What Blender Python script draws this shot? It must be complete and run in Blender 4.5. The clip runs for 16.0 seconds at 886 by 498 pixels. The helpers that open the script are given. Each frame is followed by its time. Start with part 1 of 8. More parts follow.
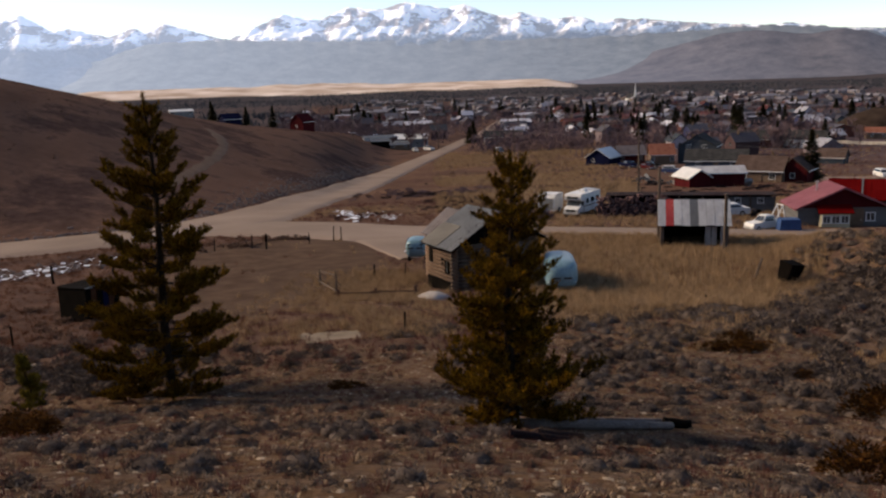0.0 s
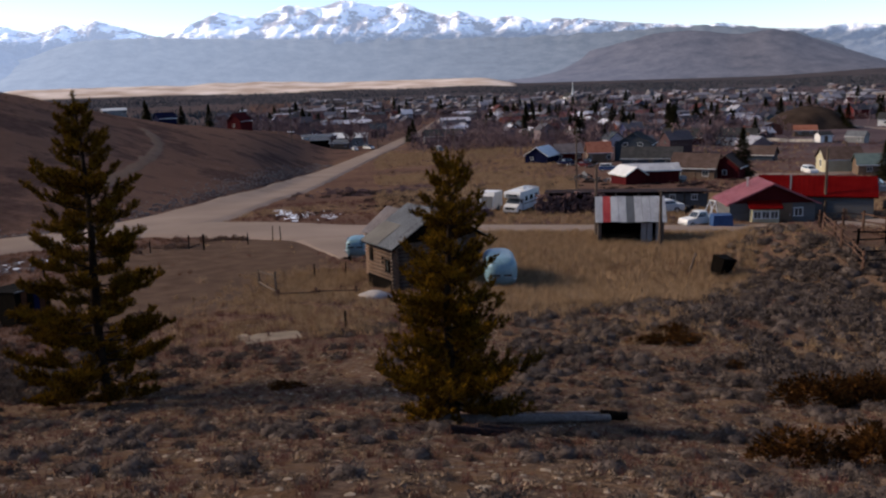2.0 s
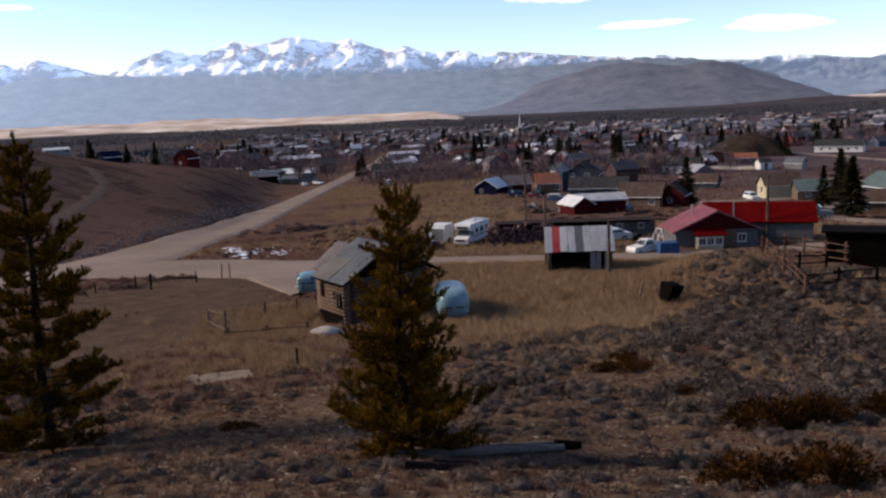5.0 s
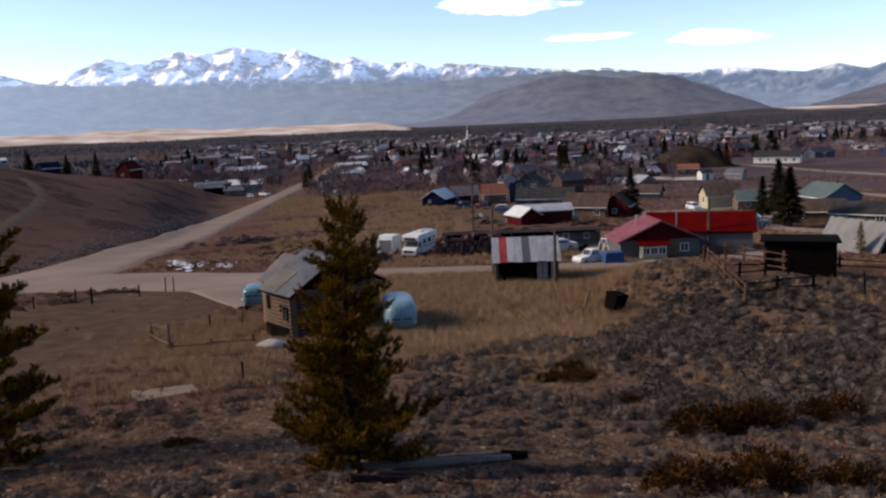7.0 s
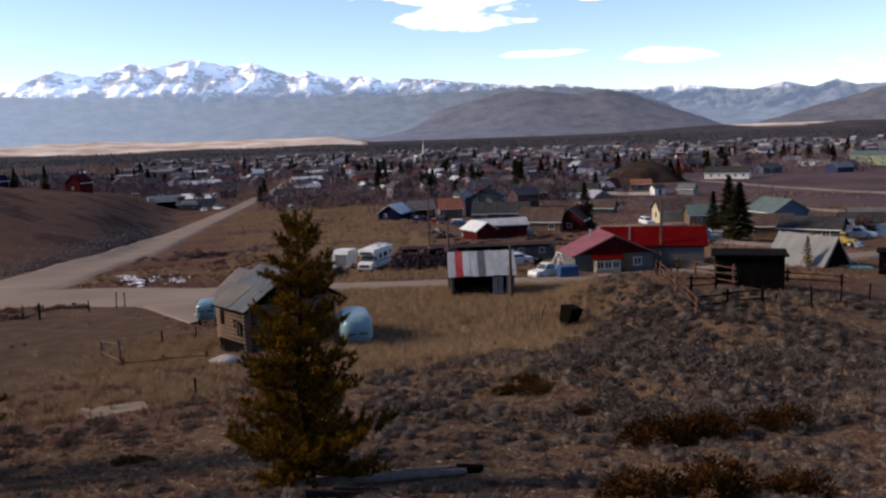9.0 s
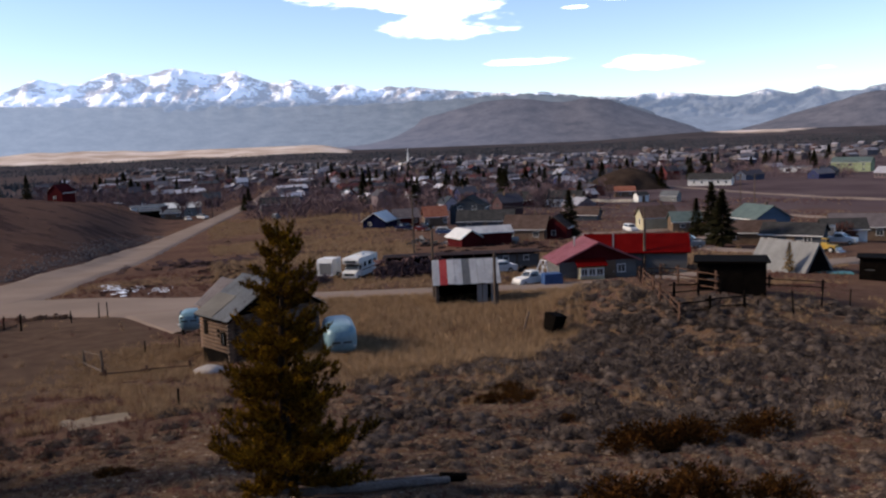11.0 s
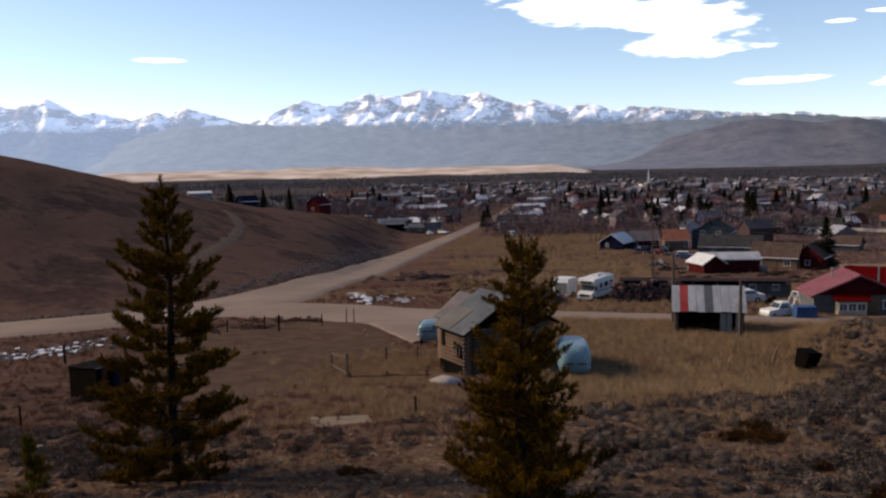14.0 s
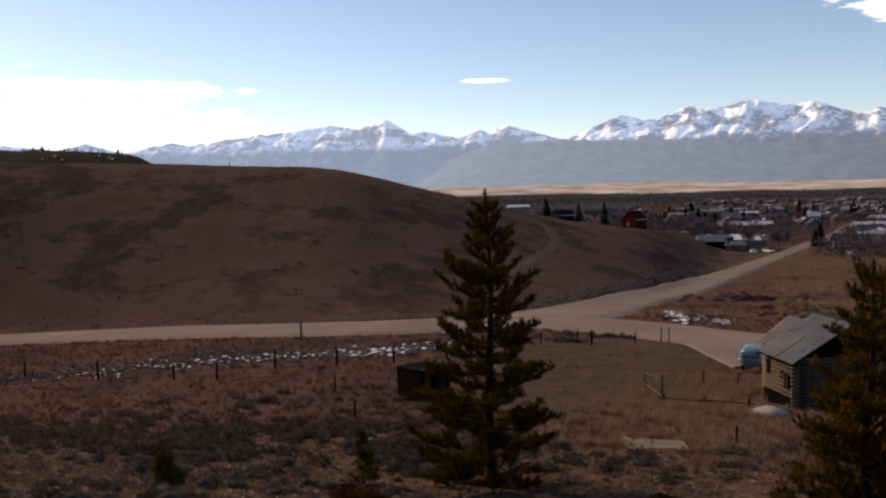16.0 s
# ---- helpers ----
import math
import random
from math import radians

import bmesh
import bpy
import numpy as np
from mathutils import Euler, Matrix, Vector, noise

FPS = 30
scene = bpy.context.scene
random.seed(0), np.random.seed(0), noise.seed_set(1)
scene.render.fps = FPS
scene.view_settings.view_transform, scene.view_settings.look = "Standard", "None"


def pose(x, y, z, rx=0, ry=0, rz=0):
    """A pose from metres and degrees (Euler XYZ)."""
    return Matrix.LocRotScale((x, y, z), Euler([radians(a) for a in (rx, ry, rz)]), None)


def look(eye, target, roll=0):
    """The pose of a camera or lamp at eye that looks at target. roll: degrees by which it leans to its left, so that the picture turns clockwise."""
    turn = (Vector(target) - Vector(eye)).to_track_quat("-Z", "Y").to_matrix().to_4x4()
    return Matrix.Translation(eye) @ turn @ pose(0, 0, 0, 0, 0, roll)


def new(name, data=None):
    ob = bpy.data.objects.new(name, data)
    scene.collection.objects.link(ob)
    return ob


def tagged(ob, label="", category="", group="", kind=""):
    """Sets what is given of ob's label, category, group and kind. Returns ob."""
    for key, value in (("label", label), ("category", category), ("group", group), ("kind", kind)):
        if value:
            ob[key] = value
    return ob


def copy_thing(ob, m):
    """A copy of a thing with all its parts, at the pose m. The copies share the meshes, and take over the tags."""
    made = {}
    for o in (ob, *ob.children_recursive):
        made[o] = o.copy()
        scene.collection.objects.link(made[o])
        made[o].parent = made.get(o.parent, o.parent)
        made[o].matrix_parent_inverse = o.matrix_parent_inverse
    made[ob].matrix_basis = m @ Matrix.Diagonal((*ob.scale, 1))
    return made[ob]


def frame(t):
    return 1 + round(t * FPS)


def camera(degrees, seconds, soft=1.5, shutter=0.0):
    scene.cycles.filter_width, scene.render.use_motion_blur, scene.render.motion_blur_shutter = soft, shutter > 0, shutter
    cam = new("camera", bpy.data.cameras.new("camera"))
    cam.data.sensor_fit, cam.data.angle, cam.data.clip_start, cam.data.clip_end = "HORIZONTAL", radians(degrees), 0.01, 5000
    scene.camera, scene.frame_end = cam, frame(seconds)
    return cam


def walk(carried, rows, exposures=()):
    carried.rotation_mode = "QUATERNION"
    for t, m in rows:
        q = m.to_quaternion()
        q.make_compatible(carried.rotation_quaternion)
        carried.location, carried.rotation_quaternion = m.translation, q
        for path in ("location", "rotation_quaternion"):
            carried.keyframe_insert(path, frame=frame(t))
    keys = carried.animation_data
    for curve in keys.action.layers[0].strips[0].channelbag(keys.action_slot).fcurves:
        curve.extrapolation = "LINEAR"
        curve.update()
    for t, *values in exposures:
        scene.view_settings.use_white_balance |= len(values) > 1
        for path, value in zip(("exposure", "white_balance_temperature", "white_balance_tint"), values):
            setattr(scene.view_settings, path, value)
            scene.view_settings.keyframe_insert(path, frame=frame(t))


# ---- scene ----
cam = camera(54.0, 16.0, soft=2.3)
walk(cam, [
    (0.0, pose(-0.07, 0.07, 19.97, 78.66, 1.97, -0.30)),
    (0.5, pose(-0.06, 0.06, 19.97, 78.46, 2.05, -0.91)),
    (1.0, pose(-0.05, 0.01, 19.97, 78.64, 1.84, -1.65)),
    (1.5, pose(-0.04, 0.06, 19.96, 78.66, 1.84, -2.74)),
    (2.0, pose(-0.02, -0.02, 19.96, 78.45, 1.85, -4.23)),
    (2.5, pose(-0.01, 0.02, 19.99, 79.27, 2.10, -4.12)),
    (3.0, pose(-0.00, 0.03, 19.98, 79.68, 2.29, -4.69)),
    (3.5, pose(0.01, 0.01, 19.99, 80.17, 2.32, -5.26)),
    (3.7, pose(0.01, 0.00, 19.99, 80.29, 2.33, -5.78)),
    (6.0, pose(0.05, -0.10, 19.99, 80.73, 2.48, -9.15)),
    (6.5, pose(0.08, -0.06, 19.99, 81.00, 2.29, -10.48)),
    (7.0, pose(0.08, -0.11, 20.01, 81.05, 2.44, -11.02)),
    (7.5, pose(0.07, -0.12, 20.02, 81.74, 2.01, -11.61)),
    (8.0, pose(0.08, -0.18, 20.03, 81.31, 2.20, -12.53)),
    (8.5, pose(0.10, -0.20, 20.01, 81.52, 2.09, -13.39)),
    (9.0, pose(0.09, -0.18, 20.01, 81.89, 2.08, -13.88)),
    (9.2, pose(0.09, -0.19, 20.01, 82.02, 2.08, -14.05)),
    (11.3, pose(0.15, -0.28, 20.05, 82.42, 2.28, -14.90)),
    (11.5, pose(0.15, -0.28, 20.05, 82.48, 2.29, -14.42)),
    (12.0, pose(0.12, -0.12, 20.04, 82.80, 1.88, -11.20)),
    (12.5, pose(0.07, -0.09, 20.02, 83.62, 2.07, -6.75)),
    (13.0, pose(0.05, 0.02, 20.00, 83.82, 1.77, -2.56)),
    (13.5, pose(0.00, 0.09, 20.00, 83.97, 1.78, -1.00)),
    (14.0, pose(0.00, 0.09, 20.00, 84.15, 1.50, 0.70)),
    (14.5, pose(-0.04, 0.15, 20.00, 84.08, 1.48, 7.26)),
    (15.0, pose(-0.15, 0.35, 20.00, 84.67, 1.72, 13.77)),
    (15.5, pose(-0.20, 0.30, 20.01, 85.21, 1.53, 17.98)),
    (16.0, pose(-0.23, 0.47, 19.99, 85.67, 1.62, 21.22)),
], exposures=[(0.0, 0.45, 7500, 14), (1.0, 0.43, 6800, 14), (3.0, 0.42, 6500, 14), (9.0, 0.42, 6500, 14), (13.0, 0.38, 6500, 14), (13.5, 0.27, 6600, 13), (14.5, 0.26, 7200, 14), (15.2, 0.14, 7200, 14), (16.0, 0.02, 7400, 14)])

# ---- light ----
SUN_AZ, SUN_EL = 75.0, 28.0        # degrees to the left of straight ahead, degrees up


def heading(az, el=0.0):
    a, e = radians(az), radians(el)
    return Vector((-math.sin(a) * math.cos(e), math.cos(a) * math.cos(e), math.sin(e)))


sun_data = bpy.data.lights.new("sun", "SUN")
sun_data.energy, sun_data.angle, sun_data.color = 4.3, radians(11.0), (1.0, 0.84, 0.64)
sun = new("sun", sun_data)
sun.matrix_world = look((0, 0, 200), Vector((0, 0, 200)) - heading(SUN_AZ, SUN_EL))

# ---- sky ----
world = bpy.data.worlds.new("winter_sky")
scene.world = world
world.use_nodes = True
wn, wl = world.node_tree.nodes, world.node_tree.links.new
sky = wn.new("ShaderNodeTexSky")
sky.sky_type, sky.sun_disc = "NISHITA", False
sky.sun_elevation, sky.sun_rotation = radians(SUN_EL), radians(-SUN_AZ)
sky.altitude, sky.air_density, sky.dust_density, sky.ozone_density = 3000, 1.0, 2.3, 1.2


def wmath(op, a, b=0.0, c=None):
    n = wn.new("ShaderNodeMath")
    n.operation = op
    for i, v in enumerate((a, b) if c is None else (a, b, c)):
        if isinstance(v, (int, float)):
            n.inputs[i].default_value = v
        else:
            wl(v, n.inputs[i])
    return n.outputs[0]


# thin lens clouds at their bearings and heights above the horizon (degrees): bearing, height, half width, half height, lean
CLOUDS = ((-11.3, 8.8, 9.4, 1.6, -0.19), (-15.2, 6.75, 5.0, 1.05, -0.03), (-8.2, 9.5, 5.5, 1.5, -0.12), (-20.9, 4.33, 3.2, 0.26, 0.0), (-28.2, 3.85, 3.8, 0.48, -0.02), (-38.5, 2.95, 0.9, 0.2, 0.0),
          (-23.6, 7.5, 0.9, 0.1, 0.0), (-26.0, 7.9, 1.3, 0.13, -0.05), (18.4, 6.55, 1.8, 0.16, 0.0), (42.0, 6.3, 10.5, 0.6, -0.02), (54.0, 4.6, 19.0, 1.5, 0.0), (40.0, 3.4, 14.0, 0.5, 0.0), (-17.2, 12.5, 8.0, 1.2, 0.0))
wtc, wsep = wn.new("ShaderNodeTexCoord"), wn.new("ShaderNodeSeparateXYZ")
wl(wtc.outputs["Generated"], wsep.inputs[0])
bearing = wmath("MULTIPLY", wmath("ARCTAN2", wmath("MULTIPLY", wsep.outputs[0], -1.0), wsep.outputs[1]), 57.2958)
height = wmath("MULTIPLY", wmath("ARCSINE", wsep.outputs[2]), 57.2958)
wnoise, wmap = wn.new("ShaderNodeTexNoise"), wn.new("ShaderNodeMapping")
wmap.inputs["Scale"].default_value = (9, 9, 34)
wl(wtc.outputs["Generated"], wmap.inputs["Vector"])
wl(wmap.outputs[0], wnoise.inputs["Vector"])
wnoise.inputs["Scale"].default_value, wnoise.inputs["Detail"].default_value = 1.0, 8
wfine, wfmap = wn.new("ShaderNodeTexNoise"), wn.new("ShaderNodeMapping")
wfmap.inputs["Scale"].default_value = (26, 26, 110)
wl(wtc.outputs["Generated"], wfmap.inputs["Vector"])
wl(wfmap.outputs[0], wfine.inputs["Vector"])
wfine.inputs["Scale"].default_value, wfine.inputs["Detail"].default_value = 1.0, 6
ragged = wmath("ADD", wmath("MULTIPLY_ADD", wnoise.outputs[0], 2.6, -1.35), wmath("MULTIPLY_ADD", wfine.outputs[0], 2.4, -1.25))
cover = None
for a, h, wa, wh, lean in CLOUDS:
    dx = wmath("MULTIPLY", wmath("SUBTRACT", bearing, a), 1 / wa)
    dy = wmath("MULTIPLY", wmath("SUBTRACT", wmath("SUBTRACT", height, h), wmath("MULTIPLY", wmath("SUBTRACT", bearing, a), -lean)), 1 / wh)
    q = wmath("SUBTRACT", 1.0, wmath("ADD", wmath("MULTIPLY", dx, dx), wmath("MULTIPLY", dy, dy)))
    cover = q if cover is None else wmath("MAXIMUM", cover, q)
cover = wmath("ADD", cover, ragged)
cover_map = wn.new("ShaderNodeMapRange")
cover_map.interpolation_type = "SMOOTHSTEP"
wl(cover, cover_map.inputs[0])
cover_map.inputs[1].default_value, cover_map.inputs[2].default_value = 0.0, 0.8
cloud_mix = wn.new("ShaderNodeMixRGB")
wl(cover_map.outputs[0], cloud_mix.inputs[0])
wl(sky.outputs[0], cloud_mix.inputs[1])
cloud_mix.inputs[2].default_value = (14, 14, 14.5, 1)
background = wn["Background"]
wl(cloud_mix.outputs[0], background.inputs[0])
background.inputs[1].default_value = 0.15

# ---- terrain ----
# heights in metres, the eye stands at z = 20
def lerp_table(v, xs, ys):
    if v <= xs[0]:
        return ys[0]
    for i in range(1, len(xs)):
        if v <= xs[i]:
            k = (v - xs[i - 1]) / (xs[i] - xs[i - 1])
            return ys[i - 1] + (ys[i] - ys[i - 1]) * k
    return ys[-1]


def smooth(v):
    v = min(1.0, max(0.0, v))
    return v * v * (3 - 2 * v)


VALLEY_R = (0, 20, 33, 45, 55, 75, 100, 150, 200, 270, 380, 500, 800, 1400, 2000, 2600, 3000, 3450, 3600, 5000)
VALLEY_Z = (12.5, 11.0, 9.6, 7.7, 6.3, 5.3, 4.0, 0.2, -3.8, -6.4, -8.8, -11, -18, -32, -37, -38, -30, -8, -14, -60)
HILL_AZ = (-6, -1.7, 1.7, 3.5, 5.5, 6.8, 8, 11, 15, 20.7, 28, 38, 48, 75, 110)
HILL_FOOT = (420, 410, 330, 250, 185, 158, 144, 126, 116, 111, 110, 115, 126, 138, 142)
HILL_CREST_R = (440, 435, 400, 352, 320, 300, 285, 262, 240, 214, 200, 198, 198, 205, 210)
HILL_CREST_Z = (-10, -9.8, -9.4, -8.6, -2.8, 0.9, 3.0, 6.0, 10.4, 17.0, 23.6, 25.2, 26.4, 27, 22)


def hill_table(az, ys):
    return 0.4 * lerp_table(az, HILL_AZ, ys) + 0.3 * (lerp_table(az - 1.6, HILL_AZ, ys) + lerp_table(az + 1.6, HILL_AZ, ys))


# centre line and half width of each road
ROADS = {
    "town_road": ((-150, 36, 6.5), (-118, 59, 6.5), (-94, 74, 6.5), (-74, 81, 6.5), (-55, 85, 7), (-42, 88.5, 7.5), (-31, 95, 8), (-25.5, 106, 7.5), (-23, 120, 5.6), (-20.5, 140, 4.7), (-18.3, 156, 4.6), (-17, 185, 4.6), (-15.2, 212, 4.6), (-11, 245, 4.3), (-6, 280, 3.9), (2, 329, 3.6), (11, 386, 3.6), (22, 450, 3.6), (45, 640, 3.6)),
    "lane": ((-25, 97, 6.5), (-14, 91.5, 6.0), (-6, 86, 5.4), (2, 84.5, 3.8), (10, 82.8, 2.8), (19, 80, 2.8), (28, 77.6, 2.7), (36, 77, 2.6), (48, 79, 2.6), (70, 86, 2.6), (110, 100, 2.6)),
    "cabin_drive": ((-5, 84, 4.8), (-4.6, 79, 3.4), (-3.8, 74, 2.2), (-3.0, 69, 0.8)),
}


def polyline(points, step):
    """Points along a rounded line through the given ones."""
    out = []
    pts = [points[0]] + list(points) + [points[-1]]
    for i in range(1, len(pts) - 2):
        p0, p1, p2, p3 = (Vector(p) for p in pts[i - 1:i + 3])
        n = max(2, int((p2 - p1).length / step))
        for k in range(n):
            u = k / n
            out.append(0.5 * (2 * p1 + (p2 - p0) * u + (2 * p0 - 5 * p1 + 4 * p2 - p3) * u * u + (3 * p1 - p0 - 3 * p2 + p3) * u ** 3))
    return out + [Vector(points[-1])]


ROAD_LINES = {k: polyline(p, 3.0) for k, p in ROADS.items()}
ROAD_PTS = [tuple(p) for line in ROAD_LINES.values() for p in line]


def road_gap(x, y):
    """Metres from the nearest road's edge, negative on the road."""
    if y < 40 or y > 640 or abs(x) > 160:
        return 99.0
    return min(math.hypot(x - a, y - b) - w for a, b, w in ROAD_PTS)


def base_ground(x, y):
    r = math.hypot(x, y)
    az = math.degrees(math.atan2(-x, y)) if r > 1e-6 else 0.0
    plane = 18.4 - 0.335 * y + (0.12 if x > 0 else 0.015) * -x
    if y < 0:
        plane = 18.4 + 0.25 * min(60, -y) + (0.12 if x > 0 else 0.015) * -x
    # left of the eye the slope stays gentler, then levels out
    valley = lerp_table(r, VALLEY_R, VALLEY_Z)
    if r < 320:
        valley = 0.5 * valley + 0.25 * (lerp_table(r * 0.92, VALLEY_R, VALLEY_Z) + lerp_table(r * 1.08, VALLEY_R, VALLEY_Z))
    if y < 0:
        valley = 5.0
    d = plane - valley
    z = valley + 0.5 * (d + math.sqrt(d * d + 1.2))
    # bench with the corral
    bx, by = x - 33.0, y - 57.0
    q = (bx / (9.0 if bx < 0 else 17.0)) ** 2 + (by / (16.0 if by < 0 else 10.0)) ** 2
    z += max(0.8, 2.6 - 0.11 * max(0.0, bx)) * math.exp(-q * q)
    # hill across the road
    if az > -6 and r > 90:
        foot, crest = hill_table(az, HILL_FOOT), hill_table(az, HILL_CREST_R)
        top = hill_table(az, HILL_CREST_Z)
        if az > 110:
            top = valley + (top - valley) * max(0.0, 1 - (az - 110) / 40)
        u = (r - foot) / (crest - foot)
        if u > 0:
            rise = top - lerp_table(crest, VALLEY_R, VALLEY_Z)
            s = smooth(min(u, 1)) * 0.4 + 0.6 * math.sin(min(u, 1) * math.pi / 2)
            z += rise * s if u < 1 else rise * (1 - smooth((r - crest) / (260 if az < 30 else 700)))
    if r > 3000 and 3 < az < 24:
        z += 16 * smooth((r - 3150) / 280) * (0.6 + 0.6 * noise.noise((az * 0.45, 3.0, 0))) * smooth((az - 3) / 3) * smooth((24 - az) / 3)
    if r > 2500 and az < -6.5:
        flat = smooth((-6.5 - az) / 3) * (1 - 0.75 * smooth((-23 - az) / 9))
        z += (min(z, -38) - z) * flat * smooth((r - 2500) / 200)
    return z


def bare_plot(x, y):
    """How bare the trodden field between the road and the cabin is, 0 to 1."""
    q = math.hypot((x + 14.5 + 0.1 * (y - 66)) / 10.0, (y - 66) / 20.0) + 0.22 * noise.noise((x * 0.12, y * 0.12, 4.4))
    return smooth((1.12 - q) / 0.3)


def ground_z(x, y):
    r = math.hypot(x, y)
    z = base_ground(x, y)
    if r < 400:
        g = road_gap(x, y)
        z += 0.10 * noise.noise((x * 0.45, y * 0.45, 1.3)) * min(1, r / 8)
        z += 0.35 * noise.noise((x * 0.07, y * 0.07, 7.1)) * min(1, r / 25) * smooth((g - 1) / 6)
        if g < 6:
            z -= 0.22 * (1 - smooth((g + 0.5) / 3.0))
    elif r < 2600:
        z += 1.5 * noise.noise((x * 0.006, y * 0.006, 2.2)) * smooth((r - 400) / 500)
    return z


# ---- materials ----
def mat(name, c1, c2, scale=3.0, rough=0.85, metal=0.0, bump=0.15, fine=40.0, stretch=(1, 1, 1), c3=None, spec=0.3):
    """Two or three colours mixed by a broad and a fine noise, with a bump of the fine one."""
    m = bpy.data.materials.new(name)
    m.use_nodes = True
    nt = m.node_tree
    nd, ln = nt.nodes, nt.links.new
    p = nd["Principled BSDF"]
    p.inputs["Roughness"].default_value, p.inputs["Metallic"].default_value = rough, metal
    p.inputs["Specular IOR Level"].default_value = spec if rough < 0.8 else 0.02
    tc, mp = nd.new("ShaderNodeTexCoord"), nd.new("ShaderNodeMapping")
    mp.inputs["Scale"].default_value = stretch
    ln(tc.outputs["Object"], mp.inputs["Vector"])
    n1, n2 = nd.new("ShaderNodeTexNoise"), nd.new("ShaderNodeTexNoise")
    n1.inputs["Scale"].default_value, n1.inputs["Detail"].default_value = scale, 4
    n2.inputs["Scale"].default_value, n2.inputs["Detail"].default_value = fine, 3
    ln(mp.outputs[0], n1.inputs["Vector"])
    ln(mp.outputs[0], n2.inputs["Vector"])
    add = nd.new("ShaderNodeMath")
    add.operation = "MULTIPLY_ADD"
    ln(n2.outputs[0], add.inputs[0])
    add.inputs[1].default_value = 0.5
    ln(n1.outputs[0], add.inputs[2])
    ramp = nd.new("ShaderNodeValToRGB")
    e = ramp.color_ramp.elements
    e[0].position, e[0].color = 0.55, (*c1, 1)
    e[1].position, e[1].color = 0.95, (*c2, 1)
    if c3:
        k = e.new(0.75)
        k.color = (*c3, 1)
    ln(add.outputs[0], ramp.inputs[0])
    ln(ramp.outputs[0], p.inputs["Base Color"])
    if bump:
        b = nd.new("ShaderNodeBump")
        b.inputs["Strength"].default_value, b.inputs["Distance"].default_value = bump, 0.02
        ln(n2.outputs[0], b.inputs["Height"])
        ln(b.outputs[0], p.inputs["Normal"])
    return m


def palette(name, colours, rough=0.8, metal=0.0, jitter=0.12):
    """One of several paints, picked for each object, with a little dirt."""
    m = bpy.data.materials.new(name)
    m.use_nodes = True
    nd, ln = m.node_tree.nodes, m.node_tree.links.new
    p = nd["Principled BSDF"]
    p.inputs["Roughness"].default_value, p.inputs["Metallic"].default_value = rough, metal
    p.inputs["Specular IOR Level"].default_value = 0.1
    info, ramp = nd.new("ShaderNodeObjectInfo"), nd.new("ShaderNodeValToRGB")
    ramp.color_ramp.interpolation = "CONSTANT"
    e = ramp.color_ramp.elements
    e[0].color = (*colours[0], 1)
    e[1].position, e[1].color = 1 / len(colours), (*colours[1], 1)
    for i, c in enumerate(colours[2:], 2):
        k = e.new(i / len(colours))
        k.color = (*c, 1)
    ln(info.outputs["Random"], ramp.inputs[0])
    tc, n1, mix = nd.new("ShaderNodeTexCoord"), nd.new("ShaderNodeTexNoise"), nd.new("ShaderNodeMixRGB")
    n1.inputs["Scale"].default_value, n1.inputs["Detail"].default_value = 0.8, 5
    ln(tc.outputs["Object"], n1.inputs["Vector"])
    mix.blend_type = "OVERLAY"
    mix.inputs[0].default_value = jitter * 3
    ln(ramp.outputs[0], mix.inputs[1])
    ln(n1.outputs[0], mix.inputs[2])
    ln(mix.outputs[0], p.inputs["Base Color"])
    return m


def leaf_mat(name, c1, c2, c3=None, rough=0.7, trans=0.25, vary=0.5, lo=0.45, hi=1.0):
    """Foliage whose colour varies from sprig to sprig, with light shining through."""
    m = bpy.data.materials.new(name)
    m.use_nodes = True
    nd, ln = m.node_tree.nodes, m.node_tree.links.new
    p = nd["Principled BSDF"]
    p.inputs["Roughness"].default_value, p.inputs["Specular IOR Level"].default_value = rough, 0.02
    tc, n1, geo = nd.new("ShaderNodeTexCoord"), nd.new("ShaderNodeTexNoise"), nd.new("ShaderNodeNewGeometry")
    n1.inputs["Scale"].default_value = 1.6
    ln(tc.outputs["Object"], n1.inputs["Vector"])
    mul = nd.new("ShaderNodeMath")
    mul.operation = "MULTIPLY_ADD"
    ln(geo.outputs["Random Per Island"], mul.inputs[0])
    mul.inputs[1].default_value = vary
    ln(n1.outputs[0], mul.inputs[2])
    ramp = nd.new("ShaderNodeValToRGB")
    e = ramp.color_ramp.elements
    e[0].position, e[0].color = lo, (*c1, 1)
    e[1].position, e[1].color = hi, (*c2, 1)
    if c3:
        k = e.new(0.5 * (lo + hi))
        k.color = (*c3, 1)
    ln(mul.outputs[0], ramp.inputs[0])
    ln(ramp.outputs[0], p.inputs["Base Color"])
    tr, mx = nd.new("ShaderNodeBsdfTranslucent"), nd.new("ShaderNodeMixShader")
    mx.inputs[0].default_value = trans
    ln(ramp.outputs[0], tr.inputs[0])
    ln(p.outputs[0], mx.inputs[1])
    ln(tr.outputs[0], mx.inputs[2])
    ln(mx.outputs[0], nd["Material Output"].inputs[0])
    return m


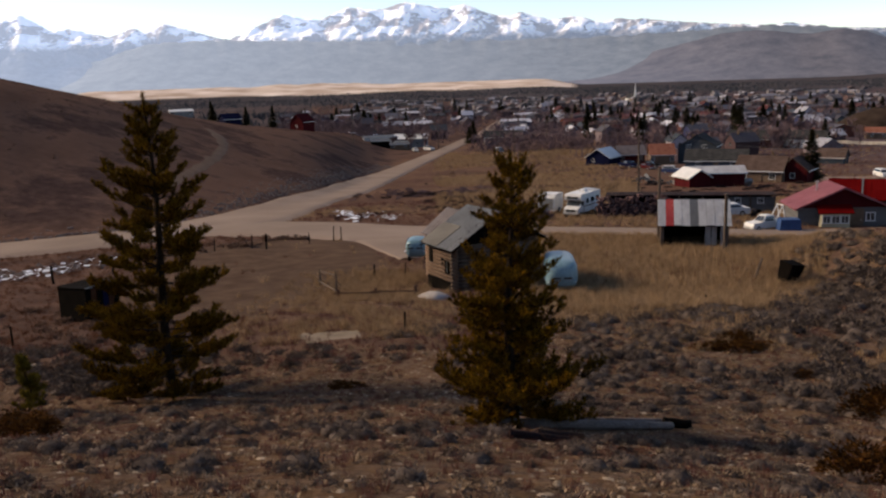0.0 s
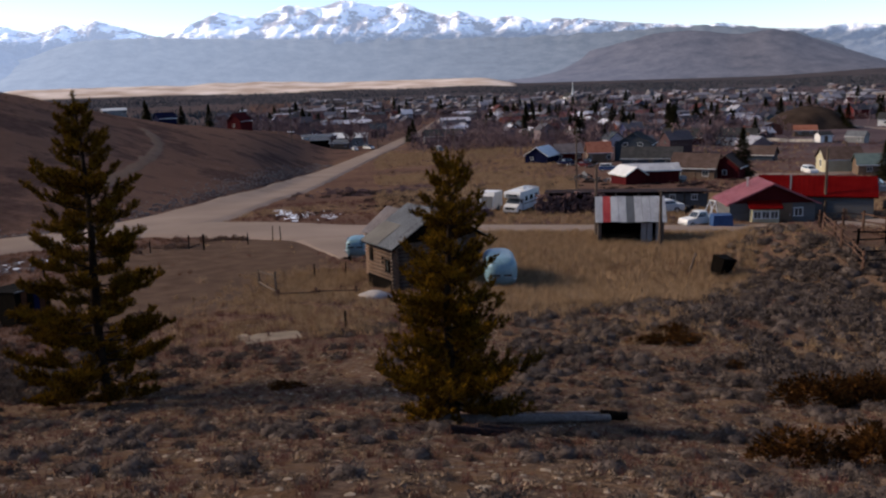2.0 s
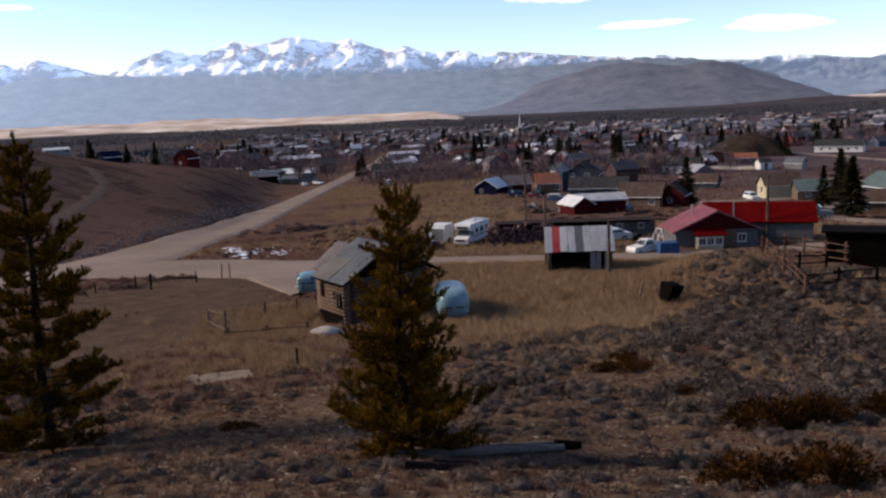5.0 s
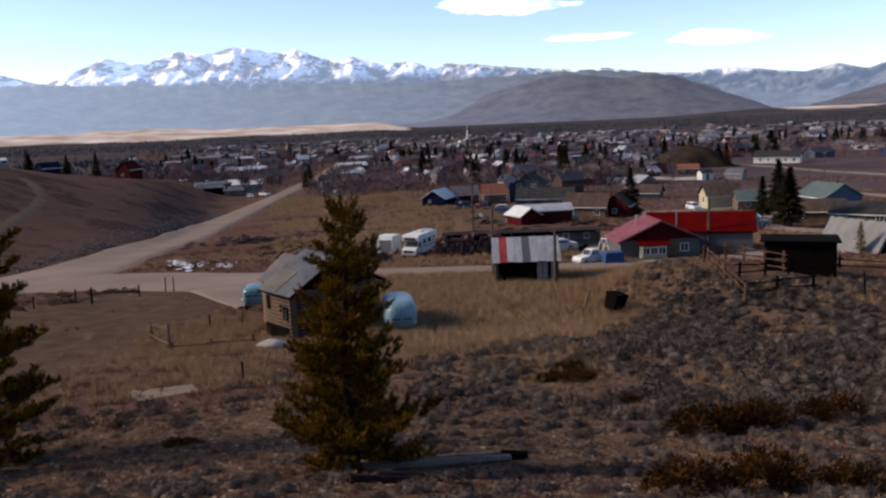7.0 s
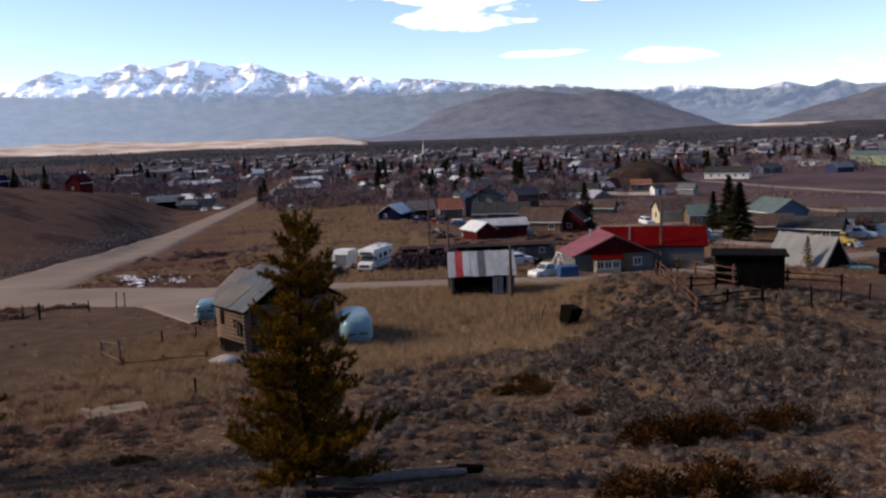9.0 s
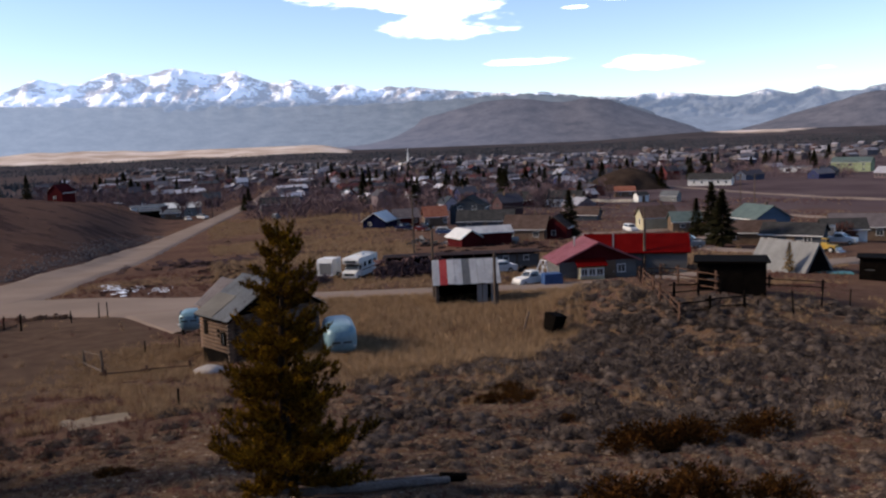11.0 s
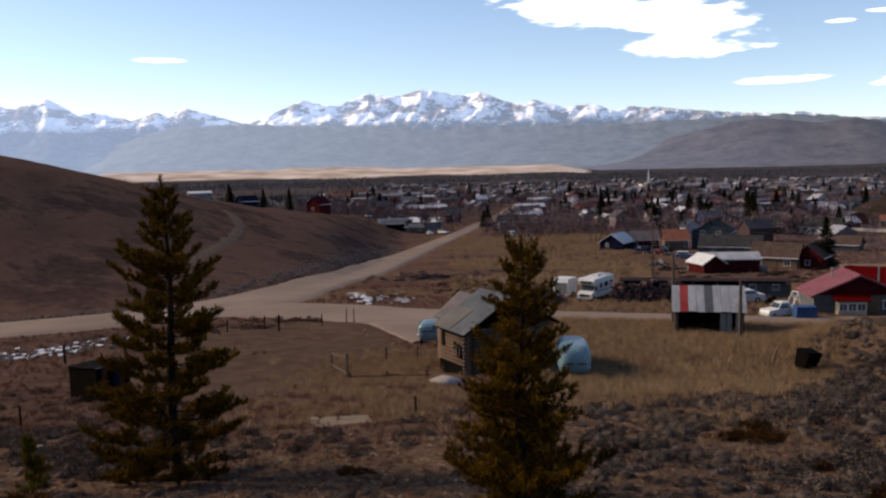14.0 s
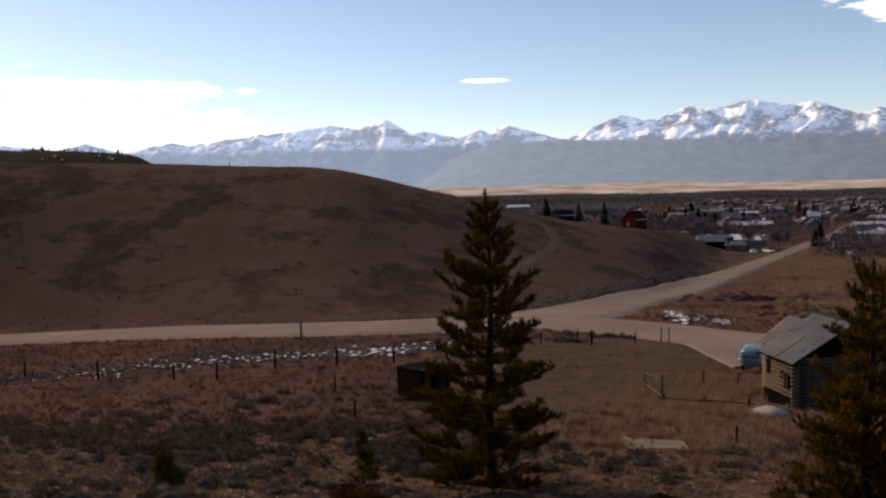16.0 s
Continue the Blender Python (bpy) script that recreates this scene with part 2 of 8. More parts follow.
def ground_mat():
    m = bpy.data.materials.new("hillside_soil_and_dry_grass")
    m.use_nodes = True
    nd, ln = m.node_tree.nodes, m.node_tree.links.new
    p = nd["Principled BSDF"]
    p.inputs["Roughness"].default_value, p.inputs["Specular IOR Level"].default_value = 0.95, 0.0
    tc = nd.new("ShaderNodeTexCoord")

    def tex(scale, detail=4, rough=0.55):
        n = nd.new("ShaderNodeTexNoise")
        n.inputs["Scale"].default_value, n.inputs["Detail"].default_value, n.inputs["Roughness"].default_value = scale, detail, rough
        ln(tc.outputs["Object"], n.inputs["Vector"])
        return n

    def ramp(src, stops):
        r = nd.new("ShaderNodeValToRGB")
        e = r.color_ramp.elements
        e[0].position, e[0].color = stops[0][0], (*stops[0][1], 1)
        e[1].position, e[1].color = stops[-1][0], (*stops[-1][1], 1)
        for s, c in stops[1:-1]:
            e.new(s).color = (*c, 1)
        ln(src, r.inputs[0])
        return r.outputs[0]

    def mix(a, b, fac):
        x = nd.new("ShaderNodeMixRGB")
        ln(a, x.inputs[1])
        ln(b, x.inputs[2])
        ln(fac, x.inputs[0])
        return x.outputs[0]

    def attr(n):
        a = nd.new("ShaderNodeAttribute")
        a.attribute_name = n
        return a.outputs["Fac"]

    big, mid, fine, pebble = tex(0.06, 5), tex(0.7, 5), tex(7.0, 5, 0.65), tex(28.0, 3, 0.7)
    soil = ramp(fine.outputs[0], [(0.3, (0.0545, 0.0360, 0.0267)), (0.5, (0.1080, 0.0720, 0.0539)), (0.62, (0.1589, 0.1077, 0.0810)), (0.72, (0.2293, 0.1718, 0.1459))])
    litter = ramp(mid.outputs[0], [(0.35, (0.0633, 0.0346, 0.0195)), (0.65, (0.1381, 0.0804, 0.0424))])
    soil = mix(soil, litter, ramp(tex(2.2, 5, 0.7).outputs[0], [(0.42, (0, 0, 0)), (0.62, (0.85, 0.85, 0.85))]))
    grass = ramp(mid.outputs[0], [(0.3, (0.0630, 0.0375, 0.0324)), (0.5, (0.1000, 0.0611, 0.0495)), (0.7, (0.1335, 0.0832, 0.0714))])
    grass = mix(grass, ramp(big.outputs[0], [(0.35, (0.0555, 0.0309, 0.0233)), (0.65, (0.1336, 0.0806, 0.0506))]), ramp(fine.outputs[0], [(0.3, (0.2352, 0.2522, 0.3031)), (0.7, (0.6586, 0.7062, 0.7760))]))
    hill = ramp(big.outputs[0], [(0.3, (0.0785, 0.0472, 0.0374)), (0.5, (0.1074, 0.0654, 0.0511)), (0.7, (0.1296, 0.0788, 0.0600))])
    hill = mix(hill, ramp(mid.outputs[0], [(0.3, (0.0580, 0.0355, 0.0300)), (0.6, (0.1041, 0.0630, 0.0502))]), ramp(tex(0.03, 5, 0.6).outputs[0], [(0.45, (0, 0, 0)), (0.62, (0.7106, 0.6565, 0.6762))]))
    hill = mix(hill, ramp(mid.outputs[0], [(0.3, (0.0259, 0.0173, 0.0181)), (0.7, (0.0536, 0.0363, 0.0346))]), ramp(tex(0.06, 8, 0.7).outputs[0], [(0.49, (0, 0, 0)), (0.56, (0.75, 0.75, 0.75))]))
    # town ground lightened partly for the haze over the distant town
    town = ramp(tex(0.02, 5, 0.6).outputs[0], [(0.3, (0.0487, 0.0359, 0.0411)), (0.5, (0.0792, 0.0581, 0.0632)), (0.7, (0.0976, 0.0740, 0.0769))])
    bare = ramp(mid.outputs[0], [(0.3, (0.066, 0.043, 0.032)), (0.7, (0.105, 0.071, 0.053))])
    # woods lifted towards blue-grey: distance haze put into the colour
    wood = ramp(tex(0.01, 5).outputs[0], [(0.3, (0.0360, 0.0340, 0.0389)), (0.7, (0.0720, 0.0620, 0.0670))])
    pale = ramp(tex(0.008, 6).outputs[0], [(0.35, (0.34, 0.26, 0.21)), (0.52, (0.5, 0.41, 0.35)), (0.66, (0.64, 0.55, 0.5))])
    c = mix(soil, grass, attr("grass"))
    c = mix(c, hill, attr("hill"))
    c = mix(c, bare, attr("plot"))
    c = mix(c, town, attr("town"))
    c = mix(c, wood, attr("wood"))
    c = mix(c, pale, attr("meadow"))
    ln(c, p.inputs["Base Color"])
    add = nd.new("ShaderNodeMath")
    add.operation = "MULTIPLY_ADD"
    ln(pebble.outputs[0], add.inputs[0])
    add.inputs[1].default_value = 0.35
    ln(fine.outputs[0], add.inputs[2])
    b = nd.new("ShaderNodeBump")
    b.inputs["Strength"].default_value, b.inputs["Distance"].default_value = 0.9, 0.12
    ln(add.outputs[0], b.inputs["Height"])
    ln(b.outputs[0], p.inputs["Normal"])
    return m


def mountain_mat(name, forest, snow_from, glow, glow_c, rock=(0.13, 0.115, 0.115)):
    """Far range: timber below, rock and snow above the tree line, with the veil of the air as a faint glow."""
    m = bpy.data.materials.new(name)
    m.use_nodes = True
    nd, ln = m.node_tree.nodes, m.node_tree.links.new
    p = nd["Principled BSDF"]
    p.inputs["Roughness"].default_value, p.inputs["Specular IOR Level"].default_value = 0.9, 0.0
    tc, sep = nd.new("ShaderNodeTexCoord"), nd.new("ShaderNodeSeparateXYZ")
    ln(tc.outputs["Object"], sep.inputs[0])

    def tex(scale, detail, rough, stretch=(1, 1, 1)):
        mp, n = nd.new("ShaderNodeMapping"), nd.new("ShaderNodeTexNoise")
        mp.inputs["Scale"].default_value = stretch
        ln(tc.outputs["Object"], mp.inputs["Vector"])
        n.inputs["Scale"].default_value, n.inputs["Detail"].default_value, n.inputs["Roughness"].default_value = scale, detail, rough
        ln(mp.outputs[0], n.inputs["Vector"])
        return n.outputs[0]

    def maprange(src, a, b, c=0.0, d=1.0):
        n = nd.new("ShaderNodeMapRange")
        ln(src, n.inputs[0])
        for i, v in enumerate((a, b, c, d), 1):
            n.inputs[i].default_value = v
        return n.outputs[0]

    def math_node(op, a, b):
        n = nd.new("ShaderNodeMath")
        n.operation = op
        for i, v in enumerate((a, b)):
            if isinstance(v, (int, float)):
                n.inputs[i].default_value = v
            else:
                ln(v, n.inputs[i])
        return n.outputs[0]

    edge = math_node("ADD", math_node("ADD", sep.outputs["Z"], maprange(sep.outputs["X"], 900, 2300, 0, 46)), maprange(tex(0.012, 5, 0.65), 0, 1, -55, 55))
    above = maprange(edge, snow_from - 24, snow_from + 20)
    patch = maprange(tex(0.0085, 9, 0.72, (1, 0.3, 2.0)), 0.42, 0.53)
    high = maprange(sep.outputs["Z"], snow_from + 10, snow_from + 130, 0.0, 0.1)
    snow = math_node("MULTIPLY", above, maprange(math_node("ADD", patch, high), 0.3, 0.8))
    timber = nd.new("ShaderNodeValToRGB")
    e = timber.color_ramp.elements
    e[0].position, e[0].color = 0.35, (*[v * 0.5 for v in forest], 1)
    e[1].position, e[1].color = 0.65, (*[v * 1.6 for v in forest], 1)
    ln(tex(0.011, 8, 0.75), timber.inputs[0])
    m1, m2 = nd.new("ShaderNodeMixRGB"), nd.new("ShaderNodeMixRGB")
    ln(above, m1.inputs[0])
    ln(timber.outputs[0], m1.inputs[1])
    m1.inputs[2].default_value = (*rock, 1)
    ln(snow, m2.inputs[0])
    ln(m1.outputs[0], m2.inputs[1])
    m2.inputs[2].default_value = (0.86, 0.88, 0.92, 1)
    ln(m2.outputs[0], p.inputs["Base Color"])
    # emission stands in for the air's haze, stronger towards the left
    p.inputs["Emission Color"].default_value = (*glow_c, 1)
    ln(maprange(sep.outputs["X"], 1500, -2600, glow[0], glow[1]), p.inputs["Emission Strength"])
    return m


M = {
    "ground": ground_mat(),
    "gravel": mat("gravel_road_surface", (0.1560, 0.1190, 0.0985), (0.2080, 0.1610, 0.1350), 0.12, 0.95, fine=9, bump=0.12, spec=0.1),
    "pathdirt": mat("pale_path_dirt", (0.0860, 0.0580, 0.0440), (0.1150, 0.0790, 0.0610), 0.5, 0.95, fine=6, bump=0.3, spec=0.1),
    "russet": leaf_mat("russet_dry_grass", (0.0455, 0.0180, 0.0108), (0.1066, 0.0456, 0.0252), (0.0715, 0.0300, 0.0168)),
    "bark": mat("pine_bark", (0.010, 0.007, 0.005), (0.032, 0.021, 0.015), 9, 0.95, bump=0.8, fine=30, stretch=(1, 1, 0.3), spec=0.1),
    "needle": leaf_mat("pine_needles", (0.0115, 0.0062, 0.0010), (0.142, 0.0735, 0.0055), (0.049, 0.0260, 0.0024), 0.75, 0.08, 0.7),
    "spruce": leaf_mat("spruce_needles", (0.0102, 0.0113, 0.0053), (0.0292, 0.0248, 0.0117), (0.0233, 0.0216, 0.0097)),
    "sage": leaf_mat("sagebrush_leaves", (0.0350, 0.0263, 0.0232), (0.1095, 0.0854, 0.0734), (0.0701, 0.0542, 0.0471), 0.95, 0.15, 0.12, 0.4, 0.72),
    "juniper": leaf_mat("rusty_juniper_leaves", (0.018, 0.0088, 0.0030), (0.115, 0.0455, 0.0110), (0.050, 0.0215, 0.0062)),
    "sapling": leaf_mat("young_pine_needles", (0.03, 0.024, 0.004), (0.17, 0.125, 0.016), (0.085, 0.064, 0.009), 0.75, 0.15, 0.6),
    "straw": leaf_mat("dry_straw_grass", (0.1375, 0.0886, 0.0515), (0.3301, 0.2196, 0.1312), (0.2311, 0.1525, 0.0897)),
    "browngrass": leaf_mat("brown_dry_grass", (0.0577, 0.0240, 0.0183), (0.1239, 0.0561, 0.0461), (0.0891, 0.0398, 0.0321)),
    # twigs lifted towards mauve, partly for haze over the town
    "twig": leaf_mat("bare_twigs", (0.0679, 0.0446, 0.0475), (0.1387, 0.0954, 0.1020), trans=0.0),
    "stone": mat("pale_field_stone", (0.1122, 0.0868, 0.0653), (0.3060, 0.2396, 0.1784), 2.5, 0.9, bump=0.5, fine=18),
    "bluestone": mat("grey_broken_rock", (0.0546, 0.0464, 0.0463), (0.1428, 0.1178, 0.1126), 1.5, 0.9, bump=0.5, fine=12),
    "snow": mat("old_snow", (0.5, 0.55, 0.63), (0.74, 0.78, 0.86), 2, 0.6, bump=0.4, fine=9),
    "shedtin": mat("bright_patched_tin", (0.2380, 0.2380, 0.2422), (0.3910, 0.3910, 0.3995), 1.1, 0.45, 0.15, bump=0.1, fine=6, stretch=(1, 0.3, 1)),
    "paleboard": mat("pale_grey_board", (0.17, 0.155, 0.145), (0.32, 0.3, 0.28), 2, 0.9, bump=0.4, fine=20, stretch=(1, 1, 0.2)),
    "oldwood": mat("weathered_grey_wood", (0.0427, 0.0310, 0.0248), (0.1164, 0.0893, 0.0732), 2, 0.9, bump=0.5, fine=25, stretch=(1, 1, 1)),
    "silverwood": mat("silver_weathered_timber", (0.062, 0.05, 0.046), (0.19, 0.158, 0.146), 1.6, 0.9, bump=0.6, fine=22, stretch=(0.35, 1.4, 1.4)),
    "darkwood": mat("dark_weathered_wood", (0.0018, 0.0014, 0.0012), (0.0055, 0.0042, 0.0034), 2, 0.9, bump=0.4, fine=22, spec=0.05),
    "brownwood": mat("brown_weathered_rail", (0.0362, 0.0200, 0.0146), (0.0964, 0.0571, 0.0418), 2, 0.9, bump=0.4, fine=22),
    # paler than the gable's wood: sunlight on this side is in the colour
    "logwood": mat("sunlit_side_log_wood", (0.0632, 0.0409, 0.0291), (0.1358, 0.0921, 0.0685), 1.2, 0.9, bump=0.6, fine=14, stretch=(0.3, 1, 1)),
    "tin": mat("galvanised_roof_metal", (0.0662, 0.0684, 0.0720), (0.1188, 0.1224, 0.1267), 0.9, 0.5, 0.15, bump=0.1, fine=6, stretch=(1, 0.4, 1)),
    "browntin": mat("brownish_roof_metal", (0.0697, 0.0561, 0.0561), (0.1190, 0.0986, 0.0986), 0.8, 0.6, 0.1, bump=0.1, fine=6),
    "tantin": mat("tan_rusted_patch", (0.0620, 0.0538, 0.0423), (0.0961, 0.0847, 0.0682), 0.8, 0.6, 0.1, bump=0.1, fine=6),
    "heapwood": mat("split_firewood_ends", (0.0455, 0.0268, 0.0273), (0.1242, 0.0771, 0.0746), 3, 0.9, bump=0.4, fine=14),
    "rust": mat("rusty_sheet_metal", (0.0215, 0.0086, 0.0053), (0.0558, 0.0257, 0.0150), 1.6, 0.8, 0.2, bump=0.3, fine=12, c3=(0.0129, 0.0107, 0.0129)),
    "oldrust": mat("flaking_orange_rust", (0.0240, 0.0088, 0.0048), (0.0600, 0.0248, 0.0136), 2.0, 0.85, 0.1, bump=0.3, fine=14),
    "redtin": mat("bright_red_roof_metal", (0.0625, 0.0010, 0.0012), (0.0874, 0.0025, 0.0025), 0.7, 0.82, 0.0, bump=0.05, fine=5),
    # red roof paled to pink: the sun on its left slope is in the colour
    "pinktin": mat("sunlit_pink_roof_metal", (0.1600, 0.0400, 0.0480), (0.2400, 0.0760, 0.0840), 0.7, 0.5, 0.0, bump=0.05, fine=5),
    "redstripe": mat("red_roof_panel", (0.2310, 0.0210, 0.0210), (0.3500, 0.0560, 0.0490), 1, 0.5, 0.1, bump=0.1, fine=6),
    "whitepaint": mat("white_painted_panel", (0.4226, 0.4226, 0.4158), (0.5378, 0.5378, 0.5310), 0.8, 0.45, bump=0.03, fine=6),
    "creampaint": mat("cream_paint", (0.2857, 0.2534, 0.1659), (0.3595, 0.3226, 0.2212), 0.6, 0.7, bump=0.05),
    "greypaint": mat("grey_siding", (0.0661, 0.0661, 0.0683), (0.0991, 0.0991, 0.1013), 0.7, 0.8, bump=0.1, fine=9, stretch=(0.2, 0.2, 3)),
    "slate": mat("slate_blue_siding", (0.0289, 0.0362, 0.0462), (0.0493, 0.0577, 0.0693), 0.6, 0.8, bump=0.1, fine=9, stretch=(0.2, 0.2, 3)),
    "bluepaint": mat("blue_siding", (0.0330, 0.0660, 0.1122), (0.0561, 0.0990, 0.1518), 0.6, 0.75, bump=0.1, fine=9, stretch=(0.2, 0.2, 3)),
    "redpaint": mat("barn_red_siding", (0.034, 0.0040, 0.0052), (0.056, 0.0084, 0.0096), 0.6, 0.85, bump=0.1, fine=9, stretch=(3, 3, 0.2)),
    "brownpaint": mat("brown_siding", (0.0780, 0.0510, 0.0360), (0.1380, 0.0990, 0.0720), 0.6, 0.85, bump=0.1, fine=9),
    "shingle": mat("grey_asphalt_shingle", (0.0211, 0.0211, 0.0222), (0.0445, 0.0433, 0.0433), 0.9, 0.9, bump=0.3, fine=10),
    "brownshingle": mat("brown_asphalt_shingle", (0.0446, 0.0297, 0.0248), (0.0818, 0.0561, 0.0478), 0.9, 0.9, bump=0.3, fine=10),
    "redshingle": mat("terracotta_shingle", (0.150, 0.054, 0.036), (0.228, 0.096, 0.066), 0.9, 0.9, bump=0.3, fine=10),
    "greenroof": mat("pale_green_metal_roof", (0.05, 0.075, 0.07), (0.085, 0.112, 0.104), 0.7, 0.6, 0.1, bump=0.05, fine=5),
    "palegreen": mat("pale_green_siding", (0.17, 0.2, 0.12), (0.23, 0.26, 0.165), 0.6, 0.8, bump=0.1, fine=9),
    "turquoise": mat("turquoise_plastic_sheet", (0.02, 0.10, 0.09), (0.05, 0.17, 0.15), 1.5, 0.45, bump=0.2, fine=6),
    "trailerblue": mat("pale_blue_trailer_skin", (0.0850, 0.1600, 0.1960), (0.1550, 0.2450, 0.2850), 0.7, 0.4, 0.1, bump=0.04, fine=6),
    "bluecloth": mat("blue_tarpaulin", (0.0091, 0.0315, 0.1008), (0.0189, 0.0539, 0.1421), 1.2, 0.6, bump=0.3, fine=8),
    "navy": mat("navy_blue_siding", (0.0032, 0.0042, 0.0162), (0.0065, 0.0083, 0.0287), 0.6, 0.85, bump=0.1, fine=9),
    "darkspoil": mat("dark_burnt_spoil", (0.004, 0.0035, 0.0034), (0.013, 0.010, 0.009), 0.05, 0.95, bump=0.5, fine=1, spec=0.05),
    "tarp": mat("pale_grey_canvas", (0.1064, 0.1064, 0.1087), (0.1433, 0.1433, 0.1453), 0.6, 0.7, bump=0.2, fine=4),
    "yellowpaint": mat("yellow_machine_paint", (0.2100, 0.1260, 0.0126), (0.2940, 0.1890, 0.0252), 1, 0.5, bump=0.05),
    "rubber": mat("tyre_rubber", (0.012, 0.012, 0.012), (0.035, 0.035, 0.035), 4, 0.9),
    "steel": mat("dull_steel", (0.25, 0.25, 0.25), (0.45, 0.45, 0.45), 4, 0.45, 0.7),
    "glass": mat("dark_window_glass", (0.02, 0.025, 0.03), (0.05, 0.055, 0.06), 0.5, 0.08, bump=0.0, spec=0.6),
    "dark": mat("dim_unlit_boards", (0.004, 0.0035, 0.003), (0.011, 0.0095, 0.008), 2, 0.95, spec=0.05),
    "polewood": mat("creosoted_pole_wood", (0.0490, 0.0364, 0.0294), (0.1120, 0.0840, 0.0665), 2, 0.9, bump=0.3, fine=20, stretch=(1, 1, 0.2)),
    "wire": mat("black_cable", (0.02, 0.02, 0.02), (0.04, 0.04, 0.04), 3, 0.6),
    "slab": mat("pale_concrete_slab", (0.135, 0.105, 0.078), (0.19, 0.152, 0.115), 1.2, 0.9, bump=0.2, fine=12),
    "spoil": mat("brown_mine_spoil", (0.0180, 0.0120, 0.0096), (0.0420, 0.0288, 0.0216), 0.2, 0.95, bump=0.6, fine=2),
    "farwall": palette("painted_house_siding", [(0.1270, 0.0993, 0.1077), (0.0552, 0.0419, 0.0492), (0.0388, 0.0419, 0.0679), (0.0939, 0.0607, 0.0526), (0.0353, 0.0155, 0.0151), (0.3092, 0.2872, 0.3161), (0.0441, 0.0243, 0.0258), (0.0464, 0.0575, 0.0879), (0.0829, 0.0110, 0.0105), (0.0829, 0.0597, 0.0679), (0.1877, 0.1436, 0.1054), (0.0199, 0.0243, 0.0643), (0.1104, 0.0332, 0.0234), (0.0662, 0.0829, 0.0879)]),
    "farroof": palette("weathered_house_roof", [(0.0374, 0.0352, 0.0407), (0.0235, 0.0202, 0.0239), (0.0960, 0.0939, 0.1108), (0.0363, 0.0235, 0.0226), (0.2132, 0.2132, 0.2429), (0.0491, 0.0448, 0.0520), (0.0298, 0.0363, 0.0452), (0.0640, 0.0618, 0.0746), (0.0533, 0.0150, 0.0136), (0.0427, 0.0405, 0.0508), (0.3412, 0.3412, 0.3843)], 0.7),
    # conifers paled and blued, the haze of distance is in the colour
    "farforest": leaf_mat("haze_paled_conifers", (0.0255, 0.0289, 0.0357), (0.0612, 0.0680, 0.0785)),
    "carpaint": palette("car_paint", [(0.3500, 0.3500, 0.3500), (0.0420, 0.0420, 0.0490), (0.4900, 0.4900, 0.4900), (0.1400, 0.0210, 0.0210), (0.0350, 0.0560, 0.1260), (0.1750, 0.1750, 0.1820)], 0.35),
    # bluish timber colours and glow together stand in for distance haze
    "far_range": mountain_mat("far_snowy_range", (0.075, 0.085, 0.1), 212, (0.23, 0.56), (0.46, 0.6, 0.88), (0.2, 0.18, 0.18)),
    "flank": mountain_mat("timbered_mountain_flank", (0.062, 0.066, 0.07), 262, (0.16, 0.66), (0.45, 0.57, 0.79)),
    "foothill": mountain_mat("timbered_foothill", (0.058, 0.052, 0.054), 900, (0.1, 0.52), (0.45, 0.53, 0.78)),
}


